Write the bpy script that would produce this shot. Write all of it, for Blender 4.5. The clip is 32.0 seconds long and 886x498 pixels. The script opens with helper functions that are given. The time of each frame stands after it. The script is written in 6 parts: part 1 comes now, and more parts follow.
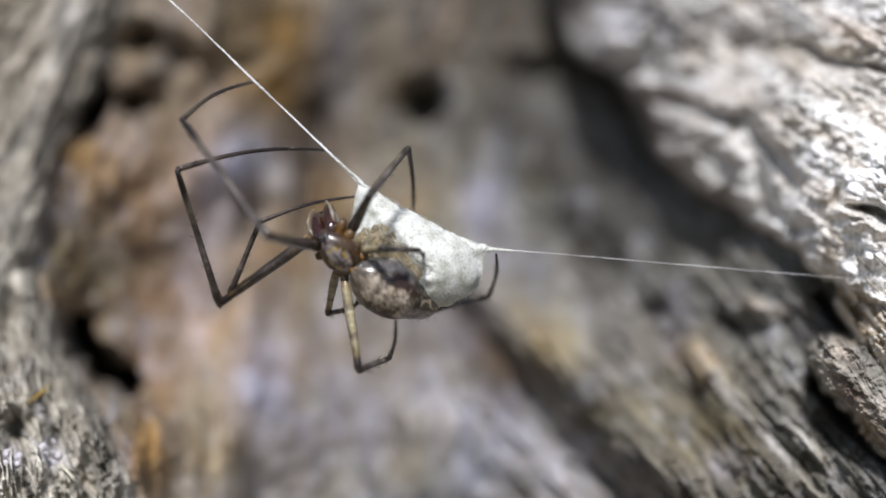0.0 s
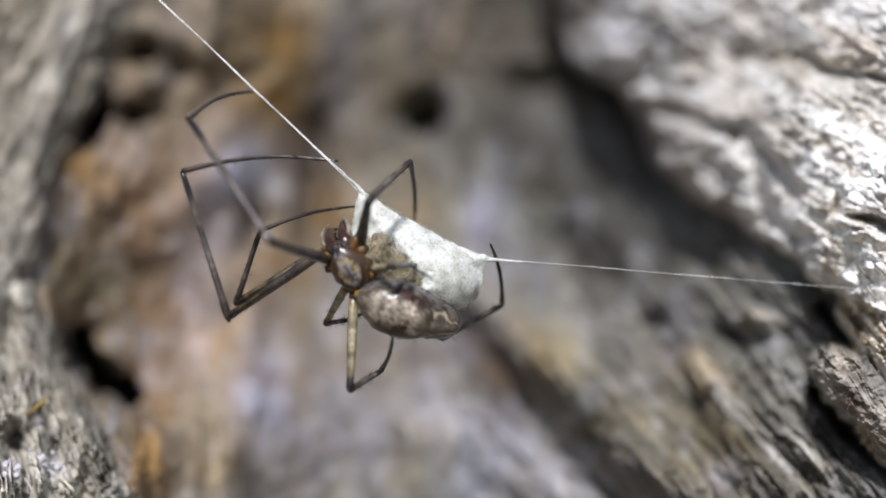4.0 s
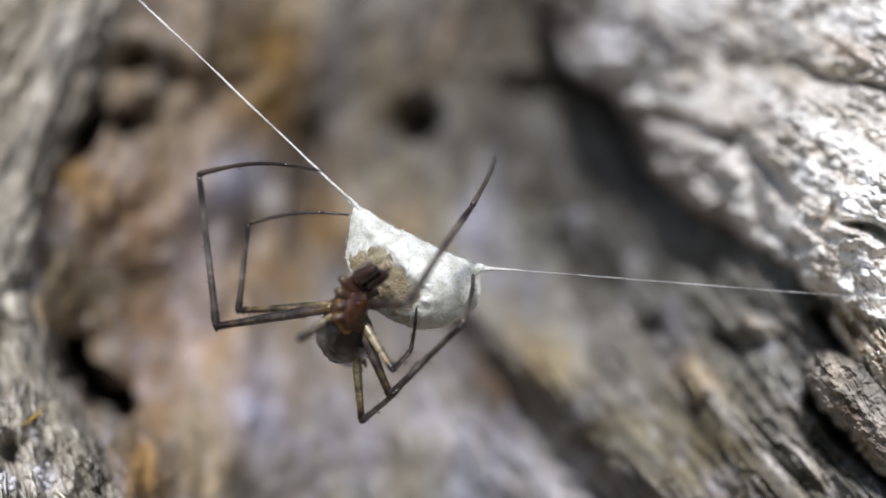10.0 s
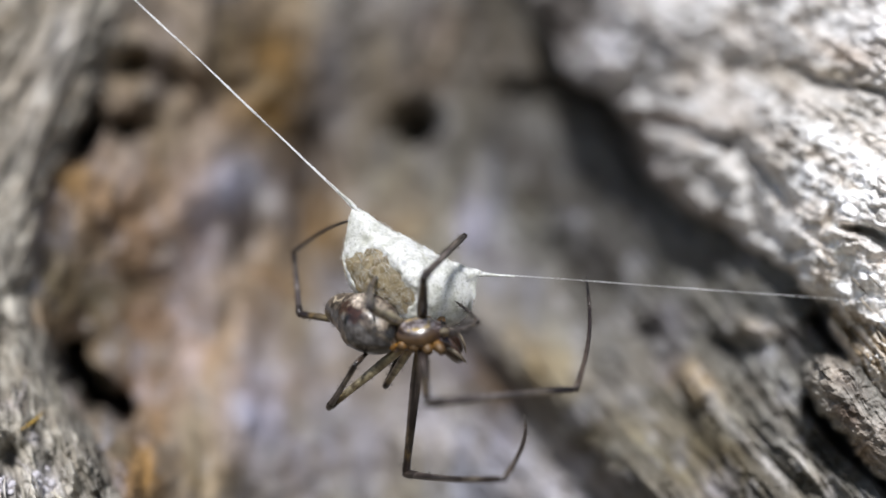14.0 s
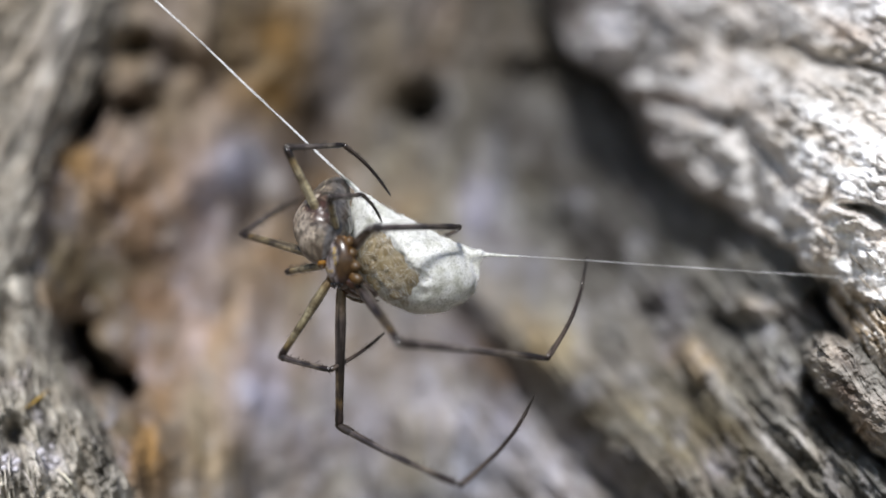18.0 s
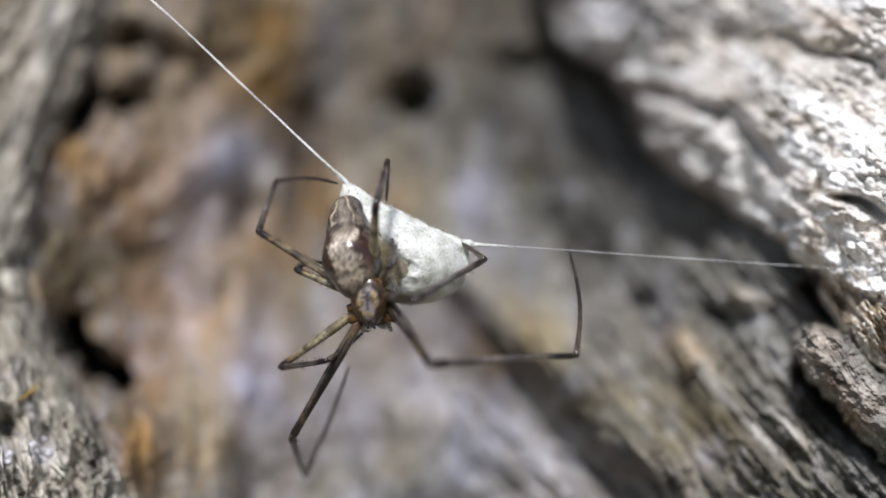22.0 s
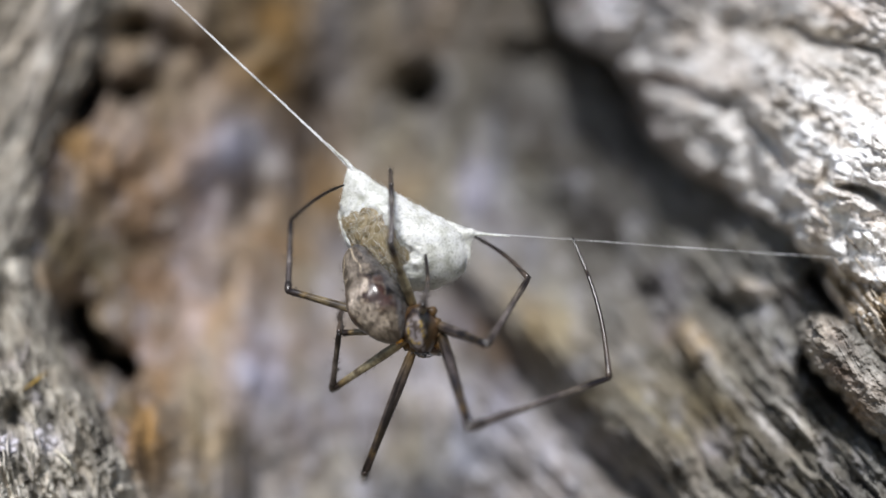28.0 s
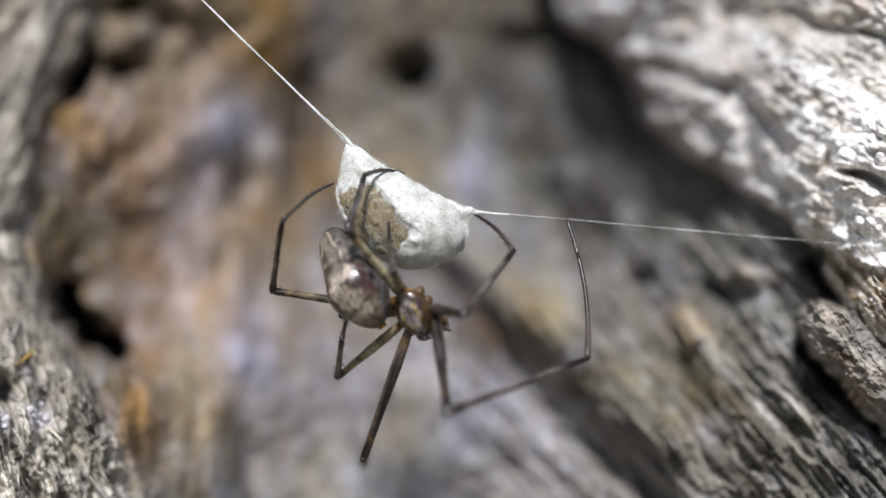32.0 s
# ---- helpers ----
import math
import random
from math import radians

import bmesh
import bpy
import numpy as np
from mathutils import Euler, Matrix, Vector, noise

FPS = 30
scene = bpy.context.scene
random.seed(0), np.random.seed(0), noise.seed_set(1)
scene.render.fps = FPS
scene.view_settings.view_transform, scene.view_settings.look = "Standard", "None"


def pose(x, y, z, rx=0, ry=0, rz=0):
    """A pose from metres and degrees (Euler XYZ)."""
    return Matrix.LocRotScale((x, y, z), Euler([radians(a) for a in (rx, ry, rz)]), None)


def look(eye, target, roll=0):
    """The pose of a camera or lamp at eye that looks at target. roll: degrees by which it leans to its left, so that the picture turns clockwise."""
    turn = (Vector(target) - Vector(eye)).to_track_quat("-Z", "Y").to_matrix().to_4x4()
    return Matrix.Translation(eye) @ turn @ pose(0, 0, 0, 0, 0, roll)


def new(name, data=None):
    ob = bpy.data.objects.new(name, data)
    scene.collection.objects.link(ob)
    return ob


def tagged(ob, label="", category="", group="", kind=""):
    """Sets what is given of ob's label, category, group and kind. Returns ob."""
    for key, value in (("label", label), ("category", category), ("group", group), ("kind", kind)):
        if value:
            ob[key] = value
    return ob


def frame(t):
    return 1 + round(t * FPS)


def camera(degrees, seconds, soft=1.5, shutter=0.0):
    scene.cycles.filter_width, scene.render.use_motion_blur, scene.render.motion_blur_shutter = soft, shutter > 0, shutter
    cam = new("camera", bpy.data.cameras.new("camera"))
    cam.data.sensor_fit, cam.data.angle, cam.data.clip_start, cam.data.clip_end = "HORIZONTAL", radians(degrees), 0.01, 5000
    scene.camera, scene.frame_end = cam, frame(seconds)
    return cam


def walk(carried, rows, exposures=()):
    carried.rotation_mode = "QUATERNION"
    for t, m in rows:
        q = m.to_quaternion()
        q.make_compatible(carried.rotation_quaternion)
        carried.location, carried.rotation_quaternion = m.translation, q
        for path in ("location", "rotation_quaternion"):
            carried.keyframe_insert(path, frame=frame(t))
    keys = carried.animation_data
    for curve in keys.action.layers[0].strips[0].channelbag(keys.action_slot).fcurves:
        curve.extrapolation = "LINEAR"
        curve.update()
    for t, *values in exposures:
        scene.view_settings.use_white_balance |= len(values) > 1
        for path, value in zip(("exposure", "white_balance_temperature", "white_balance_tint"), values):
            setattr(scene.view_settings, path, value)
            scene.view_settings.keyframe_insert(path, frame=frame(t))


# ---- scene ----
cam = camera(38.9, 32.0, soft=1.6, shutter=0.5)
cam.data.dof.use_dof = True
cam.data.dof.focus_distance = 0.0553
cam.data.dof.aperture_fstop = 14.5
walk(cam, [
    (0, pose(0.00003, -0.00016, -0.00006, 89.20, -0.35, 0.25)),
    (0.5, pose(0.00006, -0.00020, -0.00013, 89.37, -0.33, 0.26)),
    (1, pose(0.00007, -0.00022, -0.00031, 89.62, -0.35, 0.26)),
    (1.5, pose(0.00012, -0.00022, -0.00024, 89.52, -0.35, 0.29)),
    (2, pose(0.00023, -0.00016, -0.00016, 89.60, -0.29, 0.32)),
    (2.5, pose(0.00011, -0.00013, 0.00000, 89.41, -0.34, 0.22)),
    (3, pose(0.00001, -0.00017, -0.00021, 89.91, -0.29, 0.19)),
    (3.5, pose(0.00011, -0.00015, -0.00025, 89.80, -0.30, 0.35)),
    (5.5, pose(-0.00010, 0.00003, 0.00013, 89.81, -0.03, 0.01)),
    (6, pose(-0.00012, 0.00001, -0.00002, 89.89, -0.03, 0.04)),
    (6.5, pose(-0.00000, 0.00006, 0.00030, 89.56, -0.02, 0.14)),
    (7, pose(-0.00004, 0.00004, 0.00008, 89.85, 0.03, 0.03)),
    (7.5, pose(0.00005, 0.00009, 0.00015, 89.79, 0.03, 0.05)),
    (8, pose(0.00001, 0.00005, 0.00022, 89.65, 0.06, 0.04)),
    (8.5, pose(0.00000, 0.00001, 0.00019, 89.89, 0.06, 0.00)),
    (9, pose(0.00000, 0.00000, 0.00000, 90.00, -0.00, 0.00)),
    (9.5, pose(-0.00024, 0.00001, -0.00007, 90.03, -0.02, -0.18)),
    (10, pose(-0.00002, -0.00001, 0.00007, 89.98, 0.02, -0.01)),
    (10.5, pose(0.00009, 0.00004, 0.00004, 90.05, 0.02, 0.04)),
    (11, pose(0.00013, 0.00006, 0.00016, 89.91, 0.01, 0.08)),
    (11.5, pose(-0.00007, -0.00003, 0.00011, 90.02, 0.04, -0.09)),
    (12, pose(0.00008, 0.00006, 0.00021, 90.01, 0.07, -0.02)),
    (12.5, pose(0.00014, 0.00002, 0.00025, 89.97, 0.09, 0.01)),
    (13, pose(0.00007, -0.00002, 0.00013, 90.05, 0.09, 0.03)),
    (13.5, pose(0.00025, -0.00009, 0.00008, 90.08, 0.11, 0.26)),
    (14, pose(-0.00010, -0.00011, 0.00009, 90.14, 0.04, -0.13)),
    (14.5, pose(0.00012, -0.00008, 0.00024, 90.09, 0.11, 0.02)),
    (16.5, pose(-0.00011, -0.00028, 0.00009, 90.15, 0.09, 0.08)),
    (17, pose(0.00009, -0.00032, 0.00010, 89.93, 0.11, 0.18)),
    (17.5, pose(0.00044, -0.00033, -0.00004, 89.48, 0.11, 0.27)),
    (18, pose(0.00051, -0.00038, -0.00013, 89.39, 0.16, 0.46)),
    (18.5, pose(0.00073, -0.00040, -0.00011, 87.95, 0.14, 0.63)),
    (19, pose(0.00091, -0.00036, -0.00001, 87.88, 0.26, 0.68)),
    (19.5, pose(0.00091, -0.00037, -0.00004, 88.26, 0.30, 0.55)),
    (20, pose(0.00097, -0.00063, -0.00006, 88.74, 0.35, 0.70)),
    (20.5, pose(0.00102, -0.00060, 0.00008, 88.76, 0.35, 0.67)),
    (21, pose(0.00097, -0.00049, -0.00000, 88.70, 0.33, 0.51)),
    (21.5, pose(0.00084, -0.00050, -0.00015, 88.88, 0.30, 0.41)),
    (22, pose(0.00097, -0.00053, 0.00003, 88.87, 0.35, 0.46)),
    (22.5, pose(0.00086, -0.00058, -0.00020, 89.07, 0.34, 0.36)),
    (23, pose(0.00077, -0.00054, -0.00025, 89.11, 0.31, 0.28)),
    (23.5, pose(0.00085, -0.00051, -0.00007, 88.92, 0.37, 0.31)),
    (24, pose(0.00071, -0.00048, -0.00025, 89.03, 0.30, 0.18)),
    (24.5, pose(0.00088, -0.00047, -0.00007, 88.89, 0.33, 0.32)),
    (25, pose(0.00072, -0.00045, -0.00019, 88.99, 0.32, 0.22)),
    (25.5, pose(0.00082, -0.00045, -0.00016, 88.82, 0.28, 0.36)),
    (27.5, pose(0.00076, -0.00050, -0.00019, 88.64, 0.22, 0.43)),
    (28, pose(0.00091, -0.00053, -0.00018, 88.59, 0.26, 0.65)),
    (28.5, pose(0.00091, -0.00058, -0.00011, 88.30, 0.26, 0.84)),
    (29, pose(0.00061, -0.00056, -0.00006, 87.51, 0.06, 0.99)),
    (29.5, pose(0.00024, -0.00029, -0.00072, 87.69, -0.47, 0.48)),
    (30, pose(-0.00018, -0.00033, -0.00120, 87.20, -0.98, 0.45)),
    (30.5, pose(-0.00003, -0.00026, -0.00114, 87.94, -0.83, 0.13)),
    (31, pose(-0.00021, -0.00021, -0.00121, 88.25, -0.81, -0.11)),
    (31.5, pose(-0.00021, 0.00013, -0.00095, 88.27, -0.62, -0.64)),
    (32, pose(-0.00043, 0.00002, -0.00095, 88.40, -0.62, -0.62)),
])
MM = 0.001
CENTRE = (784.0, 441.0)
REACH = 2220.0
UNIT = 56.0 * MM / REACH          # one plan unit at the distance of the egg sac


# ---- world and sun ----
world = bpy.data.worlds.new("sky")
scene.world = world
world.use_nodes = True
wn = world.node_tree.nodes
sky = wn.new("ShaderNodeTexSky")
sky.sky_type = "NISHITA"
sky.sun_disc = False
sky.sun_elevation = radians(48)
sky.sun_rotation = radians(187)
sky.altitude = 100
wn["Background"].inputs["Strength"].default_value = 0.085
world.node_tree.links.new(sky.outputs[0], wn["Background"].inputs[0])

sun = new("sun", bpy.data.lights.new("sun", "SUN"))
sun.data.energy = 4.5
sun.data.angle = radians(10)
sun.data.color = (1.0, 0.99, 1.0)
sun.matrix_world = look((-0.08, -0.66, 0.75), (0, 0, 0))
scene.view_settings.exposure = 0.0


# ---- materials ----
def material(name, rough=0.6):
    m = bpy.data.materials.new(name)
    m.use_nodes = True
    n = m.node_tree.nodes
    b = n["Principled BSDF"]
    b.inputs["Roughness"].default_value = rough
    return m, n, m.node_tree.links, b


def noise_node(n, l, coords, scale, detail=4.0, rough=0.55, distort=0.0):
    t = n.new("ShaderNodeTexNoise")
    t.inputs["Scale"].default_value = scale
    t.inputs["Detail"].default_value = detail
    t.inputs["Roughness"].default_value = rough
    t.inputs["Distortion"].default_value = distort
    l.new(coords, t.inputs["Vector"])
    return t


def ramp_node(n, l, fac, stops):
    r = n.new("ShaderNodeValToRGB")
    while len(r.color_ramp.elements) < len(stops):
        r.color_ramp.elements.new(0.5)
    for e, (p, c) in zip(r.color_ramp.elements, stops):
        e.position, e.color = p, (*c, 1)
    l.new(fac, r.inputs[0])
    return r


def mix_node(n, l, fac, a, b, kind="MIX"):
    x = n.new("ShaderNodeMix")
    x.data_type, x.blend_type = "RGBA", kind
    for socket, v in ((0, fac), (6, a), (7, b)):
        if isinstance(v, (int, float)):
            x.inputs[socket].default_value = v
        elif isinstance(v, tuple):
            x.inputs[socket].default_value = (*v, 1)
        else:
            l.new(v, x.inputs[socket])
    return x.outputs[2]


def bump_node(n, l, b, height, strength, distance):
    x = n.new("ShaderNodeBump")
    x.inputs["Strength"].default_value = strength
    x.inputs["Distance"].default_value = distance
    l.new(height, x.inputs["Height"])
    l.new(x.outputs[0], b.inputs["Normal"])


def bark_material():
    m, n, l, b = material("weathered_bark", 0.8)
    tc = n.new("ShaderNodeTexCoord").outputs["Object"]
    at = n.new("ShaderNodeAttribute")
    at.attribute_name = "tint"
    fine = noise_node(n, l, tc, 2600, 5, 0.62)
    mid = noise_node(n, l, tc, 520, 4, 0.6, 0.6)
    c1 = ramp_node(n, l, fine.outputs[0], [(0.28, (0.6, 0.57, 0.54)), (0.52, (1, 1, 1)), (0.72, (1.28, 1.28, 1.28))])
    c2 = ramp_node(n, l, mid.outputs[0], [(0.3, (0.62, 0.58, 0.54)), (0.55, (1, 1, 1)), (0.75, (1.25, 1.25, 1.27))])
    col = mix_node(n, l, 1.0, at.outputs[0], c1.outputs[0], "MULTIPLY")
    col = mix_node(n, l, 1.0, col, c2.outputs[0], "MULTIPLY")
    l.new(col, b.inputs["Base Color"])
    b.inputs["Specular IOR Level"].default_value = 0.35
    bump_node(n, l, b, fine.outputs[0], 0.8, 0.00009)
    return m


def silk_material():
    m, n, l, b = material("white_silk", 0.55)
    tc = n.new("ShaderNodeTexCoord").outputs["Object"]
    f = noise_node(n, l, tc, 9000, 4, 0.7)
    g = noise_node(n, l, tc, 1400, 4, 0.6)
    c = ramp_node(n, l, g.outputs[0], [(0.32, (0.46, 0.465, 0.40)), (0.56, (0.76, 0.765, 0.735))])
    d = ramp_node(n, l, f.outputs[0], [(0.34, (0.62, 0.62, 0.60)), (0.52, (1.0, 1.0, 1.0))])
    l.new(mix_node(n, l, 1.0, c.outputs[0], d.outputs[0], "MULTIPLY"), b.inputs["Base Color"])
    b.inputs["Subsurface Weight"].default_value = 0.5
    b.inputs["Subsurface Radius"].default_value = (0.0006, 0.0006, 0.0005)
    b.inputs["Sheen Weight"].default_value = 0.3
    bump_node(n, l, b, f.outputs[0], 0.6, 0.00006)
    return m


def plain_material(name, a, c, scale, rough, bump=0.00001, coat=0.0, sss=0.0):
    m, n, l, b = material(name, rough)
    tc = n.new("ShaderNodeTexCoord").outputs["Object"]
    t = noise_node(n, l, tc, scale, 4, 0.6)
    r = ramp_node(n, l, t.outputs[0], [(0.32, a), (0.68, c)])
    l.new(r.outputs[0], b.inputs["Base Color"])
    b.inputs["Coat Weight"].default_value = coat
    if sss:
        b.inputs["Subsurface Weight"].default_value = sss
        b.inputs["Subsurface Radius"].default_value = (0.0004, 0.0003, 0.0002)
    bump_node(n, l, b, t.outputs[0], 0.6, bump)
    return m


def leg_material(name, stops, rough=0.28, streak=0.25):
    """Banded along the piece: the stops run from its root to its end."""
    m, n, l, b = material(name, rough)
    tc = n.new("ShaderNodeTexCoord")
    sep = n.new("ShaderNodeSeparateXYZ")
    l.new(tc.outputs["Generated"], sep.inputs[0])
    grain = noise_node(n, l, tc.outputs["Object"], 3800, 4, 0.65)
    b.inputs["Specular IOR Level"].default_value = 0.35
    wob = n.new("ShaderNodeMath")
    wob.operation = "MULTIPLY_ADD"
    l.new(grain.outputs[0], wob.inputs[0])
    wob.inputs[1].default_value = 0.10
    l.new(sep.outputs[2], wob.inputs[2])
    r = ramp_node(n, l, wob.outputs[0], stops)
    g = ramp_node(n, l, grain.outputs[0], [(0.32, (0.5, 0.47, 0.45)), (0.62, (1.2, 1.2, 1.2))])
    # dark lines that run lengthwise
    long = n.new("ShaderNodeMapping")
    long.inputs["Scale"].default_value = (1, 1, 0.06)
    l.new(tc.outputs["Object"], long.inputs[0])
    lines = noise_node(n, l, long.outputs[0], 6500, 2, 0.5)
    h = ramp_node(n, l, lines.outputs[0], [(0.42, (streak, streak, streak * 1.08)), (0.56, (1.1, 1.1, 1.1))])
    col = mix_node(n, l, 1.0, r.outputs[0], g.outputs[0], "MULTIPLY")
    l.new(mix_node(n, l, 1.0, col, h.outputs[0], "MULTIPLY"), b.inputs["Base Color"])
    b.inputs["Coat Weight"].default_value = 0.55
    b.inputs["Coat Roughness"].default_value = 0.25
    bump_node(n, l, b, grain.outputs[0], 0.5, 0.00002)
    return m


def tinted_material(name, rough, scale, coat, depth, cells=0.0):
    """Colours lie on the mesh; grain, fine scales with dark seams and gloss are added here."""
    m, n, l, b = material(name, rough)
    tc = n.new("ShaderNodeTexCoord").outputs["Object"]
    at = n.new("ShaderNodeAttribute")
    at.attribute_name = "tint"
    t = noise_node(n, l, tc, scale, 4, 0.65, 0.5)
    g = ramp_node(n, l, t.outputs[0], [(0.33, (0.66, 0.64, 0.63)), (0.5, (0.97, 0.97, 0.97)), (0.66, (1.25, 1.25, 1.25))])
    col = mix_node(n, l, 1.0, at.outputs[0], g.outputs[0], "MULTIPLY")
    height = t.outputs[0]
    if cells:
        warp = noise_node(n, l, tc, cells * 0.8, 3, 0.6)
        bent = mix_node(n, l, 0.0012, tc, warp.outputs["Color"], "ADD")
        seams = n.new("ShaderNodeTexVoronoi")
        seams.feature = "DISTANCE_TO_EDGE"
        seams.inputs["Scale"].default_value = cells
        l.new(bent, seams.inputs["Vector"])
        dark = ramp_node(n, l, seams.outputs[0], [(0.02, (0.22, 0.18, 0.16)), (0.11, (1.0, 1.0, 1.0))])
        col = mix_node(n, l, 0.35, col, dark.outputs[0], "MULTIPLY")
    l.new(col, b.inputs["Base Color"])
    b.inputs["Coat Weight"].default_value = coat
    b.inputs["Specular IOR Level"].default_value = 0.4
    b.inputs["Coat Roughness"].default_value = 0.24
    bump_node(n, l, b, height, 0.5, depth)
    return m


BARK = bark_material()
SOIL = plain_material("forest_floor", (0.05, 0.04, 0.028), (0.17, 0.135, 0.085), 14, 0.9, 0.01)
SILK = silk_material()
THREAD = plain_material("silk_thread", (0.72, 0.73, 0.74), (0.88, 0.88, 0.88), 3000, 0.3, coat=0.3)
EGG = plain_material("tan_egg", (0.18, 0.137, 0.068), (0.215, 0.166, 0.086), 500, 0.42, 0.000002, coat=0.15, sss=0.4)
EGG_BED = plain_material("egg_bed", (0.235, 0.185, 0.10), (0.30, 0.245, 0.15), 700, 0.28, 0.000015, coat=0.5)
ABDOMEN = tinted_material("mottled_abdomen", 0.3, 1800, 0.45, 0.00003, 1700)
CARAPACE = tinted_material("patterned_carapace", 0.3, 2600, 0.6, 0.00003)
AMBER = plain_material("amber_joint", (0.085, 0.04, 0.010), (0.36, 0.175, 0.03), 1300, 0.25, 0.00001, 0.5, 0.3)
TROCHANTER = plain_material("brown_joint", (0.045, 0.025, 0.012), (0.17, 0.095, 0.03), 1500, 0.28, 0.00001, 0.5)
SKIN = tinted_material("soft_amber_skin", 0.45, 2600, 0.1, 0.00003)
STERNUM = plain_material("dark_red_plate", (0.02, 0.008, 0.005), (0.085, 0.03, 0.010), 1300, 0.2, 0.00001, 0.7)
JAW = plain_material("dark_red_jaw", (0.016, 0.006, 0.005), (0.05, 0.018, 0.010), 1500, 0.12, 0.000003, 1.0)
BLACK = plain_material("black_eye", (0.006, 0.006, 0.007), (0.012, 0.012, 0.014), 900, 0.08, 0.00001, 1.0)
PALP = plain_material("pale_palp", (0.10, 0.075, 0.05), (0.36, 0.31, 0.24), 1800, 0.3, coat=0.4)
HAIR = plain_material("dark_bristle", (0.03, 0.025, 0.02), (0.07, 0.06, 0.05), 900, 0.5)
DARK, BANDED = (0.022, 0.015, 0.014), (0.085, 0.070, 0.064)
FEMUR = leg_material("grey_brown_femur", [(0.0, (0.17, 0.095, 0.03)), (0.12, (0.12, 0.082, 0.042)), (0.22, (0.098, 0.076, 0.058)), (0.32, (0.042, 0.033, 0.032)), (0.50, (0.078, 0.064, 0.058)), (0.62, (0.036, 0.028, 0.028)), (0.74, (0.095, 0.070, 0.042)), (0.82, (0.030, 0.023, 0.021)), (0.88, (0.10, 0.066, 0.028)), (0.94, DARK)])
PALE_FEMUR = leg_material("cream_femur", [(0.0, (0.24, 0.135, 0.045)), (0.2, (0.34, 0.29, 0.18)), (0.36, (0.16, 0.13, 0.08)), (0.42, (0.38, 0.335, 0.22)), (0.62, (0.36, 0.31, 0.19)), (0.68, (0.13, 0.10, 0.06)), (0.74, (0.38, 0.33, 0.21)), (0.88, (0.26, 0.19, 0.09)), (0.95, DARK)], streak=0.6)
OLIVE_FEMUR = leg_material("olive_femur", [(0.0, (0.20, 0.115, 0.04)), (0.2, (0.25, 0.205, 0.12)), (0.34, (0.09, 0.07, 0.045)), (0.44, (0.25, 0.20, 0.12)), (0.58, (0.14, 0.11, 0.07)), (0.64, (0.06, 0.045, 0.03)), (0.74, (0.25, 0.195, 0.105)), (0.86, (0.07, 0.05, 0.03)), (0.90, (0.19, 0.13, 0.055)), (0.95, DARK)], streak=0.4)
TIBIA = leg_material("grey_brown_tibia", [(0.0, DARK), (0.12, BANDED), (0.30, (0.06, 0.048, 0.046)), (0.45, (0.145, 0.125, 0.115)), (0.62, (0.06, 0.049, 0.047)), (0.80, (0.15, 0.125, 0.10)), (0.90, DARK)], streak=0.35)
METATARSUS = leg_material("brown_metatarsus", [(0.0, DARK), (0.10, (0.085, 0.064, 0.05)), (0.45, (0.055, 0.041, 0.033)), (0.75, DARK)], streak=0.4)
TARSUS = leg_material("dark_tarsus", [(0.0, (0.06, 0.046, 0.038)), (0.8, (0.025, 0.02, 0.018))])


# ---- mesh helpers ----
def mesh_object(name, verts, faces, mat, parent=None, label="", smooth=True):
    me = bpy.data.meshes.new(name)
    me.from_pydata([tuple(v) for v in verts], [], [tuple(f) for f in faces])
    me.materials.append(mat)
    if smooth:
        me.polygons.foreach_set("use_smooth", [True] * len(me.polygons))
    me.update()
    ob = new(name, me)
    if parent is not None:
        ob.parent = parent
    if label:
        tagged(ob, label=label)
    return ob


def tube(path, radii, sides=10):
    """Rings round a path, closed at both ends."""
    path = np.asarray(path, float)
    tang = np.gradient(path, axis=0)
    tang /= np.linalg.norm(tang, axis=1)[:, None] + 1e-12
    ref = np.array([0.0, 1.0, 0.0]) if abs(tang[0][1]) < 0.9 else np.array([1.0, 0.0, 0.0])
    verts, faces, x = [], [], np.cross(ref, tang[0])
    for p, t, r in zip(path, tang, radii):
        x = x - t * (x @ t)
        x /= np.linalg.norm(x)
        y = np.cross(t, x)
        for k in range(sides):
            a = 2 * math.pi * k / sides
            verts.append(p + r * (math.cos(a) * x + math.sin(a) * y))
    n = len(path)
    for i in range(n - 1):
        for k in range(sides):
            a, b = i * sides + k, i * sides + (k + 1) % sides
            faces.append((a, b, b + sides, a + sides))
    faces.append(tuple(range(sides))[::-1])
    faces.append(tuple(range((n - 1) * sides, n * sides)))
    return verts, faces


def joined(pieces):
    verts, faces = [], []
    for v, f in pieces:
        o = len(verts)
        verts += list(v)
        faces += [tuple(i + o for i in g) for g in f]
    return verts, faces


def ball(centre, radii, rings=10, sides=14, bend=None):
    """An ellipsoid along z; bend may reshape its points."""
    verts, faces = [], []
    c, r = np.array(centre, float), np.array(radii, float)
    for i in range(rings + 1):
        th = math.pi * min(max(i / rings, 0.012), 0.988)
        for k in range(sides):
            a = 2 * math.pi * k / sides
            p = np.array([math.sin(th) * math.cos(a), math.sin(th) * math.sin(a), -math.cos(th)])
            if bend:
                p = np.array(bend(*p))
            verts.append(c + p * r)
    for i in range(rings):
        for k in range(sides):
            a, b = i * sides + k, i * sides + (k + 1) % sides
            faces.append((a, b, b + sides, a + sides))
    faces.append(tuple(range(sides))[::-1])
    faces.append(tuple(range(rings * sides, (rings + 1) * sides)))
    return verts, faces


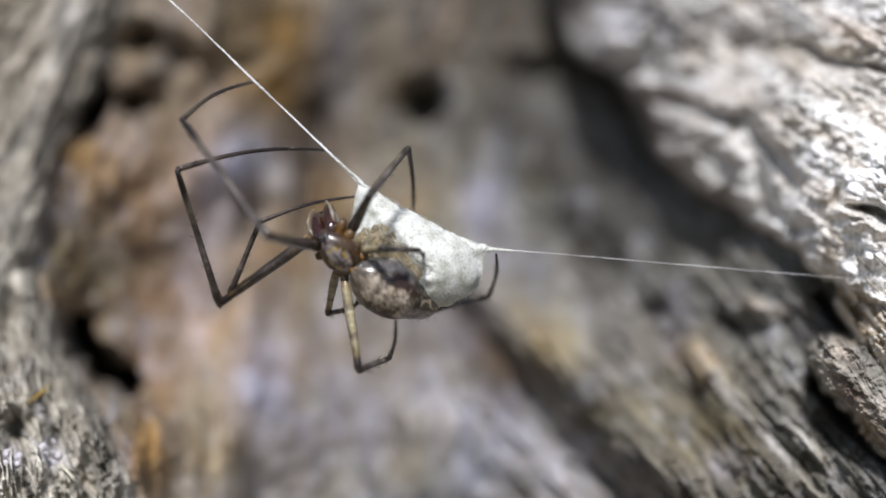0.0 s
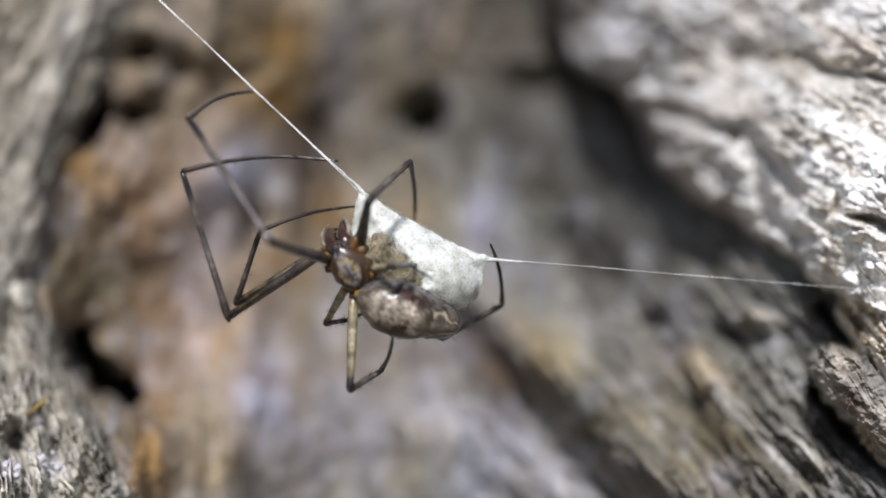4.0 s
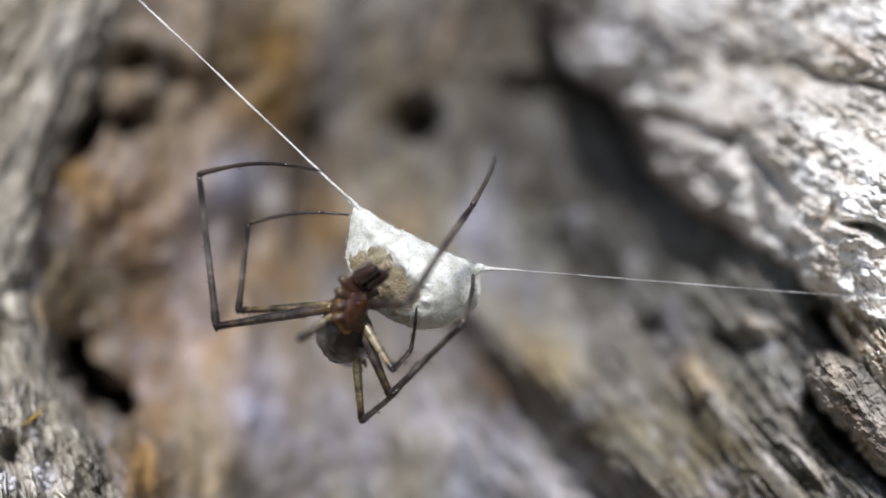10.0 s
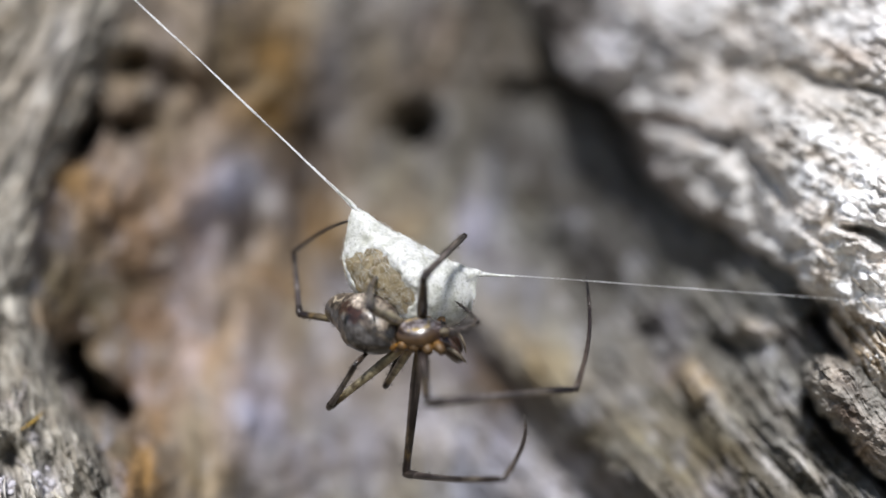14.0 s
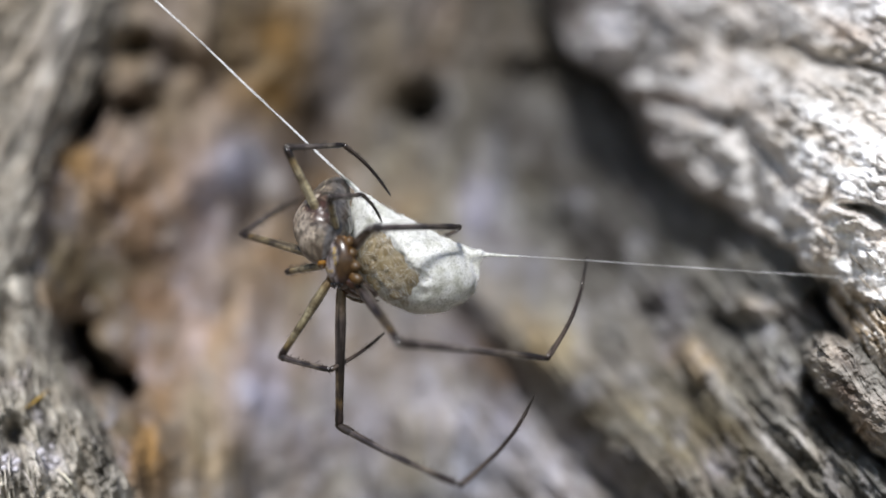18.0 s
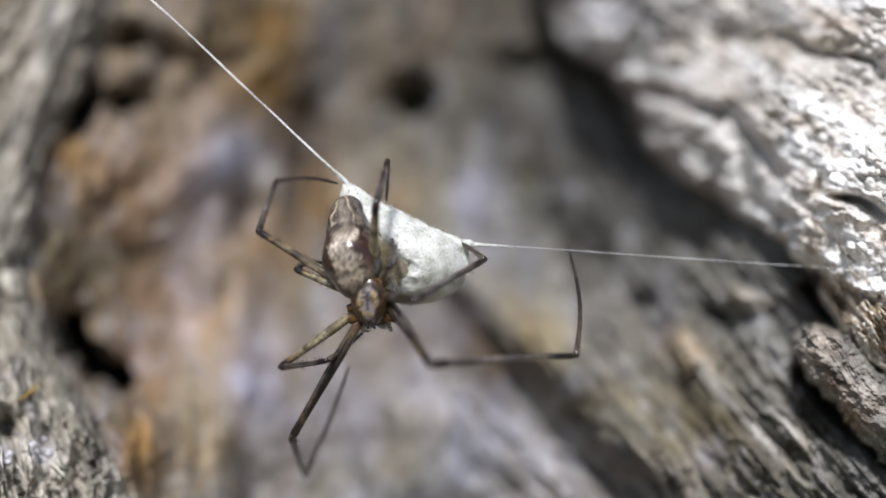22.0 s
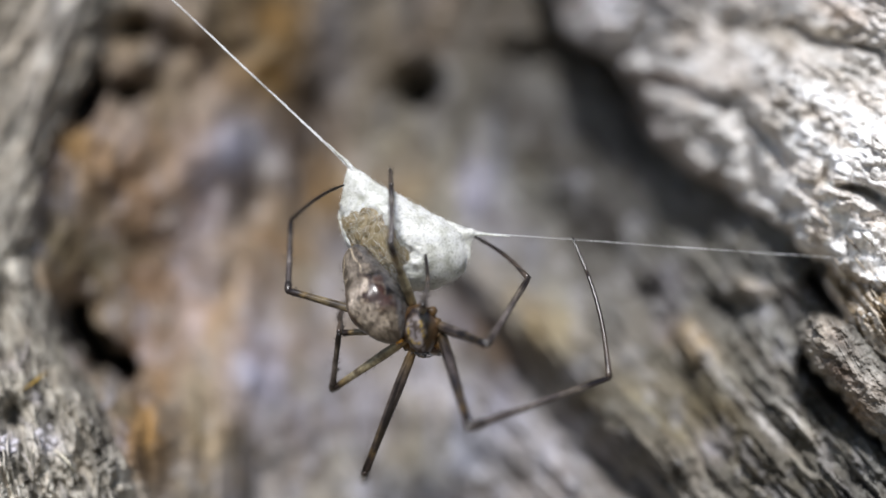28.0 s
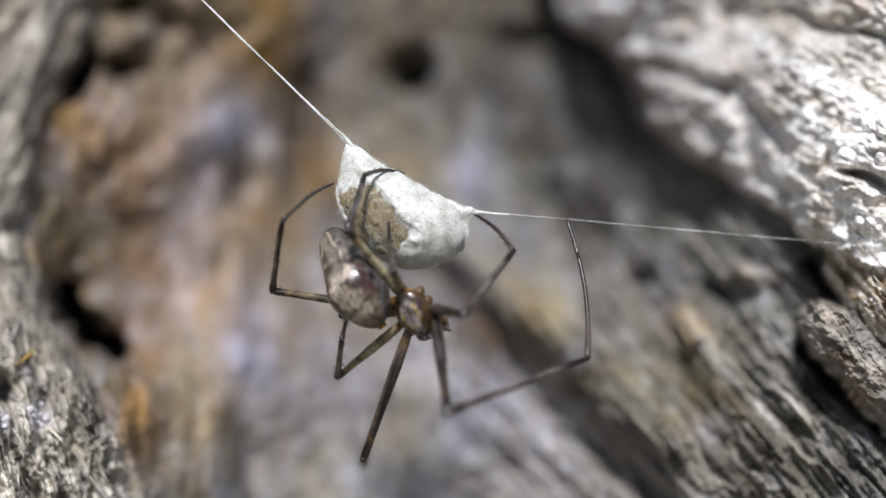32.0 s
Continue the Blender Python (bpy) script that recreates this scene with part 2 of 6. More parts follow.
# ---- fields for the bark ----
LATTICE = np.random.RandomState(5).rand(256, 256)


def value_noise(x, y, seed=0):
    x, y = np.asarray(x) + 17.3 * seed, np.asarray(y) + 9.1 * seed
    i, j = np.floor(x).astype(int), np.floor(y).astype(int)
    f, g = x - i, y - j
    f, g = f * f * f * (f * (6 * f - 15) + 10), g * g * g * (g * (6 * g - 15) + 10)
    a, b = LATTICE[i % 256, j % 256], LATTICE[(i + 1) % 256, j % 256]
    c, d = LATTICE[i % 256, (j + 1) % 256], LATTICE[(i + 1) % 256, (j + 1) % 256]
    return (a * (1 - f) + b * f) * (1 - g) + (c * (1 - f) + d * f) * g - 0.5


def fractal(x, y, octaves=4, gain=0.5, seed=0):
    s, a = 0, 1.0
    for o in range(octaves):
        s = s + a * value_noise(x * 2 ** o, y * 2 ** o, seed + o)
        a *= gain
    return s


def blend(px, py, knots, spread):
    """Smooth field through a few knots (x, y, value)."""
    w = s = 1e-9
    for kx, ky, v in knots:
        q = np.exp(-((px - kx) ** 2 + (py - ky) ** 2) / (2 * spread ** 2)) + 1e-7 / (1 + ((px - kx) ** 2 + (py - ky) ** 2) / 1e5)
        w, s = w + q, s + q * v
    return s / w


def side_of(px, py, line):
    """Signed distance to a polyline; positive on the left hand of its direction (y down)."""
    best = np.full(px.shape, 1e9)
    sign = np.ones(px.shape)
    for (ax, ay), (bx, by) in zip(line, line[1:]):
        dx, dy = bx - ax, by - ay
        t = np.clip(((px - ax) * dx + (py - ay) * dy) / (dx * dx + dy * dy), 0, 1)
        d = np.hypot(px - ax - t * dx, py - ay - t * dy)
        s = np.where((px - ax) * dy - (py - ay) * dx > 0, 1.0, -1.0)
        sign = np.where(d < best, s, sign)
        best = np.minimum(best, d)
    return best * sign


def spot(px, py, x, y, rx, ry, turn=0.0):
    c, s = math.cos(radians(turn)), math.sin(radians(turn))
    u, v = (px - x) * c + (py - y) * s, -(px - x) * s + (py - y) * c
    return np.exp(-(u / rx) ** 2 - (v / ry) ** 2)


def grain(px, py, turn, along, across, octaves=4, seed=0, warp=0.35):
    c, s = math.cos(radians(turn)), math.sin(radians(turn))
    u, v = px * c + py * s, -px * s + py * c
    v = v + warp * along * fractal(u / along, v / along, 2, 0.5, seed + 40)
    return fractal(u / along, v / across, octaves, 0.55, seed)


def shingle(px, py, turn, period, along, seed, fray=0.8):
    """Overlapping layers across the grain: 0 at a layer's top, 1 at its proud lower edge."""
    c, s = math.cos(radians(turn)), math.sin(radians(turn))
    u, v = px * c + py * s, -px * s + py * c
    n = v / period + fray * fractal(u / along, v / (2.5 * period), 4, 0.5, seed) + 0.25 * fractal(u / 14, v / 14, 3, 0.5, seed + 5)
    k = np.floor(n)
    q = n - k
    bold = 0.45 + 1.1 * LATTICE[(k.astype(int) * 7 + seed) % 256, (np.floor(u / along).astype(int) * 0 + 3) % 256]
    return bold * np.where(q < 0.86, (q / 0.86) ** 1.4, 1 - (q - 0.86) / 0.14)


def sheet(name, span, count, depth, tint, keep, parent, label):
    """A bark surface: depth in mm over the plan, coloured by tint; keep trims it."""
    x0, x1, y0, y1 = span
    nx, ny = count
    px, py = np.meshgrid(np.linspace(x0, x1, nx), np.linspace(y0, y1, ny))
    d = depth(px, py)
    pos = np.stack([(px - CENTRE[0]) / REACH * d, d, (CENTRE[1] - py) / REACH * d], -1).reshape(-1, 3) * MM
    ok = keep(px, py).reshape(-1)
    idx = np.arange(nx * ny).reshape(ny, nx)
    quads = np.stack([idx[:-1, :-1], idx[1:, :-1], idx[1:, 1:], idx[:-1, 1:]], -1).reshape(-1, 4)
    quads = quads[ok[quads].all(1)]
    used = np.unique(quads)
    remap = np.zeros(nx * ny, int)
    remap[used] = np.arange(len(used))
    pos, quads = pos[used], remap[quads]
    me = bpy.data.meshes.new(name)
    me.vertices.add(len(pos))
    me.vertices.foreach_set("co", pos.reshape(-1))
    me.loops.add(len(quads) * 4)
    me.loops.foreach_set("vertex_index", quads.reshape(-1))
    me.polygons.add(len(quads))
    me.polygons.foreach_set("loop_start", np.arange(len(quads)) * 4)
    me.polygons.foreach_set("use_smooth", np.ones(len(quads), bool))
    me.materials.append(BARK)
    me.update(calc_edges=True)
    col = me.color_attributes.new("tint", "FLOAT_COLOR", "POINT")
    rgb = np.clip(np.stack(tint(px, py, d), -1).reshape(-1, 3)[used], 0.004, 0.9)
    col.data.foreach_set("color", np.concatenate([rgb, np.ones((len(rgb), 1))], 1).astype(np.float32).reshape(-1))
    ob = new(name, me)
    ob.parent = parent
    return tagged(ob, label=label)


def colours(px, py, base, patches):
    """A base colour with patches, stains and painted shade alike: (x, y, rx, ry, turn, colour, weight)."""
    out = [np.full(px.shape, c) for c in base]
    wob = 1 + 0.9 * fractal(px / 60, py / 60, 3, 0.5, 77)
    for x, y, rx, ry, turn, c, w in patches:
        k = np.clip(w * spot(px, py, x, y, rx, ry, turn) * wob, 0, 1)
        out = [o * (1 - k) + k * v for o, v in zip(out, c)]
    return out


# ---- the tree trunk ----
trunk = tagged(new("tree_trunk"), "old tree trunk with deeply furrowed grey-brown bark", "tree trunk", kind="structure")
GREY = (0.207, 0.193, 0.172)

WALL_KNOTS = ((-300, -200, 92), (-300, 500, 90), (-200, 1000, 84), (300, 100, 77), (300, 500, 76), (330, 850, 69), (600, -150, 86), (600, 100, 83.5), (745, 225, 84), (600, 500, 83),
              (500, 850, 73), (850, 380, 84), (800, 850, 71), (1000, 400, 84.5), (1130, 450, 78.5), (1200, 550, 72), (1210, 640, 66), (1100, 800, 65), (1400, 850, 59), (1500, 870, 57),
              (1350, 600, 64.5), (1420, 575, 61.5), (1700, 900, 56), (1450, 700, 60.5), (1000, 150, 90), (1000, 650, 73), (1300, 200, 84), (1700, 300, 76), (600, 1100, 70), (1200, 1100, 60), (130, 650, 72), (110, 400, 69), (110, 280, 72), (200, 20, 76), (300, -120, 79), (420, 50, 80))
GROOVE = ((755, 555), (815, 604), (858, 655), (926, 727), (968, 790), (1025, 855), (1095, 908), (1190, 985))
CREST = ((800, 505), (895, 580), (985, 664), (1036, 738), (1102, 803), (1195, 882))
RIM = ((1710, 825), (1600, 742), (1535, 668), (1475, 586), (1454, 522), (1418, 472), (1322, 424), (1222, 356), (1160, 288), (1120, 215), (1106, 160), (1056, 138), (1012, 112), (982, 60), (950, 0), (925, -120), (915, -330))
LIP = ((300, 1100), (240, 900), (236, 860), (203, 800), (174, 750), (132, 700), (104, 650), (85, 590), (58, 500), (60, 400), (92, 300), (150, 200), (185, 100), (200, 0), (215, -250))
CRACK, GAP = ((1446, 710), (1490, 772), (1568, 838), (1700, 940)), ((1448, 560), (1500, 622), (1568, 700), (1650, 790))
HOLE = ((128, 622), (150, 660), (184, 696), (216, 714))
CRUST = ((1380, 480), (1430, 505), (1470, 524), (1520, 548), (1568, 566), (1680, 610), (1900, 700))
RIFTS = ((((1100, 196), (1200, 213), (1255, 236), (1310, 244), (1350, 292), (1400, 350)), 2.0, 12), (((1300, 98), (1400, 120), (1460, 142), (1568, 168), (1750, 200)), 0.8, 26), (((1410, 108), (1445, 140), (1568, 158)), 0.9, 9), (((1240, 300), (1330, 360), (1420, 440)), 1.0, 14), (((1290, 250), (1335, 330), (1350, 400), (1400, 440)), 1.1, 12))
FLAKE = ((1478, 672), (1530, 732), (1600, 800), (1720, 905))

RIM_KNOTS = ((1090, 238, 73), (1180, 335, 70), (1290, 425, 66), (1400, 488, 61), (1440, 500, 57.5), (1568, 400, 56), (1568, 120, 58.5), (1300, 80, 69), (1300, 290, 65.5), (1150, 100, 72), (1000, 0, 77),
             (1430, 60, 64), (1450, 250, 60), (1150, -150, 78), (1568, -200, 63), (1640, 690, 54.5), (1900, 400, 54), (900, -250, 85), (930, -60, 80))
LIP_KNOTS = ((0, 900, 55.5), (200, 880, 58), (50, 745, 58), (110, 640, 63), (40, 520, 63.5), (-20, 300, 65.5), (-20, 120, 68), (100, 150, 70), (160, 30, 73), (-250, 700, 53), (-250, 100, 60), (150, -250, 76), (250, 250, 72), (260, 500, 68))


def wall_depth(px, py):
    d = blend(px, py, WALL_KNOTS, 110)
    out = np.clip(-side_of(px, py, LIP), 0, 400)
    steep = 0.010 + 0.04 * np.clip((py - 120) / 200, 0, 1)
    near = blend(px, py, LIP_KNOTS, 90) + 2.5 + steep * out + 0.06 * np.clip(out - 170, 0, 400)
    k = np.clip(0.5 + (d - near) / 12, 0, 1)
    d = d * (1 - k) + near * k - 3 * k * (1 - k)
    slope = np.clip((px - 750 - 170 * np.clip((420 - py) / 200, 0, 1)) / 250, 0, 1)
    g = side_of(px, py, GROOVE)
    d = d + 3.0 * np.exp(-(g / 30) ** 2) * (1 + 0.6 * fractal(px / 60, py / 60, 3, 0.5, 27))
    d = d - 3.0 * np.exp(-(side_of(px, py, CREST) / 38) ** 2)
    # the rotten hole, with a stub of wood standing in it
    cut = np.abs(side_of(px, py, HOLE)) + 14 * fractal(px / 30, py / 30, 3, 0.55, 19)
    d = d + 17 * np.clip((32 - cut) / 26, 0, 1) + 3 * np.exp(-(cut / 60) ** 2) - 12 * spot(px, py, 184, 664, 26, 18, 40)
    d = d + 6.5 * spot(px, py, 744, 222, 34, 34) + 11 * spot(px, py, 148, 228, 24, 40, 24) + 3.5 * spot(px, py, 235, 108, 34, 26) + 2.5 * spot(px, py, 300, 140, 40, 34) + 4 * spot(px, py, 225, 222, 30, 22)
    d = d - 2 * spot(px, py, 262, 160, 22, 20) + 2 * spot(px, py, 1300, 607, 50, 16, 12) - 1.5 * spot(px, py, 1335, 572, 44, 14, 15)
    d = d + 3 * spot(px, py, 440, 400, 26, 60) + 3 * spot(px, py, 555, 330, 30, 120) + 3 * spot(px, py, 1190, 632, 24, 30) + 3 * spot(px, py, 1150, 585, 30, 18)
    d = d - 2.5 * spot(px, py, 1230, 666, 50, 26, 50)
    d = d + 4.0 * np.exp(-((side_of(px, py, RIM) - 18) / 24) ** 2) * np.clip((px - 780) / 150, 0, 1) * np.clip((1260 - px) / 150, 0.1, 1)
    d = d + 6 * np.exp(-(side_of(px, py, CRACK) / 15) ** 2) + 5 * np.exp(-(side_of(px, py, GAP) / 12) ** 2)
    d = d - 0.4 * slope * shingle(px, py, 50, 46, 90, 14, 1.7)
    d = d + 0.9 * grain(px, py, 88, 190, 62, 3, 3) * (1 - slope) + 1.5 * grain(px, py, 48, 240, 52, 4, 9) * slope
    d = d + slope * (0.55 * np.abs(grain(px, py, 52, 150, 11, 3, 12, 0.10)) * 2)
    d = d + 0.8 * fractal(px / 85, py / 85, 3, 0.5, 22) + (0.12 + 0.2 * slope) * fractal(px / 14, py / 14, 3, 0.55, 25)
    # splinters that stand along the lower slope
    foot = np.clip((px - 1220) / 150, 0, 1) * np.clip((py - 620) / 120, 0, 1)
    d = d - 0.5 * foot * shingle(px, py, 49, 24, 120, 17, 1.1) + 0.45 * foot * grain(px, py, 49, 90, 6, 3, 29, 0.1)
    return d


def wall_tint(px, py, d):
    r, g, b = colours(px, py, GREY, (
        # The broad dark patch at (700, 100) paints the dim depth of the cavity.
        (300, 450, 260, 420, 0, (0.335, 0.190, 0.096), 0.8), (330, 350, 120, 100, 0, (0.355, 0.251, 0.188), 0.7), (700, 100, 250, 200, 0, (0.139, 0.109, 0.085), 0.85), (480, 170, 66, 260, 0, (0.196, 0.111, 0.034), 0.95),
        (560, 380, 70, 80, 0, (0.142, 0.080, 0.027), 0.85), (620, 90, 55, 120, 0, (0.125, 0.109, 0.100), 0.6), (785, 60, 50, 80, 0, (0.196, 0.144, 0.109), 0.75), (850, 90, 36, 100, 0, (0.099, 0.084, 0.075), 0.6),
        # These four dark patches paint the shade below and beside the ridge.
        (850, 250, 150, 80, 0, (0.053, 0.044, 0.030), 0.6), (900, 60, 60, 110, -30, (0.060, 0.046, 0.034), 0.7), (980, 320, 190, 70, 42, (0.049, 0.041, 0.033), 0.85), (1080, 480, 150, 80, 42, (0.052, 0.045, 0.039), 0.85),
        (930, 490, 120, 35, 40, (0.175, 0.153, 0.145), 0.7), (842, 392, 34, 52, -8, (0.321, 0.307, 0.386), 1.0), (430, 318, 40, 44, 0, (0.767, 0.715, 0.839), 1.0), (420, 250, 60, 30, 0, (0.355, 0.260, 0.188), 0.6),
        # Dark patches near x 225 to 300 paint shade into the hollows.
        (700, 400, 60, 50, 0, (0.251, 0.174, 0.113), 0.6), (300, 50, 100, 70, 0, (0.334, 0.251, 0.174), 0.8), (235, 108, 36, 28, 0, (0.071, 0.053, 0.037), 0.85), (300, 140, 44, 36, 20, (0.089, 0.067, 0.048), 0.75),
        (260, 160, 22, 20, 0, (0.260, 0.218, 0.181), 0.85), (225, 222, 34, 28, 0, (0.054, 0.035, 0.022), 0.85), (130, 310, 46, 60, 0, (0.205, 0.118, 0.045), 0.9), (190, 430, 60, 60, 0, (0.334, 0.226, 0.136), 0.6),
        (200, 520, 70, 46, 0, (0.162, 0.142, 0.090), 0.85), (100, 480, 50, 60, 0, (0.226, 0.181, 0.108), 0.7), (240, 575, 40, 60, 0, (0.327, 0.166, 0.064), 0.85), (240, 400, 40, 50, 0, (0.409, 0.251, 0.142), 0.6),
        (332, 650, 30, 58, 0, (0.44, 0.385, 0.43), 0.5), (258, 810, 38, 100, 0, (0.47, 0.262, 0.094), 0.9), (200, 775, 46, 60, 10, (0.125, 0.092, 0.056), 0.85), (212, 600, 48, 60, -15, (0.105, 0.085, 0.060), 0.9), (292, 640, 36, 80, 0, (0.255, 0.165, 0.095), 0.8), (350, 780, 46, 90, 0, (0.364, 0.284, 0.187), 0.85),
        (400, 560, 60, 70, 0, (0.327, 0.244, 0.181), 0.5), (450, 740, 70, 90, 0, (0.287, 0.248, 0.263), 0.85), (520, 800, 46, 60, 0, (0.168, 0.136, 0.124), 0.75), (640, 770, 110, 90, 0, (0.263, 0.233, 0.248), 0.75),
        (480, 600, 50, 60, 0, (0.256, 0.206, 0.206), 0.6), (590, 690, 40, 60, 20, (0.181, 0.157, 0.157), 0.5), (800, 770, 110, 60, 30, (0.354, 0.318, 0.327), 0.75), (720, 640, 120, 50, 0, (0.252, 0.194, 0.162), 0.7),
        # Dark strips along the groove, here and below, are shade put into the colour.
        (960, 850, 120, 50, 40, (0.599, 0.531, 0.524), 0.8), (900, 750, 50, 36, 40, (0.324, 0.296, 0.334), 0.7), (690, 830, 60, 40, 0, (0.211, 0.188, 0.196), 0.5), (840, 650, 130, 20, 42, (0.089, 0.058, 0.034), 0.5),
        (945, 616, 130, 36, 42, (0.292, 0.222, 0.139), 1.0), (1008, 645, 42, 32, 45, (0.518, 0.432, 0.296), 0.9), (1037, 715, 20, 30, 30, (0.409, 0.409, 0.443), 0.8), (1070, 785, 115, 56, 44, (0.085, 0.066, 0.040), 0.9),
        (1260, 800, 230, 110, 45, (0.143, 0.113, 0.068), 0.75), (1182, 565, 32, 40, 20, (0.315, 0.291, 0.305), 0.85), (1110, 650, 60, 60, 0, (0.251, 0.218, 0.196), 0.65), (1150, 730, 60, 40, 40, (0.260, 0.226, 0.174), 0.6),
        (1190, 640, 22, 30, 0, (0.098, 0.056, 0.043), 0.8), (1150, 560, 26, 24, 0, (0.080, 0.063, 0.053), 0.7), (1230, 666, 46, 22, 50, (0.480, 0.355, 0.226), 0.95), (1335, 572, 42, 13, 15, (0.492, 0.409, 0.324), 0.9),
        (1420, 590, 36, 40, 0, (0.211, 0.181, 0.174), 0.6), (1340, 790, 120, 10, 48, (0.505, 0.455, 0.409), 0.8), (1290, 735, 60, 9, 52, (0.409, 0.376, 0.344), 0.7), (1440, 830, 60, 9, 45, (0.409, 0.376, 0.344), 0.7),
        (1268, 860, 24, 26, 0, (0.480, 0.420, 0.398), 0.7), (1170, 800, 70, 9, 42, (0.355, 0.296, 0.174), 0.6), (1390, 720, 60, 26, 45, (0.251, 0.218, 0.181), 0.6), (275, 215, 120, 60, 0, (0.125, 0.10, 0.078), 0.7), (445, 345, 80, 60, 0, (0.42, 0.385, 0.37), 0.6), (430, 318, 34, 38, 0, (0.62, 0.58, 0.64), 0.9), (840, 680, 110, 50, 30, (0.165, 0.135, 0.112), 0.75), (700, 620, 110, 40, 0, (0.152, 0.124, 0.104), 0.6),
        # (835, 645) paints the brown shadow in the groove.
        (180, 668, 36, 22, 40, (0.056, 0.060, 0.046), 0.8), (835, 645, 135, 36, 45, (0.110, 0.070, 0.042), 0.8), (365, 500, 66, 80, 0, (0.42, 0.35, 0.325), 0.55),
        (900, 1000, 300, 110, 0, (0.409, 0.355, 0.334), 0.8)))
    slope = np.clip((px - 800 - 170 * np.clip((420 - py) / 200, 0, 1)) / 300, 0, 1)
    streak = grain(px, py, 50, 160, 13, 3, 31, 0.12) * slope + 0.5 * grain(px, py, 86, 150, 40, 3, 33, 0.3) * (1 - slope) + 0.25 * fractal(px / 45, py / 45, 4, 0.55, 33)
    k = 1 + 0.8 * streak
    warm = 0.34 * fractal(px / 60, py / 150, 3, 0.5, 44) * np.clip((1150 - px) / 400, 0.3, 1)
    # pale lavender flecks imitate blurred highlights, mixed into the colour
    pale_glint = np.clip((fractal(px / 30, py / 40, 3, 0.5, 46) - 0.14) / 0.14, 0, 1) * np.clip((py - 180) / 200, 0.1, 1) * 0.25
    r, g, b = r * (1 - pale_glint) + 0.44 * pale_glint, g * (1 - pale_glint) + 0.42 * pale_glint, b * (1 - pale_glint) + 0.45 * pale_glint
    return 0.925 * r * k * (1 + 0.3 * warm), 0.975 * g * k, 1.005 * b * k * (1 - warm)


def rim_depth(px, py):
    s = -side_of(px, py, RIM) + 26 * fractal(px / 45, py / 45, 3, 0.5, 61)
    d = blend(px, py, RIM_KNOTS, 70)
    top = np.clip((260 - py) / 200, 0, 1)
    low = np.clip((px - 1400) / 60, 0, 1) * np.clip((py - 420) / 60, 0, 1)
    d = d + (3.0 + 3.2 * top) * (1 - 0.4 * low) * np.clip(1 - s / (52 + 84 * top), 0, 1) ** 1.6 + np.clip(-s, 0, 60) * 0.8
    crumb = np.clip((px - 1330) / 120, 0, 1) * np.clip((py - 200) / 80, 0, 1)
    layers = shingle(px, py, 16, 92, 210, 52, 0.8) * top + shingle(px, py, 38, 58, 170, 63, 0.9) * (1 - top)
    d = d - 0.28 * layers - 0.12 * shingle(px, py, 30, 17, 60, 68, 0.9) + 0.5 * fractal(px / 34, py / 28, 3, 0.5, 57) + (0.1 + 0.05 * crumb) * fractal(px / 9, py / 9, 2, 0.5, 59)
    # lumps of crust with gaps between them
    d = d - crumb * 0.95 * np.sqrt(np.abs(fractal(px / 34, py / 30, 2, 0.4, 66)) + 0.004) + (1 - crumb) * (0.3 * fractal(px / 60, py / 40, 2, 0.5, 69) + 0.4 * fractal(px / 22, py / 18, 3, 0.55, 70))
    for line, deep, wide in RIFTS:
        d = d + deep * np.exp(-(side_of(px, py + 14 * fractal(px / 40, py / 40, 3, 0.5, 141), line) / wide) ** 2)
    # the brown underside below the pale crust
    f = np.clip(-side_of(px, py + 16 * fractal(px / 22, py / 22, 3, 0.5, 143), CRUST), 0, 200) * np.clip((px - 1395) / 40, 0, 1)
    d = d + 0.7 * np.clip(f / 10, 0, 1) + 0.016 * f + np.clip(f / 14, 0, 1) * (0.7 * grain(px, py, 52, 70, 12, 4, 147, 0.3) + 0.3 * fractal(px / 12, py / 12, 3, 0.6, 149))
    return d + 3.0 * spot(px, py, 1562, 414, 30, 10, 35) + 1.5 * spot(px, py, 1472, 372, 9, 24, 20) + 2.5 * spot(px, py, 1520, 398, 30, 7, 10)


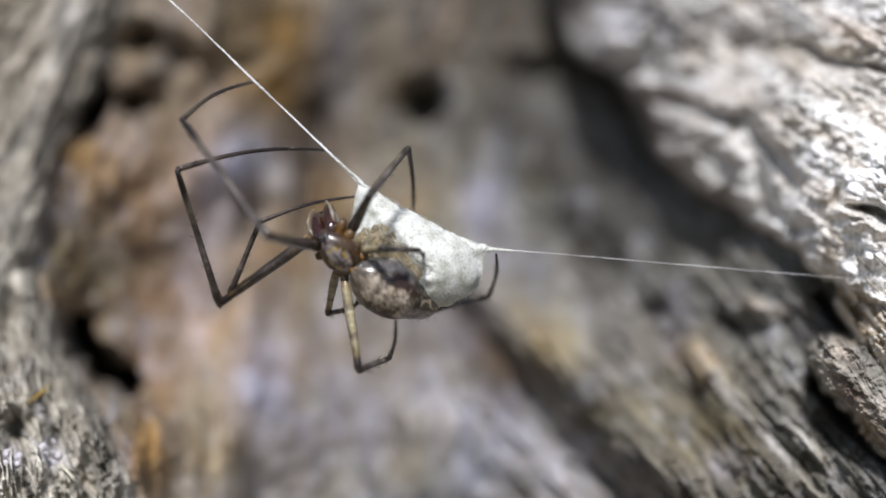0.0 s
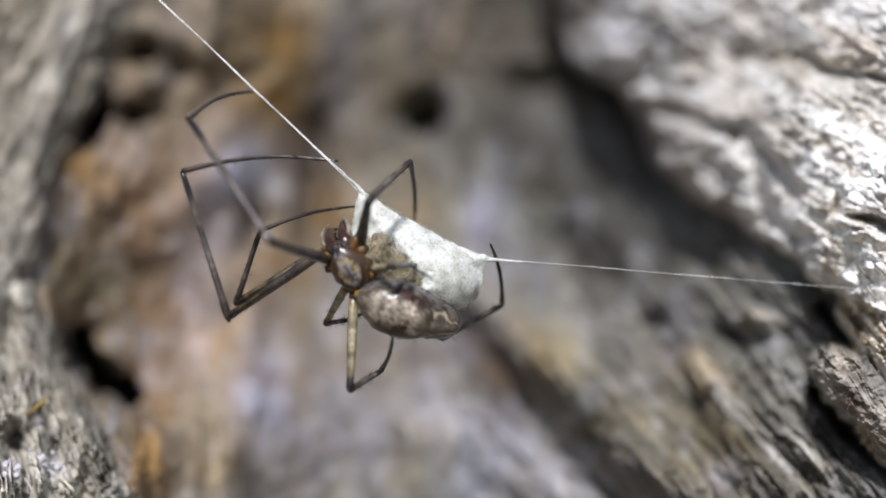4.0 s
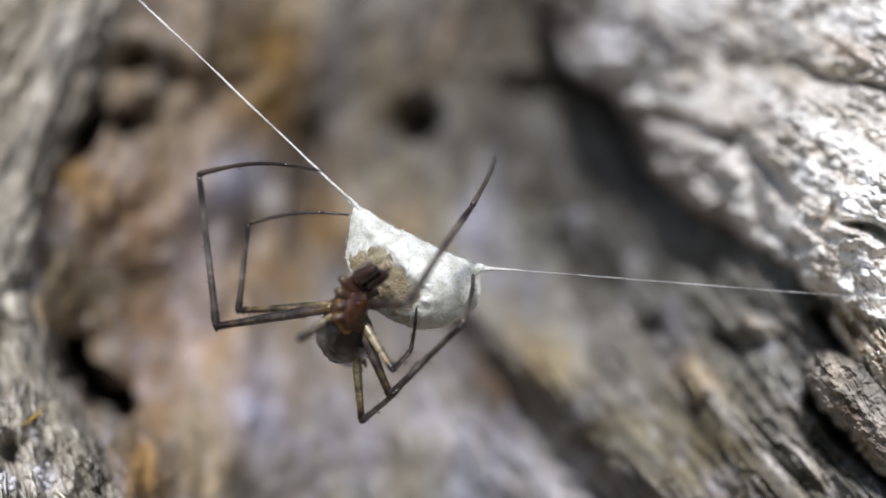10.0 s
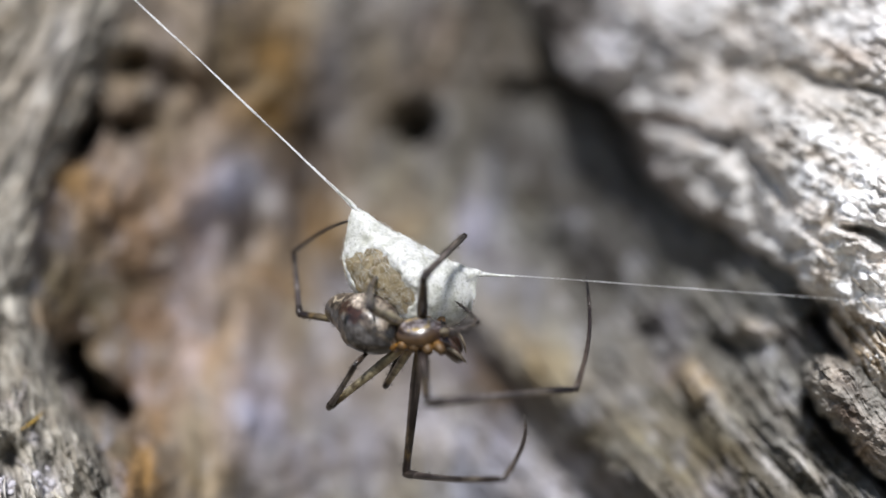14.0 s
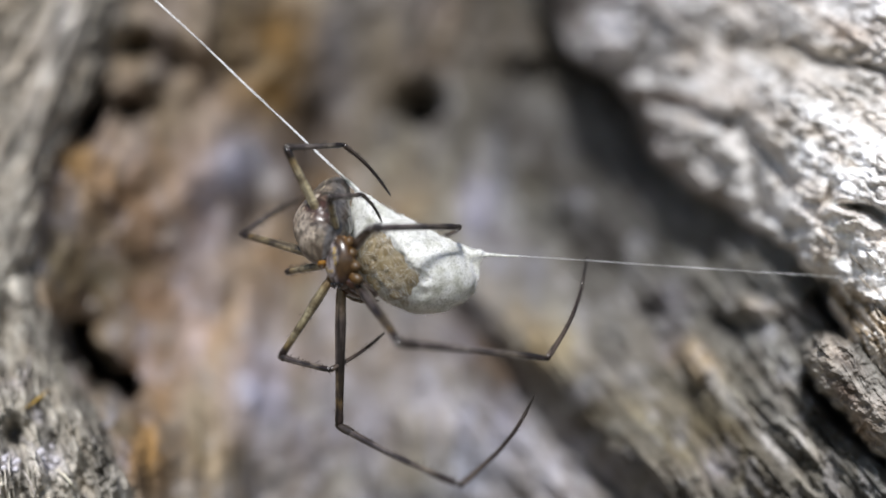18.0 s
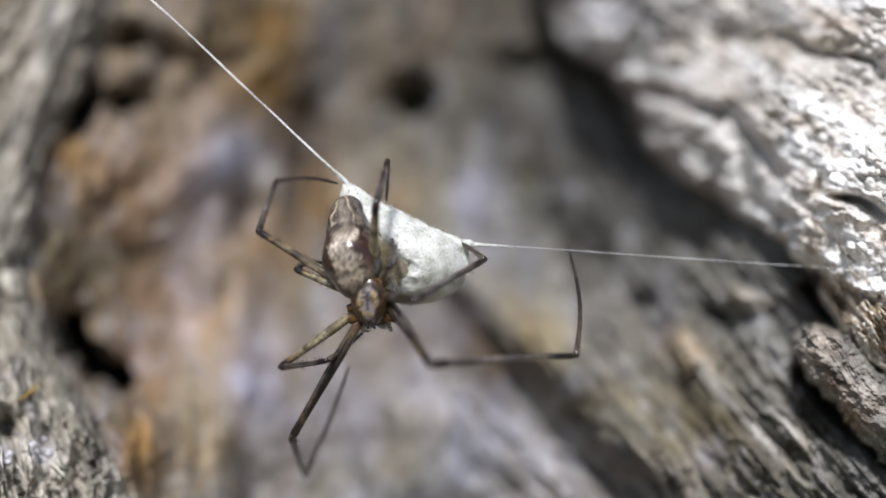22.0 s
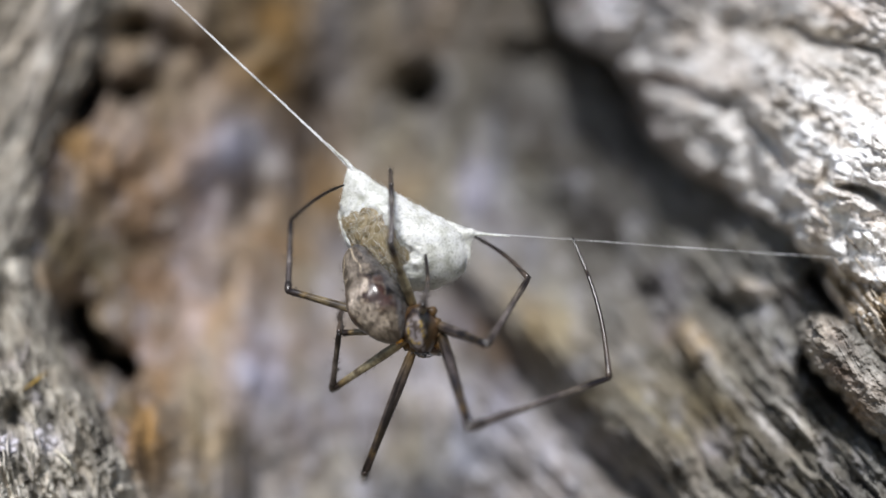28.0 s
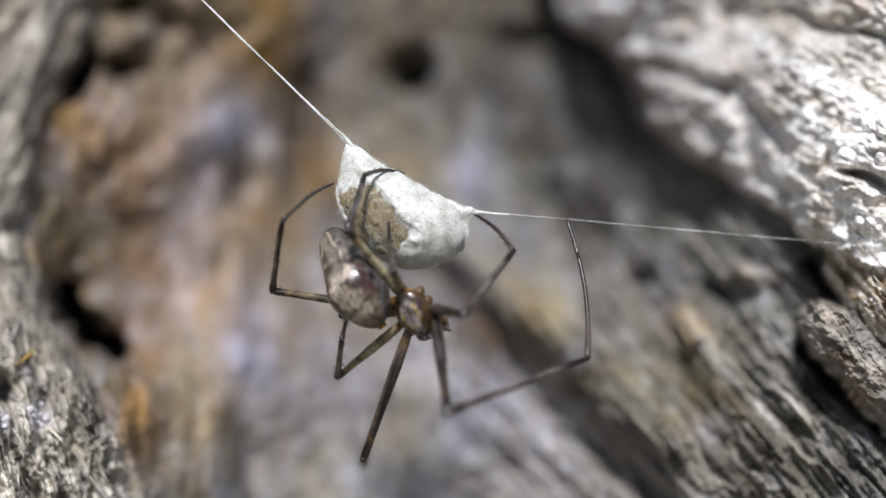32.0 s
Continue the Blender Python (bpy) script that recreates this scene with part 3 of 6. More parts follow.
def rim_tint(px, py, d):
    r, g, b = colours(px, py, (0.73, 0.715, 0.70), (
        # (1400, 125) is the shade of the furrow, painted as a darker tone.
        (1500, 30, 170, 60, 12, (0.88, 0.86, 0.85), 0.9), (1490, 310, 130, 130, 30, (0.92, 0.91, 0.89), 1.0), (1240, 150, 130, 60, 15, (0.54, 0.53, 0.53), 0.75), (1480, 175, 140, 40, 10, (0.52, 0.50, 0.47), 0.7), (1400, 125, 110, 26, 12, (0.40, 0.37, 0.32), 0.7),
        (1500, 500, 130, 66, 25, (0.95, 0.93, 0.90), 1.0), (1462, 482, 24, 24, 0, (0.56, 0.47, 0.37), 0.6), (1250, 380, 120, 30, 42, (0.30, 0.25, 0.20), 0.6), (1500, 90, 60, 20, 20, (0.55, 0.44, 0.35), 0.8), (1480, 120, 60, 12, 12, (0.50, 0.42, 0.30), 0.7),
        # The dark patches from here on paint shade along the ridge's left edge.
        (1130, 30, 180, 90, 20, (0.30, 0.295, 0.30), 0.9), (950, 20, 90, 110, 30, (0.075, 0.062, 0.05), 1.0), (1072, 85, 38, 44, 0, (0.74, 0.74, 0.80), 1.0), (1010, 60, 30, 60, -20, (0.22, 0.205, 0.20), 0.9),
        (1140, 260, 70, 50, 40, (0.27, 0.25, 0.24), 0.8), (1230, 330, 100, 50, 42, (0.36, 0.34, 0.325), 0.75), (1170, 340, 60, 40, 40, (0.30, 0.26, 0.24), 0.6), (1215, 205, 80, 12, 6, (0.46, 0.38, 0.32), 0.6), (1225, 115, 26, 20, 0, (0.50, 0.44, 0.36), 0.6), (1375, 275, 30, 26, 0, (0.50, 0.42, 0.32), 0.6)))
    k = 1 + 0.34 * grain(px, py, 30, 120, 16, 4, 71, 0.2) + 0.26 * fractal(px / 18, py / 18, 3, 0.6, 73)
    rust = np.clip((grain(px, py, 28, 140, 30, 3, 75, 0.25) - 0.05) / 0.25, 0, 1) * 0.22
    r, g, b = r * (1 - 0.25 * rust), g * (1 - 0.42 * rust), b * (1 - 0.6 * rust)
    f = np.clip(-side_of(px, py + 16 * fractal(px / 22, py / 22, 3, 0.5, 143), CRUST) / 16, 0, 1) * np.clip((px - 1395) / 40, 0, 1)
    pale = np.clip((grain(px, py, 52, 80, 10, 4, 77, 0.3) - 0.02) / 0.2, 0, 1)
    under = [c * (1 - pale) + e * pale for c, e in zip((0.31, 0.24, 0.155), (0.76, 0.70, 0.62))]
    return [(c * (1 - f) + u * f) * k for c, u in zip((r, g, b), under)]


def flake_depth(px, py):
    s = 47 + 0.06 * (px - 1480) + 24 * fractal(px / 30, py / 30, 3, 0.5, 81) - np.abs(side_of(px, py, FLAKE))
    d = blend(px, py, ((1450, 650, 57.0), (1500, 700, 55.6), (1568, 770, 54.4), (1700, 880, 53)), 90)
    under = np.clip(-side_of(px, py + 12 * fractal(px / 20, py / 20, 3, 0.5, 87), FLAKE) - 6, 0, 60)
    d = d + 0.028 * under
    return d + 1.3 * np.clip(1 - s / 18, 0, 1) ** 2 + np.clip(-s, 0, 40) * 0.6 - 0.14 * shingle(px, py, 40, 30, 60, 83, 1.0) + 0.27 * grain(px, py, 46, 110, 14, 4, 85, 0.3) + 0.3 * fractal(px / 24, py / 20, 4, 0.6, 88)


def flake_tint(px, py, d):
    r, g, b = colours(px, py, (0.215, 0.208, 0.188), ((1468, 662, 30, 36, 35, (0.56, 0.50, 0.42), 0.95), (1500, 668, 40, 16, 40, (0.30, 0.26, 0.23), 0.8), (1500, 725, 60, 20, 42, (0.15, 0.11, 0.085), 0.8), (1560, 760, 40, 30, 40, (0.42, 0.38, 0.34), 0.7), (1535, 800, 40, 22, 40, (0.34, 0.26, 0.19), 0.7)))
    k = 1.0 + 0.7 * grain(px, py, 46, 80, 8, 4, 91, 0.25) + 0.4 * fractal(px / 16, py / 14, 4, 0.6, 93)
    return r * k, g * k, b * k


def lip_grain(px, py, along, across, seed, warp):
    """The fibres lean to the left high up and to the right low down."""
    low = np.clip((py - 330) / 220, 0, 1)
    return grain(px, py, 114, along, across, 4, seed, warp) * (1 - low) + grain(px, py, 72, along, across, 4, seed + 3, warp) * low


def lip_depth(px, py):
    s = side_of(px, py, LIP) + 14 * fractal(px / 40, py / 40, 3, 0.5, 101)
    d = blend(px, py, LIP_KNOTS, 90)
    d = d + (2.0 + 2.0 * np.clip((py - 400) / 150, 0, 1)) * np.clip(1 - s / 70, 0, 1) ** 2 + np.clip(-s - 12, 0, 60) * 0.6 + np.clip(-s, 0, 12) * 0.3
    low = np.clip((py - 520) / 200, 0, 1)
    d = d + (0.9 + 0.3 * low) * lip_grain(px, py, 130, 30, 103, 0.4) + 0.8 * lip_grain(px, py, 80, 9, 107, 0.22) * (0.3 + 0.5 * low) + (0.2 + 0.35 * low) * fractal(px / 22, py / 22, 3, 0.6, 109)
    return d + 2 * spot(px, py, 5, 590, 16, 70) + 3 * spot(px, py, 20, 800, 22, 26) + 2 * spot(px, py, 120, 330, 60, 20, 110)


def lip_tint(px, py, d):
    r, g, b = colours(px, py, (0.295, 0.275, 0.235), (
        (20, 500, 40, 70, 0, (0.50, 0.475, 0.42), 0.9),
        (80, 845, 28, 22, 40, (0.62, 0.60, 0.62), 0.9), (8, 850, 20, 18, 0, (0.66, 0.64, 0.70), 0.9), (20, 710, 20, 12, 0, (0.58, 0.54, 0.54), 0.7), (58, 738, 20, 4, -35, (0.38, 0.25, 0.06), 1.0),
        (60, 765, 16, 10, 60, (0.56, 0.53, 0.54), 0.7), (110, 60, 80, 60, 0, (0.33, 0.29, 0.22), 0.6), (40, 170, 170, 260, 0, (0.245, 0.215, 0.175), 0.85), (110, 70, 40, 70, 20, (0.40, 0.38, 0.36), 0.6), (70, 180, 24, 90, 25, (0.38, 0.36, 0.33), 0.6), (120, 165, 40, 14, -40, (0.20, 0.16, 0.11), 0.6),
        (40, 20, 60, 16, -30, (0.20, 0.15, 0.09), 0.6), (30, 310, 30, 60, 20, (0.36, 0.34, 0.30), 0.5), (200, 860, 30, 30, 0, (0.22, 0.20, 0.17), 0.6), (60, 1000, 260, 110, 0, (0.66, 0.63, 0.56), 0.9)))
    k = 1 + 0.7 * lip_grain(px, py, 90, 9, 111, 0.25) + 0.9 * lip_grain(px, py, 150, 22, 117, 0.4) + 0.4 * fractal(px / 30, py / 30, 3, 0.6, 113)
    return r * k, g * k, b * k


def build_trunk():
    sheet("cavity_wall", (-330, 1900, -330, 1180), (760, 520), wall_depth, wall_tint, lambda x, y: np.ones(x.shape, bool), trunk, "blotchy brown and grey inner bark with dark pits and painted-in shade")
    sheet("bark_ridge", (760, 1900, -330, 860), (560, 580), rim_depth, rim_tint, lambda x, y: -side_of(x, y, RIM) > -75, trunk, "pale sunlit crumbly bark ridge with shade painted on its left edge")
    sheet("bark_flake", (1420, 1720, 580, 940), (240, 270), flake_depth, flake_tint, lambda x, y: np.abs(side_of(x, y, FLAKE)) < 84, trunk, "splintered lifted bark flake")
    sheet("bark_ridge", (-330, 320, -330, 1180), (420, 760), lip_depth, lip_tint, lambda x, y: side_of(x, y, LIP) > -60, trunk, "grey fibrous weathered bark ridge")
    # the rest of the trunk behind and round the furrow
    na, nz = 160, 220
    a, z = np.meshgrid(np.linspace(0, 2 * math.pi, na, endpoint=False), np.linspace(-1.25, 2.2, nz))
    rough = 0.012 * grain(a * 900, z * 4000, 90, 700, 60, 4, 121) + 0.01 * fractal(a * 6, z * 20, 4, 0.5, 125)
    rad = 0.25 + rough + 0.05 * np.clip((-z - 0.3) / 0.95, 0, 1) ** 2 - 0.02 * np.clip(z, 0, 2.2)
    x, y = rad * np.sin(a), 0.365 - rad * np.cos(a)
    verts = np.stack([x, y, z], -1).reshape(-1, 3)
    faces = [(i * na + k, i * na + (k + 1) % na, (i + 1) * na + (k + 1) % na, (i + 1) * na + k) for i in range(nz - 1) for k in range(na)]
    faces.append(tuple(range((nz - 1) * na, nz * na)))
    ob = mesh_object("trunk_core", verts, faces, BARK, trunk)
    col = ob.data.color_attributes.new("tint", "FLOAT_COLOR", "POINT")
    tone = (1 + 18 * rough).reshape(-1)
    col.data.foreach_set("color", np.stack([0.27 * tone, 0.235 * tone, 0.19 * tone, np.ones(len(tone))], 1).astype(np.float32).reshape(-1))



def bark_point(rule, px, py, lift=0.0):
    d = float(rule(np.array([[px]], float), np.array([[py]], float))[0, 0]) - lift
    return np.array([(px - CENTRE[0]) / REACH * d, d, (CENTRE[1] - py) / REACH * d]) * MM


def tinted(ob, colour):
    n = len(ob.data.vertices)
    col = ob.data.color_attributes.new("tint", "FLOAT_COLOR", "POINT")
    col.data.foreach_set("color", np.tile(np.array([*colour, 1.0], np.float32), n))
    return ob


def build_litter():
    """Loose fibres, crumbs and crusts that stand proud of the bark."""
    rng = random.Random(21)
    for i in range(110):
        px, py = rng.uniform(-60, 215), rng.uniform(560, 980)
        if float(side_of(np.array([px]), np.array([py]), LIP)[0]) < 14:
            continue
        turn, size = radians(rng.gauss(80 - 0.12 * px, 13)), rng.uniform(18, 75)
        bow = rng.uniform(-0.5, 0.5)
        path = []
        for k in range(7):
            q = k / 6 - 0.5
            path.append(bark_point(lip_depth, px + size * q * math.cos(turn + bow * q), py + size * q * math.sin(turn + bow * q), 0.15 + 0.35 * (1 - 4 * q * q) * rng.uniform(0.6, 1)))
        wide = rng.uniform(1.0, 2.6) * UNIT
        ob = mesh_object("bark_fibre", *tube(path, [wide * f for f in (0.3, 0.8, 1, 1, 0.95, 0.7, 0.2)], 6), BARK, trunk)
        v = rng.uniform(0.25, 0.62)
        tinted(ob, (v, v * 0.94, v * rng.uniform(0.76, 0.9)))
    for i in range(90):
        px, py = rng.uniform(1395, 1640), rng.uniform(180, 640)
        if float(-side_of(np.array([px]), np.array([py]), RIM)[0]) < 8:
            continue
        r = rng.uniform(2, 6) * UNIT
        seed = rng.uniform(0, 50)
        def craggy(x, y, z):
            k = 1 + 0.5 * float(fractal(np.float64(x * 1.7 + seed), np.float64(y * 1.7 + z * 2.3), 2, 0.5, 151))
            return x * k, y * k, z * k
        ob = mesh_object("bark_crumb", *ball((0, 0, 0), (r * rng.uniform(0.8, 1.6), r, r * rng.uniform(0.6, 1)), 6, 9, craggy), BARK, trunk)
        p = bark_point(rim_depth, px, py, 0.05)
        ob.matrix_basis = pose(*p, rng.uniform(0, 180), rng.uniform(0, 180), rng.uniform(0, 180))
        v = rng.uniform(0.6, 0.88)
        tinted(ob, (v, v * 0.97, v * 0.92))
    for i in range(60):
        px, py = rng.uniform(1440, 1680), rng.uniform(430, 720)
        if float(-side_of(np.array([px]), np.array([py]), RIM)[0]) < 4 or py < 0.9 * px - 930:
            continue
        turn, size = radians(rng.gauss(45, 12)), rng.uniform(16, 50)
        path = [bark_point(rim_depth, px + size * q * math.cos(turn), py + size * q * math.sin(turn), 0.2) for q in (-0.5, -0.2, 0.1, 0.5)]
        wide = rng.uniform(1.0, 2.6) * UNIT
        ob = mesh_object("bark_splinter", *tube(path, [wide * 0.4, wide, wide, wide * 0.3], 6), BARK, trunk)
        v = rng.uniform(0.2, 0.6)
        tinted(ob, (v, v * 0.88, v * 0.72))
    for px, py, size, colour in ((80, 845, 24, (0.66, 0.65, 0.70)), (8, 852, 17, (0.72, 0.71, 0.78)), (20, 712, 12, (0.6, 0.57, 0.56)), (60, 768, 10, (0.6, 0.58, 0.6)), (40, 690, 9, (0.58, 0.55, 0.54))):
        for k in range(14):
            a, f = rng.uniform(0, 6.28), math.sqrt(rng.random()) * size
            r = rng.uniform(0.16, 0.4) * size * UNIT
            ob = mesh_object("lichen_grain", *ball((0, 0, 0), (r, r * 0.7, r), 6, 9), BARK, trunk)
            ob.matrix_basis = pose(*bark_point(lip_depth, px + f * math.cos(a), py + f * math.sin(a), 0.05), rng.uniform(0, 180), rng.uniform(0, 60), 0)
            tinted(ob, colour)
    path = [bark_point(lip_depth, x, y, 0.45) for x, y in ((38, 752), (48, 745), (58, 738), (70, 728), (78, 718))]
    tinted(mesh_object("straw_sliver", *tube(path, [1.0 * UNIT, 2.2 * UNIT, 2.6 * UNIT, 2.0 * UNIT, 0.8 * UNIT], 6), BARK, trunk, "ochre plant sliver"), (0.42, 0.27, 0.05))


def build_ground():
    """Forest floor round the foot of the tree."""
    n = 90
    q = np.linspace(-1, 1, n)
    q = np.sign(q) * np.abs(q) ** 3 * 60
    x, y = np.meshgrid(q, q)
    z = -1.2 + 0.06 * fractal(x / 1.3, y / 1.3, 4, 0.5, 161) + 0.02 * fractal(x * 3, y * 3, 2, 0.5, 165)
    faces = [(i * n + k, i * n + k + 1, (i + 1) * n + k + 1, (i + 1) * n + k) for i in range(n - 1) for k in range(n - 1)]
    ob = mesh_object("ground", np.stack([x, y + 0.365, z], -1).reshape(-1, 3), faces, SOIL)
    tagged(ob, "brown earth and leaf litter round the tree", "ground", kind="structure")


build_trunk()
build_ground()
build_litter()


# ---- the egg sac ----
OUTLINE = ((0, 0), (5, 26), (14, 52), (28, 92), (61, 126), (107, 147), (156, 153), (198, 148), (240, 122), (264, 92), (272, 62), (266, 34), (255, 13), (256, 2), (266, -7), (258, -9), (243, -5), (225, -1), (181, 3), (101, 4), (40, 2))
SAC_MID = (140.0, 78.0)


def ring_table(tips):
    pts = np.array(OUTLINE, float) - SAC_MID
    pts = np.concatenate([a + (b - a) * np.linspace(0, 1, 12, endpoint=False)[:, None] for a, b in zip(pts, np.roll(pts, -1, 0))])
    ang, rad = np.unwrap(np.arctan2(pts[:, 1], pts[:, 0])), np.hypot(pts[:, 0], pts[:, 1])
    if ang[-1] < ang[0]:
        ang, rad = ang[::-1], rad[::-1]
    at = np.linspace(0, 2 * math.pi, 720, endpoint=False)
    full = np.interp((at - ang[0]) % (2 * math.pi) + ang[0], np.concatenate([ang - 2 * math.pi, ang, ang + 2 * math.pi]), np.tile(rad, 3))
    if not tips:
        for mid, half in ((209.0, 40.0), (326.0, 20.0)):
            off = (np.degrees(at) - mid + 180) % 360 - 180
            inside = np.abs(off) < half
            a, b = full[np.argmin(np.abs(off + half))], full[np.argmin(np.abs(off - half))]
            full = np.where(inside, np.minimum(full, a + (b - a) * (off + half) / (2 * half)), full)
        for _ in range(6):
            full = (np.roll(full, 4) + np.roll(full, -4) + full * 2) / 4
        full = np.minimum(full, ring_table(True)) * 0.995
    else:
        for _ in range(14):
            full = (np.roll(full, 1) + np.roll(full, -1) + full * 2) / 4
    return full


TIPPED, ROUND = ring_table(True), ring_table(False)


def sac_radius(angle, tips=True):
    return (TIPPED if tips else ROUND)[int(round(angle / (2 * math.pi) * 720)) % 720]


def sac_front(u, v):
    """Half depth of the sac at a point of its outline plane."""
    dx, dy = u - SAC_MID[0], v - SAC_MID[1]
    a, r = math.atan2(dy, dx), math.hypot(dx, dy)
    f = min(r / sac_radius(a, False), 1)
    return 66 * math.sqrt(max(1 - f ** 2.2, 0))


def build_sac():
    sac = tagged(new("egg_sac"), "cream-white woolly silk egg sac with tan eggs showing", "egg sac")
    rings, sides = 44, 132
    verts, faces = [], []
    for side in (-1, 1):
        for i in range(rings + 1):
            f = math.sin(0.5 * math.pi * i / rings)
            for k in range(sides):
                a = 2 * math.pi * k / sides
                r = float(sac_radius(a)) * f
                u, v = SAC_MID[0] + r * math.cos(a), SAC_MID[1] + r * math.sin(a)
                w = math.hypot(sac_front(u, v), 0.42 * min(float(sac_radius(a)) - r, 60)) + 2.0
                n = fractal(np.float64(u / 42 + 5), np.float64(v / 42 + side * 7), 3, 0.5, 131)
                m = fractal(np.float64(u / 7 + 5), np.float64(v / 7 + side * 7), 3, 0.6, 137)
                k2 = min(1.0, w / 45)
                a2, b2 = (u - 112) * 0.93 + (v - 92) * 0.37, (v - 92) * 0.93 - (u - 112) * 0.37
                rag = 1 + 0.3 * float(fractal(np.float64(u / 16), np.float64(v / 16), 3, 0.6, 133))
                dent = 16 * math.exp(-(max(abs(a2) * rag - 48, 0) / 26) ** 2 - (max(abs(b2) * rag - 22, 0) / 15) ** 2) if side < 0 else 0
                w = w + (1.3 * float(n) + 0.7 * float(m)) * k2 - dent
                ru = float(m) * 4 * (i == rings or f > 0.93)
                verts.append(((u + ru) * UNIT, side * w * UNIT, -(v + ru) * UNIT))
    half = (rings + 1) * sides
    for s in (0, 1):
        for i in range(rings):
            for k in range(sides):
                a, b = s * half + i * sides + k, s * half + i * sides + (k + 1) % sides
                q = (a, b, b + sides, a + sides)
                faces.append(q if s else q[::-1])
    for k in range(sides):
        a, b = rings * sides + k, rings * sides + (k + 1) % sides
        faces.append((a, b, b + half, a + half)[::-1])
    mesh_object("silk_envelope", verts, faces, SILK, sac, "matted cream-white silk")
    # the window of eggs in the thinner silk
    rng = random.Random(4)
    spots = []
    for row in range(-4, 5):
        for col in range(-6, 7):
            a, b = col * 20 + (row % 2) * 10 + rng.uniform(-2.5, 2.5), row * 16.5 + rng.uniform(-2, 2)
            if (a / 76) ** 2 + (b / 40) ** 2 < 0.86 and sac_front(112 + a * 0.93 - b * 0.37, 92 + a * 0.37 + b * 0.93) > 42:
                spots.append((112 + a * 0.93 - b * 0.37, 92 + a * 0.37 + b * 0.93))
    grid, cap, quads = 28, [], []
    for i in range(grid):
        for k in range(40):
            f, a = i / (grid - 1) * 1.12, 2 * math.pi * k / 40
            p, q = 86 * f * math.cos(a), 48 * f * math.sin(a)
            u, v = 112 + p * 0.93 - q * 0.37, 92 + p * 0.37 + q * 0.93
            cap.append((u * UNIT, -(sac_front(u, v) - 3.5 - 9 * max(f - 0.9, 0)) * UNIT, -v * UNIT))
    for i in range(grid - 1):
        for k in range(40):
            quads.append((i * 40 + k, i * 40 + (k + 1) % 40, (i + 1) * 40 + (k + 1) % 40, (i + 1) * 40 + k))
    mesh_object("egg_membrane", cap, quads, EGG_BED, sac, "glossy pale brown film between the eggs")
    base = None
    for u, v in spots:
        w = sac_front(u, v)
        if base is None:
            ob = mesh_object("egg", *ball((0, 0, 0), (11.4 * UNIT, 2.3 * UNIT, 11.4 * UNIT), 10, 16), EGG, sac)
            base = ob.data
        else:
            ob = new("egg", base)
            ob.parent = sac
        ob.matrix_basis = pose(u * UNIT, -(w - 5.1) * UNIT, -v * UNIT, rng.uniform(-6, 6), rng.uniform(0, 90), rng.uniform(-6, 6))
    # drawn-out cones where the lines leave the sac
    for path in (((34, 24, 0.6), (16, 9, 4), (3, 1, 4.4), (-10, -4, 3.2), (-28, -8, 2.1), (-52, -15, 1.3)), ((225, 22, 0.6), (243, 7, 4), (258, -3, 4.2), (272, -10, 3.0), (290, -18, 1.9), (312, -28, 1.0))):
        pts = np.array(path, float)
        q = np.linspace(0, len(pts) - 1, 24)
        u, v, r = [np.interp(q, range(len(pts)), pts[:, k]) for k in range(3)]
        mesh_object("silk_cone", *tube(np.stack([u, 0 * u, -v], 1) * UNIT, r * UNIT, 14), SILK, sac, "drawn-out silk tip")
    # loose fibres lying on the envelope
    pieces = []
    for i in range(1100):
        a, f = rng.uniform(0, 2 * math.pi), math.sqrt(rng.uniform(0.0, 1.0))
        r = float(sac_radius(a)) * f
        u, v = SAC_MID[0] + r * math.cos(a), SAC_MID[1] + r * math.sin(a)
        if ((u - 112) / 70) ** 2 + ((v - 92) / 45) ** 2 < 1 and rng.random() < 0.65:
            continue
        turn, bow, n = rng.gauss(0.5, 0.9), rng.uniform(-0.05, 0.05), 6
        side = -1 if rng.random() < 0.8 else 1
        path = []
        for j in range(n):
            uu, vv = u + 7 * j * math.cos(turn + bow * j * j), v + 7 * j * math.sin(turn + bow * j * j)
            aa = math.atan2(vv - SAC_MID[1], uu - SAC_MID[0])
            rr = min(1.0, 0.985 * float(sac_radius(aa)) / max(math.hypot(uu - SAC_MID[0], vv - SAC_MID[1]), 1))
            uu, vv = SAC_MID[0] + (uu - SAC_MID[0]) * rr, SAC_MID[1] + (vv - SAC_MID[1]) * rr
            path.append((uu * UNIT, side * (sac_front(uu, vv) + 2 + rng.uniform(0, 2.5)) * UNIT, -vv * UNIT))
        pieces.append(tube(path, [0.17 * UNIT] * n, 3))
    for i in range(420):
        # short hairs that stand off the rim
        a = rng.uniform(0, 6.28)
        r, w = float(sac_radius(a)), rng.uniform(-14, 14)
        size, bend = rng.uniform(2.5, 7), rng.gauss(0, 0.7)
        u, v = SAC_MID[0] + (r - 3) * math.cos(a), SAC_MID[1] + (r - 3) * math.sin(a)
        path = [((u + k * (size + 3) * math.cos(a + bend * k)) * UNIT, w * UNIT, -(v + k * (size + 3) * math.sin(a + bend * k)) * UNIT) for k in (0, 0.5, 1)]
        pieces.append(tube(path, [0.2 * UNIT, 0.17 * UNIT, 0.08 * UNIT], 3))
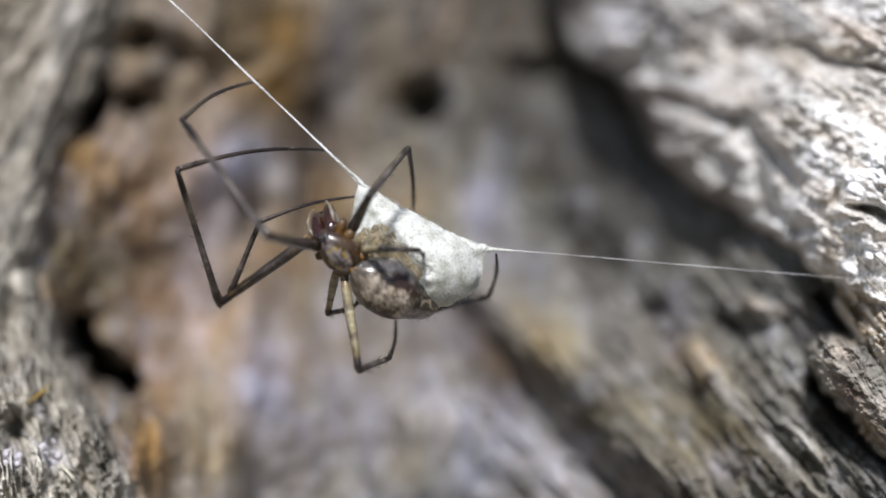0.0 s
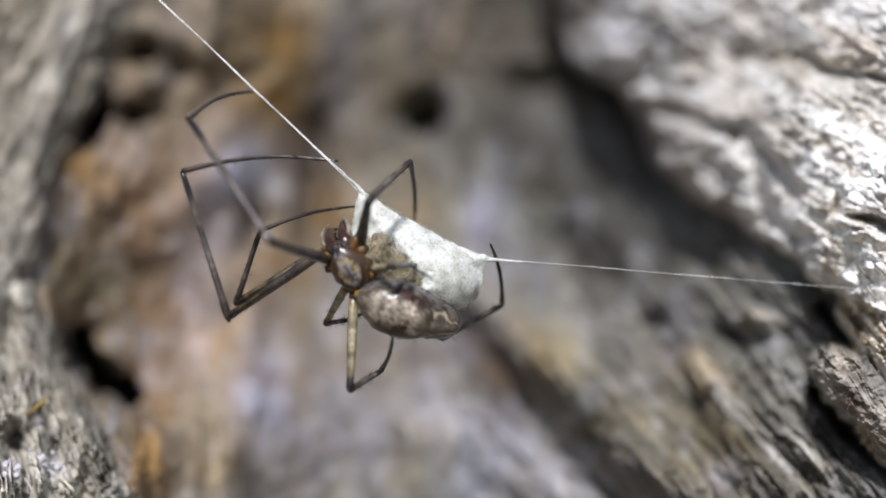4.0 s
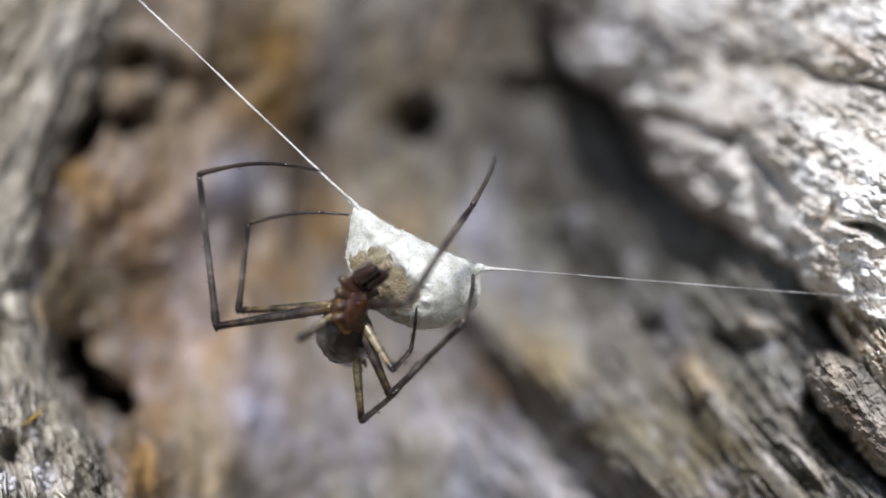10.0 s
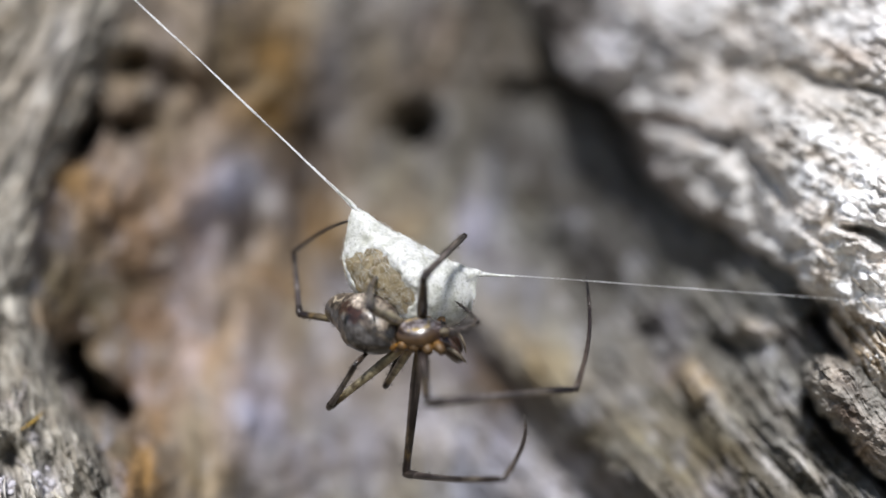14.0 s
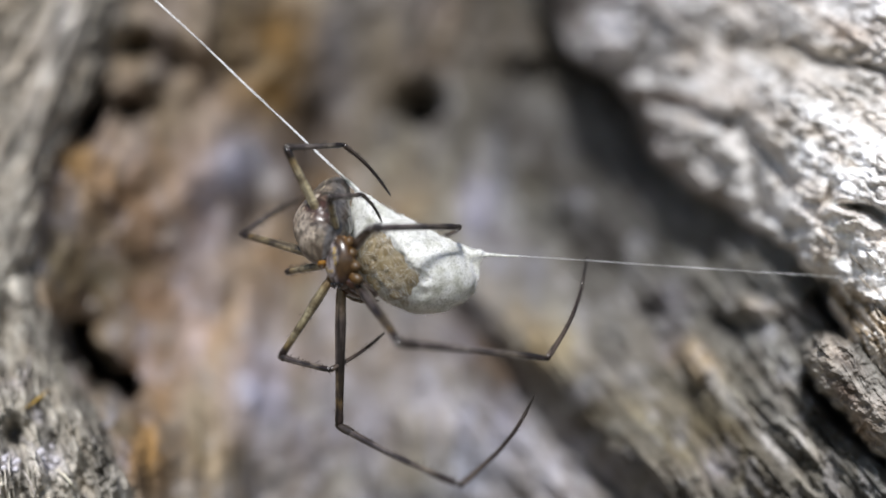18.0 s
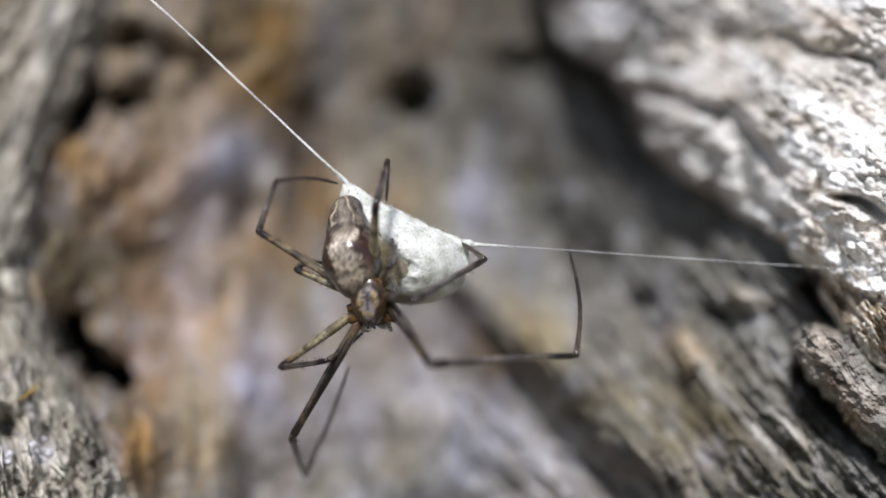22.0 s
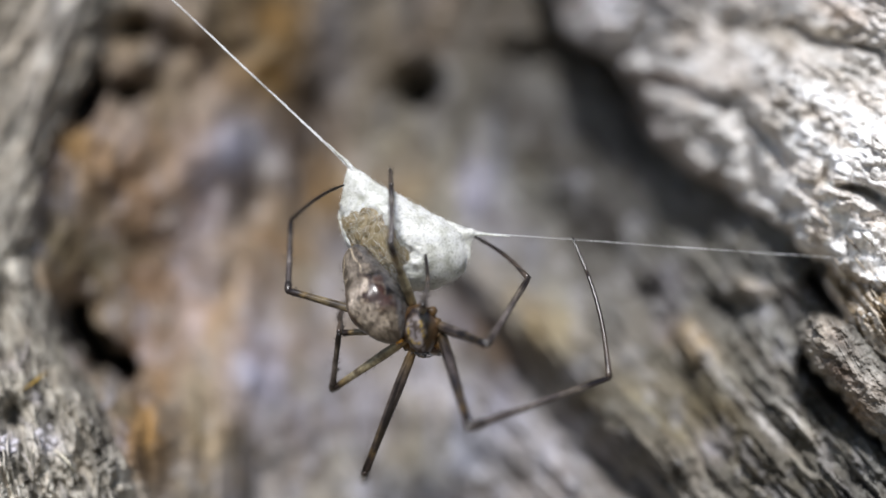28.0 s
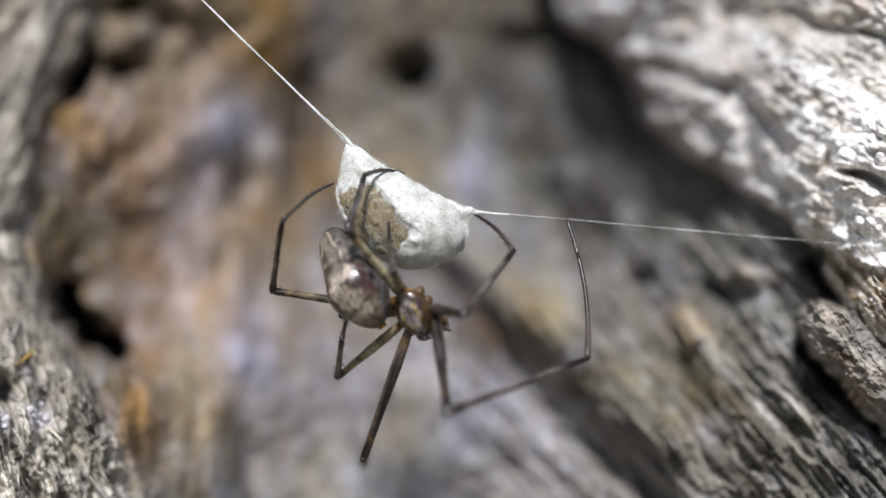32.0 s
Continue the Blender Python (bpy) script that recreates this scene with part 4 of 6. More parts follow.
    for i in range(130):
        # strands that cross the rim of the thin window
        a, turn = rng.uniform(0, 6.28), rng.gauss(0.4, 0.7)
        f = rng.gauss(0.95, 0.16)
        p, q = 80 * f * math.cos(a), 42 * f * math.sin(a)
        u, v = 112 + p * 0.93 - q * 0.37, 92 + p * 0.37 + q * 0.93
        if sac_front(u, v) < 40:
            continue
        path = []
        for j in range(6):
            uu, vv = u + 6 * (j - 2.5) * math.cos(turn), v + 6 * (j - 2.5) * math.sin(turn)
            path.append((uu * UNIT, -(sac_front(uu, vv) + rng.uniform(-1, 1.2)) * UNIT, -vv * UNIT))
        pieces.append(tube(path, [0.2 * UNIT] * 6, 3))
    tagged(mesh_object("silk_fuzz", *joined(pieces), SILK, sac, "loose fine silk fibres"), kind="stuff")
    return sac


def build_thread(name, label, length, thick, strands, seed):
    """Strands that run from the sac's tip along z and fan out where they start."""
    ob = tagged(new(name), label, "silk thread", "silk threads")
    rng = random.Random(seed)
    n = 160
    for s in range(strands):
        ph, off = rng.uniform(0, 6.28), rng.uniform(0.4, 1.0) * thick
        path, rad = [], []
        for i in range(n):
            q = (i / (n - 1)) ** 1.5
            z = length * q - 14 * UNIT
            fan = 1 + 5 * math.exp(-q * length / (22 * UNIT))
            path.append((off * fan * math.cos(ph + 9 * q * (s + 1)), off * fan * math.sin(ph + 9 * q * (s + 1)), z))
            rad.append(thick * (0.55 + 0.6 * rng.random() ** 3))
        mesh_object("strand", *tube(path, rad, 6), THREAD, ob)
    return ob


egg_sac = build_sac()
thread_up = build_thread("silk_thread", "taut white silk line holding the egg sac", 24 * MM, 1.25 * UNIT, 3, 2)
thread_side = build_thread("silk_thread", "fine glistening silk line tied to the bark", 17.5 * MM, 0.42 * UNIT, 2, 5)


LEG_LENGTHS = ((5.33, 7.06, 6.89), (6.30, 6.99, 7.16), (5.66, 4.02, 4.71), (4.00, 2.87, 3.11), (3.18, 1.36, 1.20), (4.92, 3.41, 3.73), (3.30, 4.82, 4.33), (2.58, 1.87, 1.98))
UP_ANCHOR, SIDE_ANCHOR = (-24.24, 57.00, 21.28), (18.01, 57.60, -2.08)


# ---- the spider ----
spider = tagged(new("spider"), "slender mottled brown spider with long banded legs, wrapping its egg sac", "spider")
rng = random.Random(11)


def bristles(length, radius, count, size, lean=0.5, bow=0.0):
    """Fine bristles that stand off a leg piece along z."""
    pieces = []
    for i in range(count):
        z, a = length * rng.uniform(0.05, 0.97), rng.uniform(0, 6.28)
        s = size * rng.uniform(0.6, 1.3)
        p = np.array([math.cos(a) * radius * 0.8, math.sin(a) * radius * 0.8 + bow * math.sin(math.pi * min(z / length * 0.9, 1)), z])
        d = np.array([math.cos(a), math.sin(a), lean])
        pieces.append(tube([p, p + d * s * 0.5, p + d * s + np.array([0, 0, s * 0.2])], [0.5 * UNIT, 0.36 * UNIT, 0.1 * UNIT], 3))
    return joined(pieces)


def leg_piece(name, length, profile, mat, bow=0.0, sides=12):
    n = 24
    q = np.linspace(0, 1, n)
    rad = np.interp(q, [p for p, _ in profile], [r for _, r in profile]) * UNIT
    path = np.stack([np.zeros(n), bow * np.sin(math.pi * q) * length, q * length], 1)
    return mesh_object(name, *tube(path, rad, sides), mat, spider)


def build_leg(lengths, stout, skin):
    lf, lt, lm = [v * MM for v in lengths]
    s = stout
    femur = leg_piece("femur", lf, ((0, 5.5 * s), (0.08, 7.5 * s), (0.3, 8.2 * s), (0.75, 6.2 * s), (0.9, 5.8 * s), (0.96, 6.6 * s), (1, 5.0 * s)), skin)
    mesh_object("trochanter", *tube([(0, 0, -17 * UNIT), (0, 0, -10 * UNIT), (0, 0, 0), (0, 0, 6 * UNIT)], [4.2 * s * UNIT, 6.6 * s * UNIT, 7.2 * s * UNIT, 5 * s * UNIT], 12), TROCHANTER, femur, "short brown joint at the leg's root")
    mesh_object("bristles", *bristles(lf, 6 * s * UNIT, 34, 8 * UNIT), HAIR, femur)
    tibia = leg_piece("tibia", lt, ((0, 4.4 * s), (0.12, 5.4 * s), (0.2, 5.2 * s), (0.6, 4.4 * s), (0.9, 4.8 * s), (1, 3.6 * s)), TIBIA, 0.012)
    mesh_object("patella", *ball((0, 0, 0.06 * lt), (6.7 * s * UNIT, 6.7 * s * UNIT, 0.085 * lt + 3 * UNIT), 8, 12), TARSUS, tibia, "dark swollen knee")
    mesh_object("bristles", *bristles(lt, 4.6 * s * UNIT, 44, 9 * UNIT), HAIR, tibia)
    # shin and foot lie on one gentle arc
    def arc(q0, q1, n):
        q = np.linspace(q0, q1, n)
        return np.stack([np.zeros(n), 0.055 * lm * np.sin(math.pi * q), q * lm], 1)
    q = np.linspace(0, 1, 22)
    meta = mesh_object("metatarsus", *tube(arc(0, 0.74, 22), np.interp(q, (0, 0.06, 0.3, 0.8, 1), (4.2, 4.6, 3.4, 2.9, 2.7)) * s * UNIT, 12), METATARSUS, spider)
    q = np.linspace(0, 1, 12)
    mesh_object("tarsus", *tube(arc(0.735, 1, 12), np.interp(q, [0, 0.2, 1], [2.7, 2.9, 1.7]) * s * UNIT, 10), TARSUS, meta, "dark foot")
    mesh_object("claw", *tube([(0, 0, lm * 0.995), (0, -0.5 * UNIT, lm + 2 * UNIT), (0, -2 * UNIT, lm + 4 * UNIT)], [1.2 * UNIT, 0.9 * UNIT, 0.2 * UNIT], 6), BLACK, meta)
    mesh_object("bristles", *bristles(lm * 0.9, 3 * s * UNIT, 34, 6 * UNIT, 0.9, 0.055 * lm), HAIR, meta)
    return femur, tibia, meta


def paint(ob, rule, unit=UNIT):
    """Colours each point of a mesh by a rule of its place, in units."""
    n = len(ob.data.vertices)
    co = np.zeros(n * 3)
    ob.data.vertices.foreach_get("co", co)
    rgb = rule(*(co.reshape(-1, 3) / unit).T)
    col = ob.data.color_attributes.new("tint", "FLOAT_COLOR", "POINT")
    col.data.foreach_set("color", np.concatenate([np.clip(rgb, 0.005, 0.85), np.ones((n, 1))], 1).astype(np.float32).reshape(-1))


def over(rgb, mask, colour):
    k = np.clip(mask, 0, 1)[:, None]
    return rgb * (1 - k) + k * np.array(colour)


def soft(x, a, b):
    q = np.clip((x - a) / (b - a), 0, 1)
    return q * q * (3 - 2 * q)


def carapace_rule(x, y, z):
    rgb = np.tile(np.array([0.060, 0.033, 0.014]), (len(x), 1))
    wob, fine = fractal(z / 12, x / 12, 3, 0.5, 201), fractal(z / 4, x / 4, 3, 0.55, 205)
    # pale oval shield behind the head, grey-mauve and streaked
    oval = np.hypot(x / (15 + 6 * wob), (z + 7) / (25 + 8 * wob))
    rgb = over(rgb, soft(oval, 1.12, 0.92) * soft(y, -2, 6), (0.27, 0.24, 0.245))
    rgb = over(rgb, soft(oval, 0.95, 0.8) * soft(fine, 0.02, 0.14) * soft(y, 0, 8), (0.10, 0.075, 0.062))
    rgb = over(rgb, soft(np.abs(oval - 0.8), 0.18, 0.05) * soft(wob, -0.05, 0.1) * soft(y, 0, 8), (0.42, 0.29, 0.06))
    rgb = over(rgb, soft(np.abs(x), 2.6, 0.8) * soft(np.abs(z + 10), 14, 8) * soft(y, 2, 8), (0.055, 0.042, 0.04))
    rays = soft(np.cos(6 * np.arctan2(x, z + 6) + 3 * wob), 0.6, 0.9) * soft(oval, 0.5, 0.8) * soft(oval, 1.1, 0.95) * soft(y, 2, 10)
    rgb = over(rgb, rays * 0.8, (0.035, 0.022, 0.016))
    rgb = over(rgb, soft(np.abs(oval - 1.2), 0.16, 0.05) * soft(y, -4, 4), (0.018, 0.010, 0.007))
    rgb = over(rgb, soft(y, -1, -7), (0.36, 0.19, 0.04))
    # dark glossy head with a grey wedge
    rgb = over(rgb, soft(z, 16, 26) * soft(y, -2, 6), (0.045, 0.026, 0.02))
    rgb = over(rgb, soft(np.abs(x) - 9 + 0.22 * (z - 15), 3, -2) * soft(np.abs(z - 26), 14, 8) * soft(y, 4, 10) * soft(fine, -0.2, 0.05), (0.21, 0.185, 0.19))
    return rgb


def coxa_rule(x, y, z):
    """Amber close to the body, browner towards the leg, dark red below."""
    wob = fractal(z / 9, x / 9, 3, 0.5, 261)
    rgb = np.tile(np.array([0.27, 0.13, 0.024]), (len(x), 1))
    rgb = over(rgb, soft(wob, -0.04, 0.14), (0.09, 0.045, 0.014))
    rgb = over(rgb, soft(np.abs(x), 21, 29), (0.085, 0.05, 0.02))
    return over(rgb, soft(y, -8, -13), (0.040, 0.015, 0.008))


def abdomen_rule(x, y, z):
    q, f = z / 190.0, np.arctan2(x, y + 3)
    q = q + 0.04 * fractal(z / 22, f * 2, 3, 0.5, 231)
    f = f + 0.35 * fractal(z / 26, f * 2.2, 3, 0.5, 237)
    a = np.abs(f)
    n1, n2 = fractal(z / 20, f * 3, 4, 0.5, 211), fractal(z / 6, f * 8, 3, 0.6, 217)
    streak = fractal(z / 48, f * 5.5, 3, 0.55, 257)
    # taupe skin with slate sides and a black underside
    rgb = np.tile(np.array([0.105, 0.085, 0.068]), (len(x), 1))
    rgb = over(rgb, soft(n1, -0.02, 0.12), (0.19, 0.166, 0.138))
    rgb = over(rgb, soft(a, 0.80, 1.05) * soft(a, 1.75, 1.5) * 0.85, (0.105, 0.108, 0.12))
    rgb = over(rgb, soft(a, 1.6, 2.0), (0.028, 0.024, 0.022))
    # maroon shoulders beside the silver saddle of the front lobe
    front = soft(q, 0.02, 0.10) * soft(q, 0.60, 0.50)
    rgb = over(rgb, front * soft(np.abs(a - 0.66 + 0.3 * n1), 0.34, 0.12) * soft(q, 0.15, 0.28) * 0.95, (0.080, 0.038, 0.028))
    band = front * soft(a + 0.35 * n1 + 0.10 * n2, 0.50, 0.30)
    rgb = over(rgb, band, (0.285, 0.255, 0.222))
    rgb = over(rgb, band * soft(streak, 0.05, 0.18) * 0.8, (0.40, 0.365, 0.32))
    rgb = over(rgb, front * soft(np.abs(streak + 0.06), 0.05, 0.012) * soft(a, 1.3, 0.7) * 0.85, (0.040, 0.028, 0.022))
    rgb = over(rgb, front * soft(np.abs(a - 0.46 + 0.25 * n1), 0.09, 0.03) * soft(n2, -0.1, 0.12) * 0.8, (0.40, 0.36, 0.30))
    rgb = over(rgb, band * np.exp(-((q - 0.44) / 0.07) ** 2) * soft(n2, -0.2, 0.1) * 0.8, (0.50, 0.45, 0.41))
    rgb = over(rgb, soft(np.abs(a - 1.05), 0.25, 0.1) * soft(np.abs(q - 0.36), 0.05, 0.02), (0.022, 0.020, 0.022))
    rgb = over(rgb, soft(np.abs(q - 0.12 - 0.1 * a), 0.03, 0.01) * soft(a, 0.9, 0.5) * 0.5, (0.06, 0.045, 0.038))
    # the constriction: dark spots in two pairs
    rgb = over(rgb, soft(np.abs(q - 0.60 - 0.03 * np.cos(3 * f) + 0.10 * n1), 0.05, 0.012) * soft(a, 1.3, 0.8) * soft(a, 0.05, 0.25) * 0.9, (0.022, 0.016, 0.014))
    # the smooth tail lobe with pale zigzag lines
    tail = soft(q, 0.58, 0.68)
    rgb = over(rgb, tail * soft(a, 1.3, 0.9), (0.155, 0.134, 0.112))
    rgb = over(rgb, tail * soft(a, 0.34, 0.2) * soft(q, 0.92, 0.84), (0.235, 0.21, 0.18))
    zig = 0.58 + 0.20 * (np.abs((q * 11) % 2 - 1) - 0.5)
    rgb = over(rgb, tail * soft(np.abs(a - zig), 0.10, 0.04) * soft(q, 0.98, 0.92), (0.38, 0.34, 0.27))
    rgb = over(rgb, tail * soft(np.abs(a - zig - 0.24), 0.16, 0.06) * soft(n1, -0.1, 0.05) * 0.85, (0.032, 0.026, 0.022))
    rgb = rgb * (1 + 0.35 * n2)[:, None]
    return rgb * (np.clip(rgb.mean(1), 0.01, 1)[:, None] / 0.17) ** 0.4 * np.array([0.98, 0.92, 0.85])


def build_cephalothorax():
    SIZE = 1.15 * UNIT

    def pear(x, y, z):
        w = 1.0 if z < 0 else 1 - 0.45 * z ** 1.4
        h = (0.86 + 0.14 * z) if y > 0 else 0.72
        return x * w, y * h, z
    body = mesh_object("cephalothorax", *ball((0, 0, 0), (29 * SIZE, 24 * SIZE, 41 * SIZE), 34, 44, pear), CARAPACE, spider, "glossy brown cephalothorax with a grey middle band")
    paint(body, carapace_rule, SIZE)
    flank = mesh_object("flank", *ball((0, -9 * SIZE, -3 * SIZE), (26 * SIZE, 11 * SIZE, 36 * SIZE), 16, 24), SKIN, body, "soft amber flank")
    paint(flank, coxa_rule, SIZE)
    mesh_object("sternum", *ball((0, -14 * SIZE, -4 * SIZE), (21 * SIZE, 9 * SIZE, 30 * SIZE), 14, 20), STERNUM, body, "glossy dark red underside plate")
    for side in (-1, 1):
        for z, reach, fan in ((20, 24, 12), (7, 20, 5), (-8, 14, -3), (-22, 14, -9)):
            x = 17 - 0.010 * (z + 2) ** 2
            path = [(side * (x - 8) * SIZE, -9 * SIZE, 0.8 * z * SIZE), (side * (x + 2) * SIZE, -8 * SIZE, (0.9 * z + 0.3 * fan) * SIZE), (side * (x + 0.55 * reach) * SIZE, -6 * SIZE, (z + 0.6 * fan) * SIZE), (side * (x + reach) * SIZE, -5 * SIZE, (z + fan) * SIZE)]
            coxa = mesh_object("coxa", *tube(path, [9.8 * SIZE, 10.2 * SIZE, 8.2 * SIZE, 5.4 * SIZE], 16), SKIN, body, "amber leg root")
            paint(coxa, coxa_rule, SIZE)
        path = [(side * 8 * SIZE, 1 * SIZE, 24 * SIZE), (side * 11 * SIZE, -8 * SIZE, 33 * SIZE), (side * 12 * SIZE, -21 * SIZE, 42 * SIZE), (side * 12 * SIZE, -35 * SIZE, 51 * SIZE), (side * 11 * SIZE, -44 * SIZE, 56 * SIZE), (side * 8 * SIZE, -49 * SIZE, 58 * SIZE)]
        jaw = mesh_object("chelicera", *tube(path, [8 * SIZE, 11 * SIZE, 11.5 * SIZE, 10 * SIZE, 8 * SIZE, 3.5 * SIZE], 18), JAW, body, "glossy dark red jaw")
        mesh_object("fang", *tube([(side * 9 * SIZE, -47 * SIZE, 57 * SIZE), (side * 5 * SIZE, -54 * SIZE, 56 * SIZE), (side * 1 * SIZE, -56 * SIZE, 51 * SIZE)], [3 * SIZE, 2 * SIZE, 0.4 * SIZE], 8), BLACK, jaw)
        palp = [(side * 13 * SIZE, -9 * SIZE, 26 * SIZE), (side * 19 * SIZE, -10 * SIZE, 37 * SIZE), (side * 23 * SIZE, -16 * SIZE, 49 * SIZE), (side * 22 * SIZE, -28 * SIZE, 59 * SIZE), (side * 17 * SIZE, -41 * SIZE, 65 * SIZE), (side * 11 * SIZE, -52 * SIZE, 67 * SIZE)]
        mesh_object("pedipalp", *tube(palp, [2.8 * SIZE, 3.0 * SIZE, 2.6 * SIZE, 2.5 * SIZE, 2.4 * SIZE, 0.9 * SIZE], 10), PALP, body, "thin pale feeler")
        for x, y, z, r in ((4, 18, 31, 2.4), (5, 14, 36, 2.2), (9, 16, 30, 2.0), (10, 11, 33, 2.0)):
            mesh_object("eye", *ball((side * x * SIZE, y * SIZE, z * SIZE), (r * SIZE,) * 3, 6, 10), BLACK, body)
    return body


def build_abdomen():
    def form(x, y, z):
        q = (z + 1) / 2
        w = float(np.interp(q, (0, 0.1, 0.28, 0.42, 0.55, 0.68, 0.82, 1.0), (0.94, 1.0, 1.07, 1.04, 0.92, 0.80, 0.82, 1.0)))
        a = math.atan2(x, y)
        lump = 1 + 0.03 * math.sin(16 * q + 2 * x) + 0.07 * float(fractal(np.float64(q * 16), np.float64(a * 4), 2, 0.6, 241)) * min(1, 6 * q, 6 * (1 - q))
        lift = 0.12 * math.sin(math.pi * q) if y > 0 else 0.05
        bend = 0.75 * max(0.0, q - 0.45) ** 1.4
        return x * w * lump, y * 0.95 * w + lift - bend, z
    L = 97 * UNIT
    ob = mesh_object("abdomen", *ball((0, 0, L * 0.97 - 8 * UNIT), (49 * UNIT, 51 * UNIT, L), 96, 96, form), ABDOMEN, spider, "glossy mottled silver, taupe and maroon abdomen")
    paint(ob, abdomen_rule)
    for x, z in ((-6, 0), (6, 0), (-5, 9), (5, 9)):
        at = L * 1.52 + z * UNIT
        mesh_object("spinneret", *tube([(x * UNIT, -26 * UNIT, at), (x * 1.1 * UNIT, -38 * UNIT, at + 5 * UNIT), (x * 0.8 * UNIT, -47 * UNIT, at + 9 * UNIT)], [5 * UNIT, 4.2 * UNIT, 1.6 * UNIT], 9), PALP, ob, "pale spinneret")
    mesh_object("pedicel", *tube([(0, -5 * UNIT, -14 * UNIT), (0, -4 * UNIT, 8 * UNIT)], [8 * UNIT, 10 * UNIT], 12), AMBER, ob, "short amber waist")
    hairs = []
    for i in range(110):
        a, z = rng.uniform(0, 6.28), rng.uniform(-0.9, 0.95)
        rr = math.sqrt(1 - z * z)
        p = np.array(form(rr * math.cos(a), rr * math.sin(a), z)) * np.array([49, 51, 97]) * UNIT + np.array([0, 0, L * 0.97])
        d = np.array([math.cos(a), math.sin(a), 0.9])
        hairs.append(tube([p, p + d * 2.5 * UNIT, p + d * 4 * UNIT + np.array([0, 0, 2 * UNIT])], [0.5 * UNIT, 0.4 * UNIT, 0.1 * UNIT], 3))
    tagged(mesh_object("hairs", *joined(hairs), HAIR, ob, "short dark hairs"), kind="stuff")
    return ob


LEGS = [build_leg(v, s, m) for v, s, m in zip(LEG_LENGTHS, (1.22, 1.2, 1.05, 1.1, 0.95, 1.1, 1.2, 0.95), (FEMUR, FEMUR, OLIVE_FEMUR, PALE_FEMUR, PALE_FEMUR, PALE_FEMUR, FEMUR, PALE_FEMUR))]
cephalothorax = build_cephalothorax()
abdomen = build_abdomen()


# ---- movement ----
STANCES, SWAYS, HANGS = [], [], []


def stance(t, centre, nose, roll, waist, tail, *joints):
    """The spider at t: places in mm; nose and tail are directions; four joints for each leg."""
    STANCES.append((t, centre, nose, roll, waist, tail, joints))


def sway(t, centre, nose, roll, waist, tail):
    """The body alone at t, between two stances."""
    SWAYS.append((t, centre, nose, roll, waist, tail))


def glide(times, values, at):
    """Smooth passage through the values with no overshoot."""
    times, values = np.array(times, float), np.array(values, float).reshape(len(times), -1)
    h = np.diff(times)[:, None]
    s = np.diff(values, axis=0) / h
    m = np.zeros_like(values)
    with np.errstate(divide="ignore", invalid="ignore"):
        k = 2 * s[:-1] * s[1:] / (s[:-1] + s[1:])
    m[1:-1] = np.where(s[:-1] * s[1:] > 0, k, 0)
    i = np.clip(np.searchsorted(times, at, side="right") - 1, 0, len(times) - 2)
    q = ((at - times[i]) / h[i][:, 0])[:, None]
    a, b, c, d = values[i], values[i + 1], m[i] * h[i], m[i + 1] * h[i]
    return a * (1 + 2 * q) * (1 - q) ** 2 + b * q * q * (3 - 2 * q) + c * q * (1 - q) ** 2 + d * q * q * (q - 1)


def frame_of(z, y):
    """A turn whose z lies along z, with y as near as may be."""
    z = Vector(z).normalized()
    y = Vector(y)
    y = (y - z * y.dot(z)).normalized()
    return Matrix((y.cross(z), y, z)).transposed().to_4x4()


def key_spider():
    times = [s[0] for s in STANCES]
    body = sorted([s[:6] for s in STANCES] + SWAYS)
    turns = [s[0] for s in body]
    at = np.round(np.arange(0, 32.05, 0.1), 3)
    centre, nose, roll, waist, tail = [glide(turns, [s[k] for s in body], at) for k in range(1, 6)]
    centre, waist = centre * MM, waist * MM
    walk(spider, [(t, Matrix.Translation(c)) for t, c in zip(at, centre)])
    rows = ([], [])
    for t, c, n, r, w, s in zip(at, centre, nose, roll, waist, tail):
        back = Vector((0, -1, 0))
        n, s = Vector(n).normalized(), Vector(s).normalized()
        rows[0].append((t, frame_of(n, Matrix.Rotation(radians(r[0]), 3, n) @ back)))
        rows[1].append((t, Matrix.Translation(Vector(w) - Vector(c)) @ frame_of(s, Matrix.Rotation(radians(-r[0]), 3, s) @ back)))
    walk(cephalothorax, rows[0])
    walk(abdomen, rows[1])
    for i, (pieces, lengths) in enumerate(zip(LEGS, LEG_LENGTHS)):
        j = [glide(times, [s[6][4 * i + k] for s in STANCES], at) * MM for k in range(4)]
        root = [[a - b for a, b in zip(s[6][4 * i], s[1])] for s in STANCES]
        j[0] = glide(times, root, at) * MM + centre
        side = [Vector((0.2, -1, 0.1)) for _ in range(3)]
        rows = ([], [], [])
        for f, t in enumerate(at):
            p, last = Vector(j[0][f] - centre[f]), Vector((0, 0, 1))
            for k in range(3):
                d = (Vector(j[k + 1][f] - centre[f]) - p).normalized()
                bend = last - d * last.dot(d) if k == 2 else Vector()
                m = frame_of(d, bend if bend.length > 0.2 else side[k])
                side[k], last = m.col[1].to_3d(), d
                rows[k].append((t, Matrix.Translation(p) @ m))
                p = p + d * lengths[k] * MM
        for piece, r in zip(pieces, rows):
            walk(piece, r)


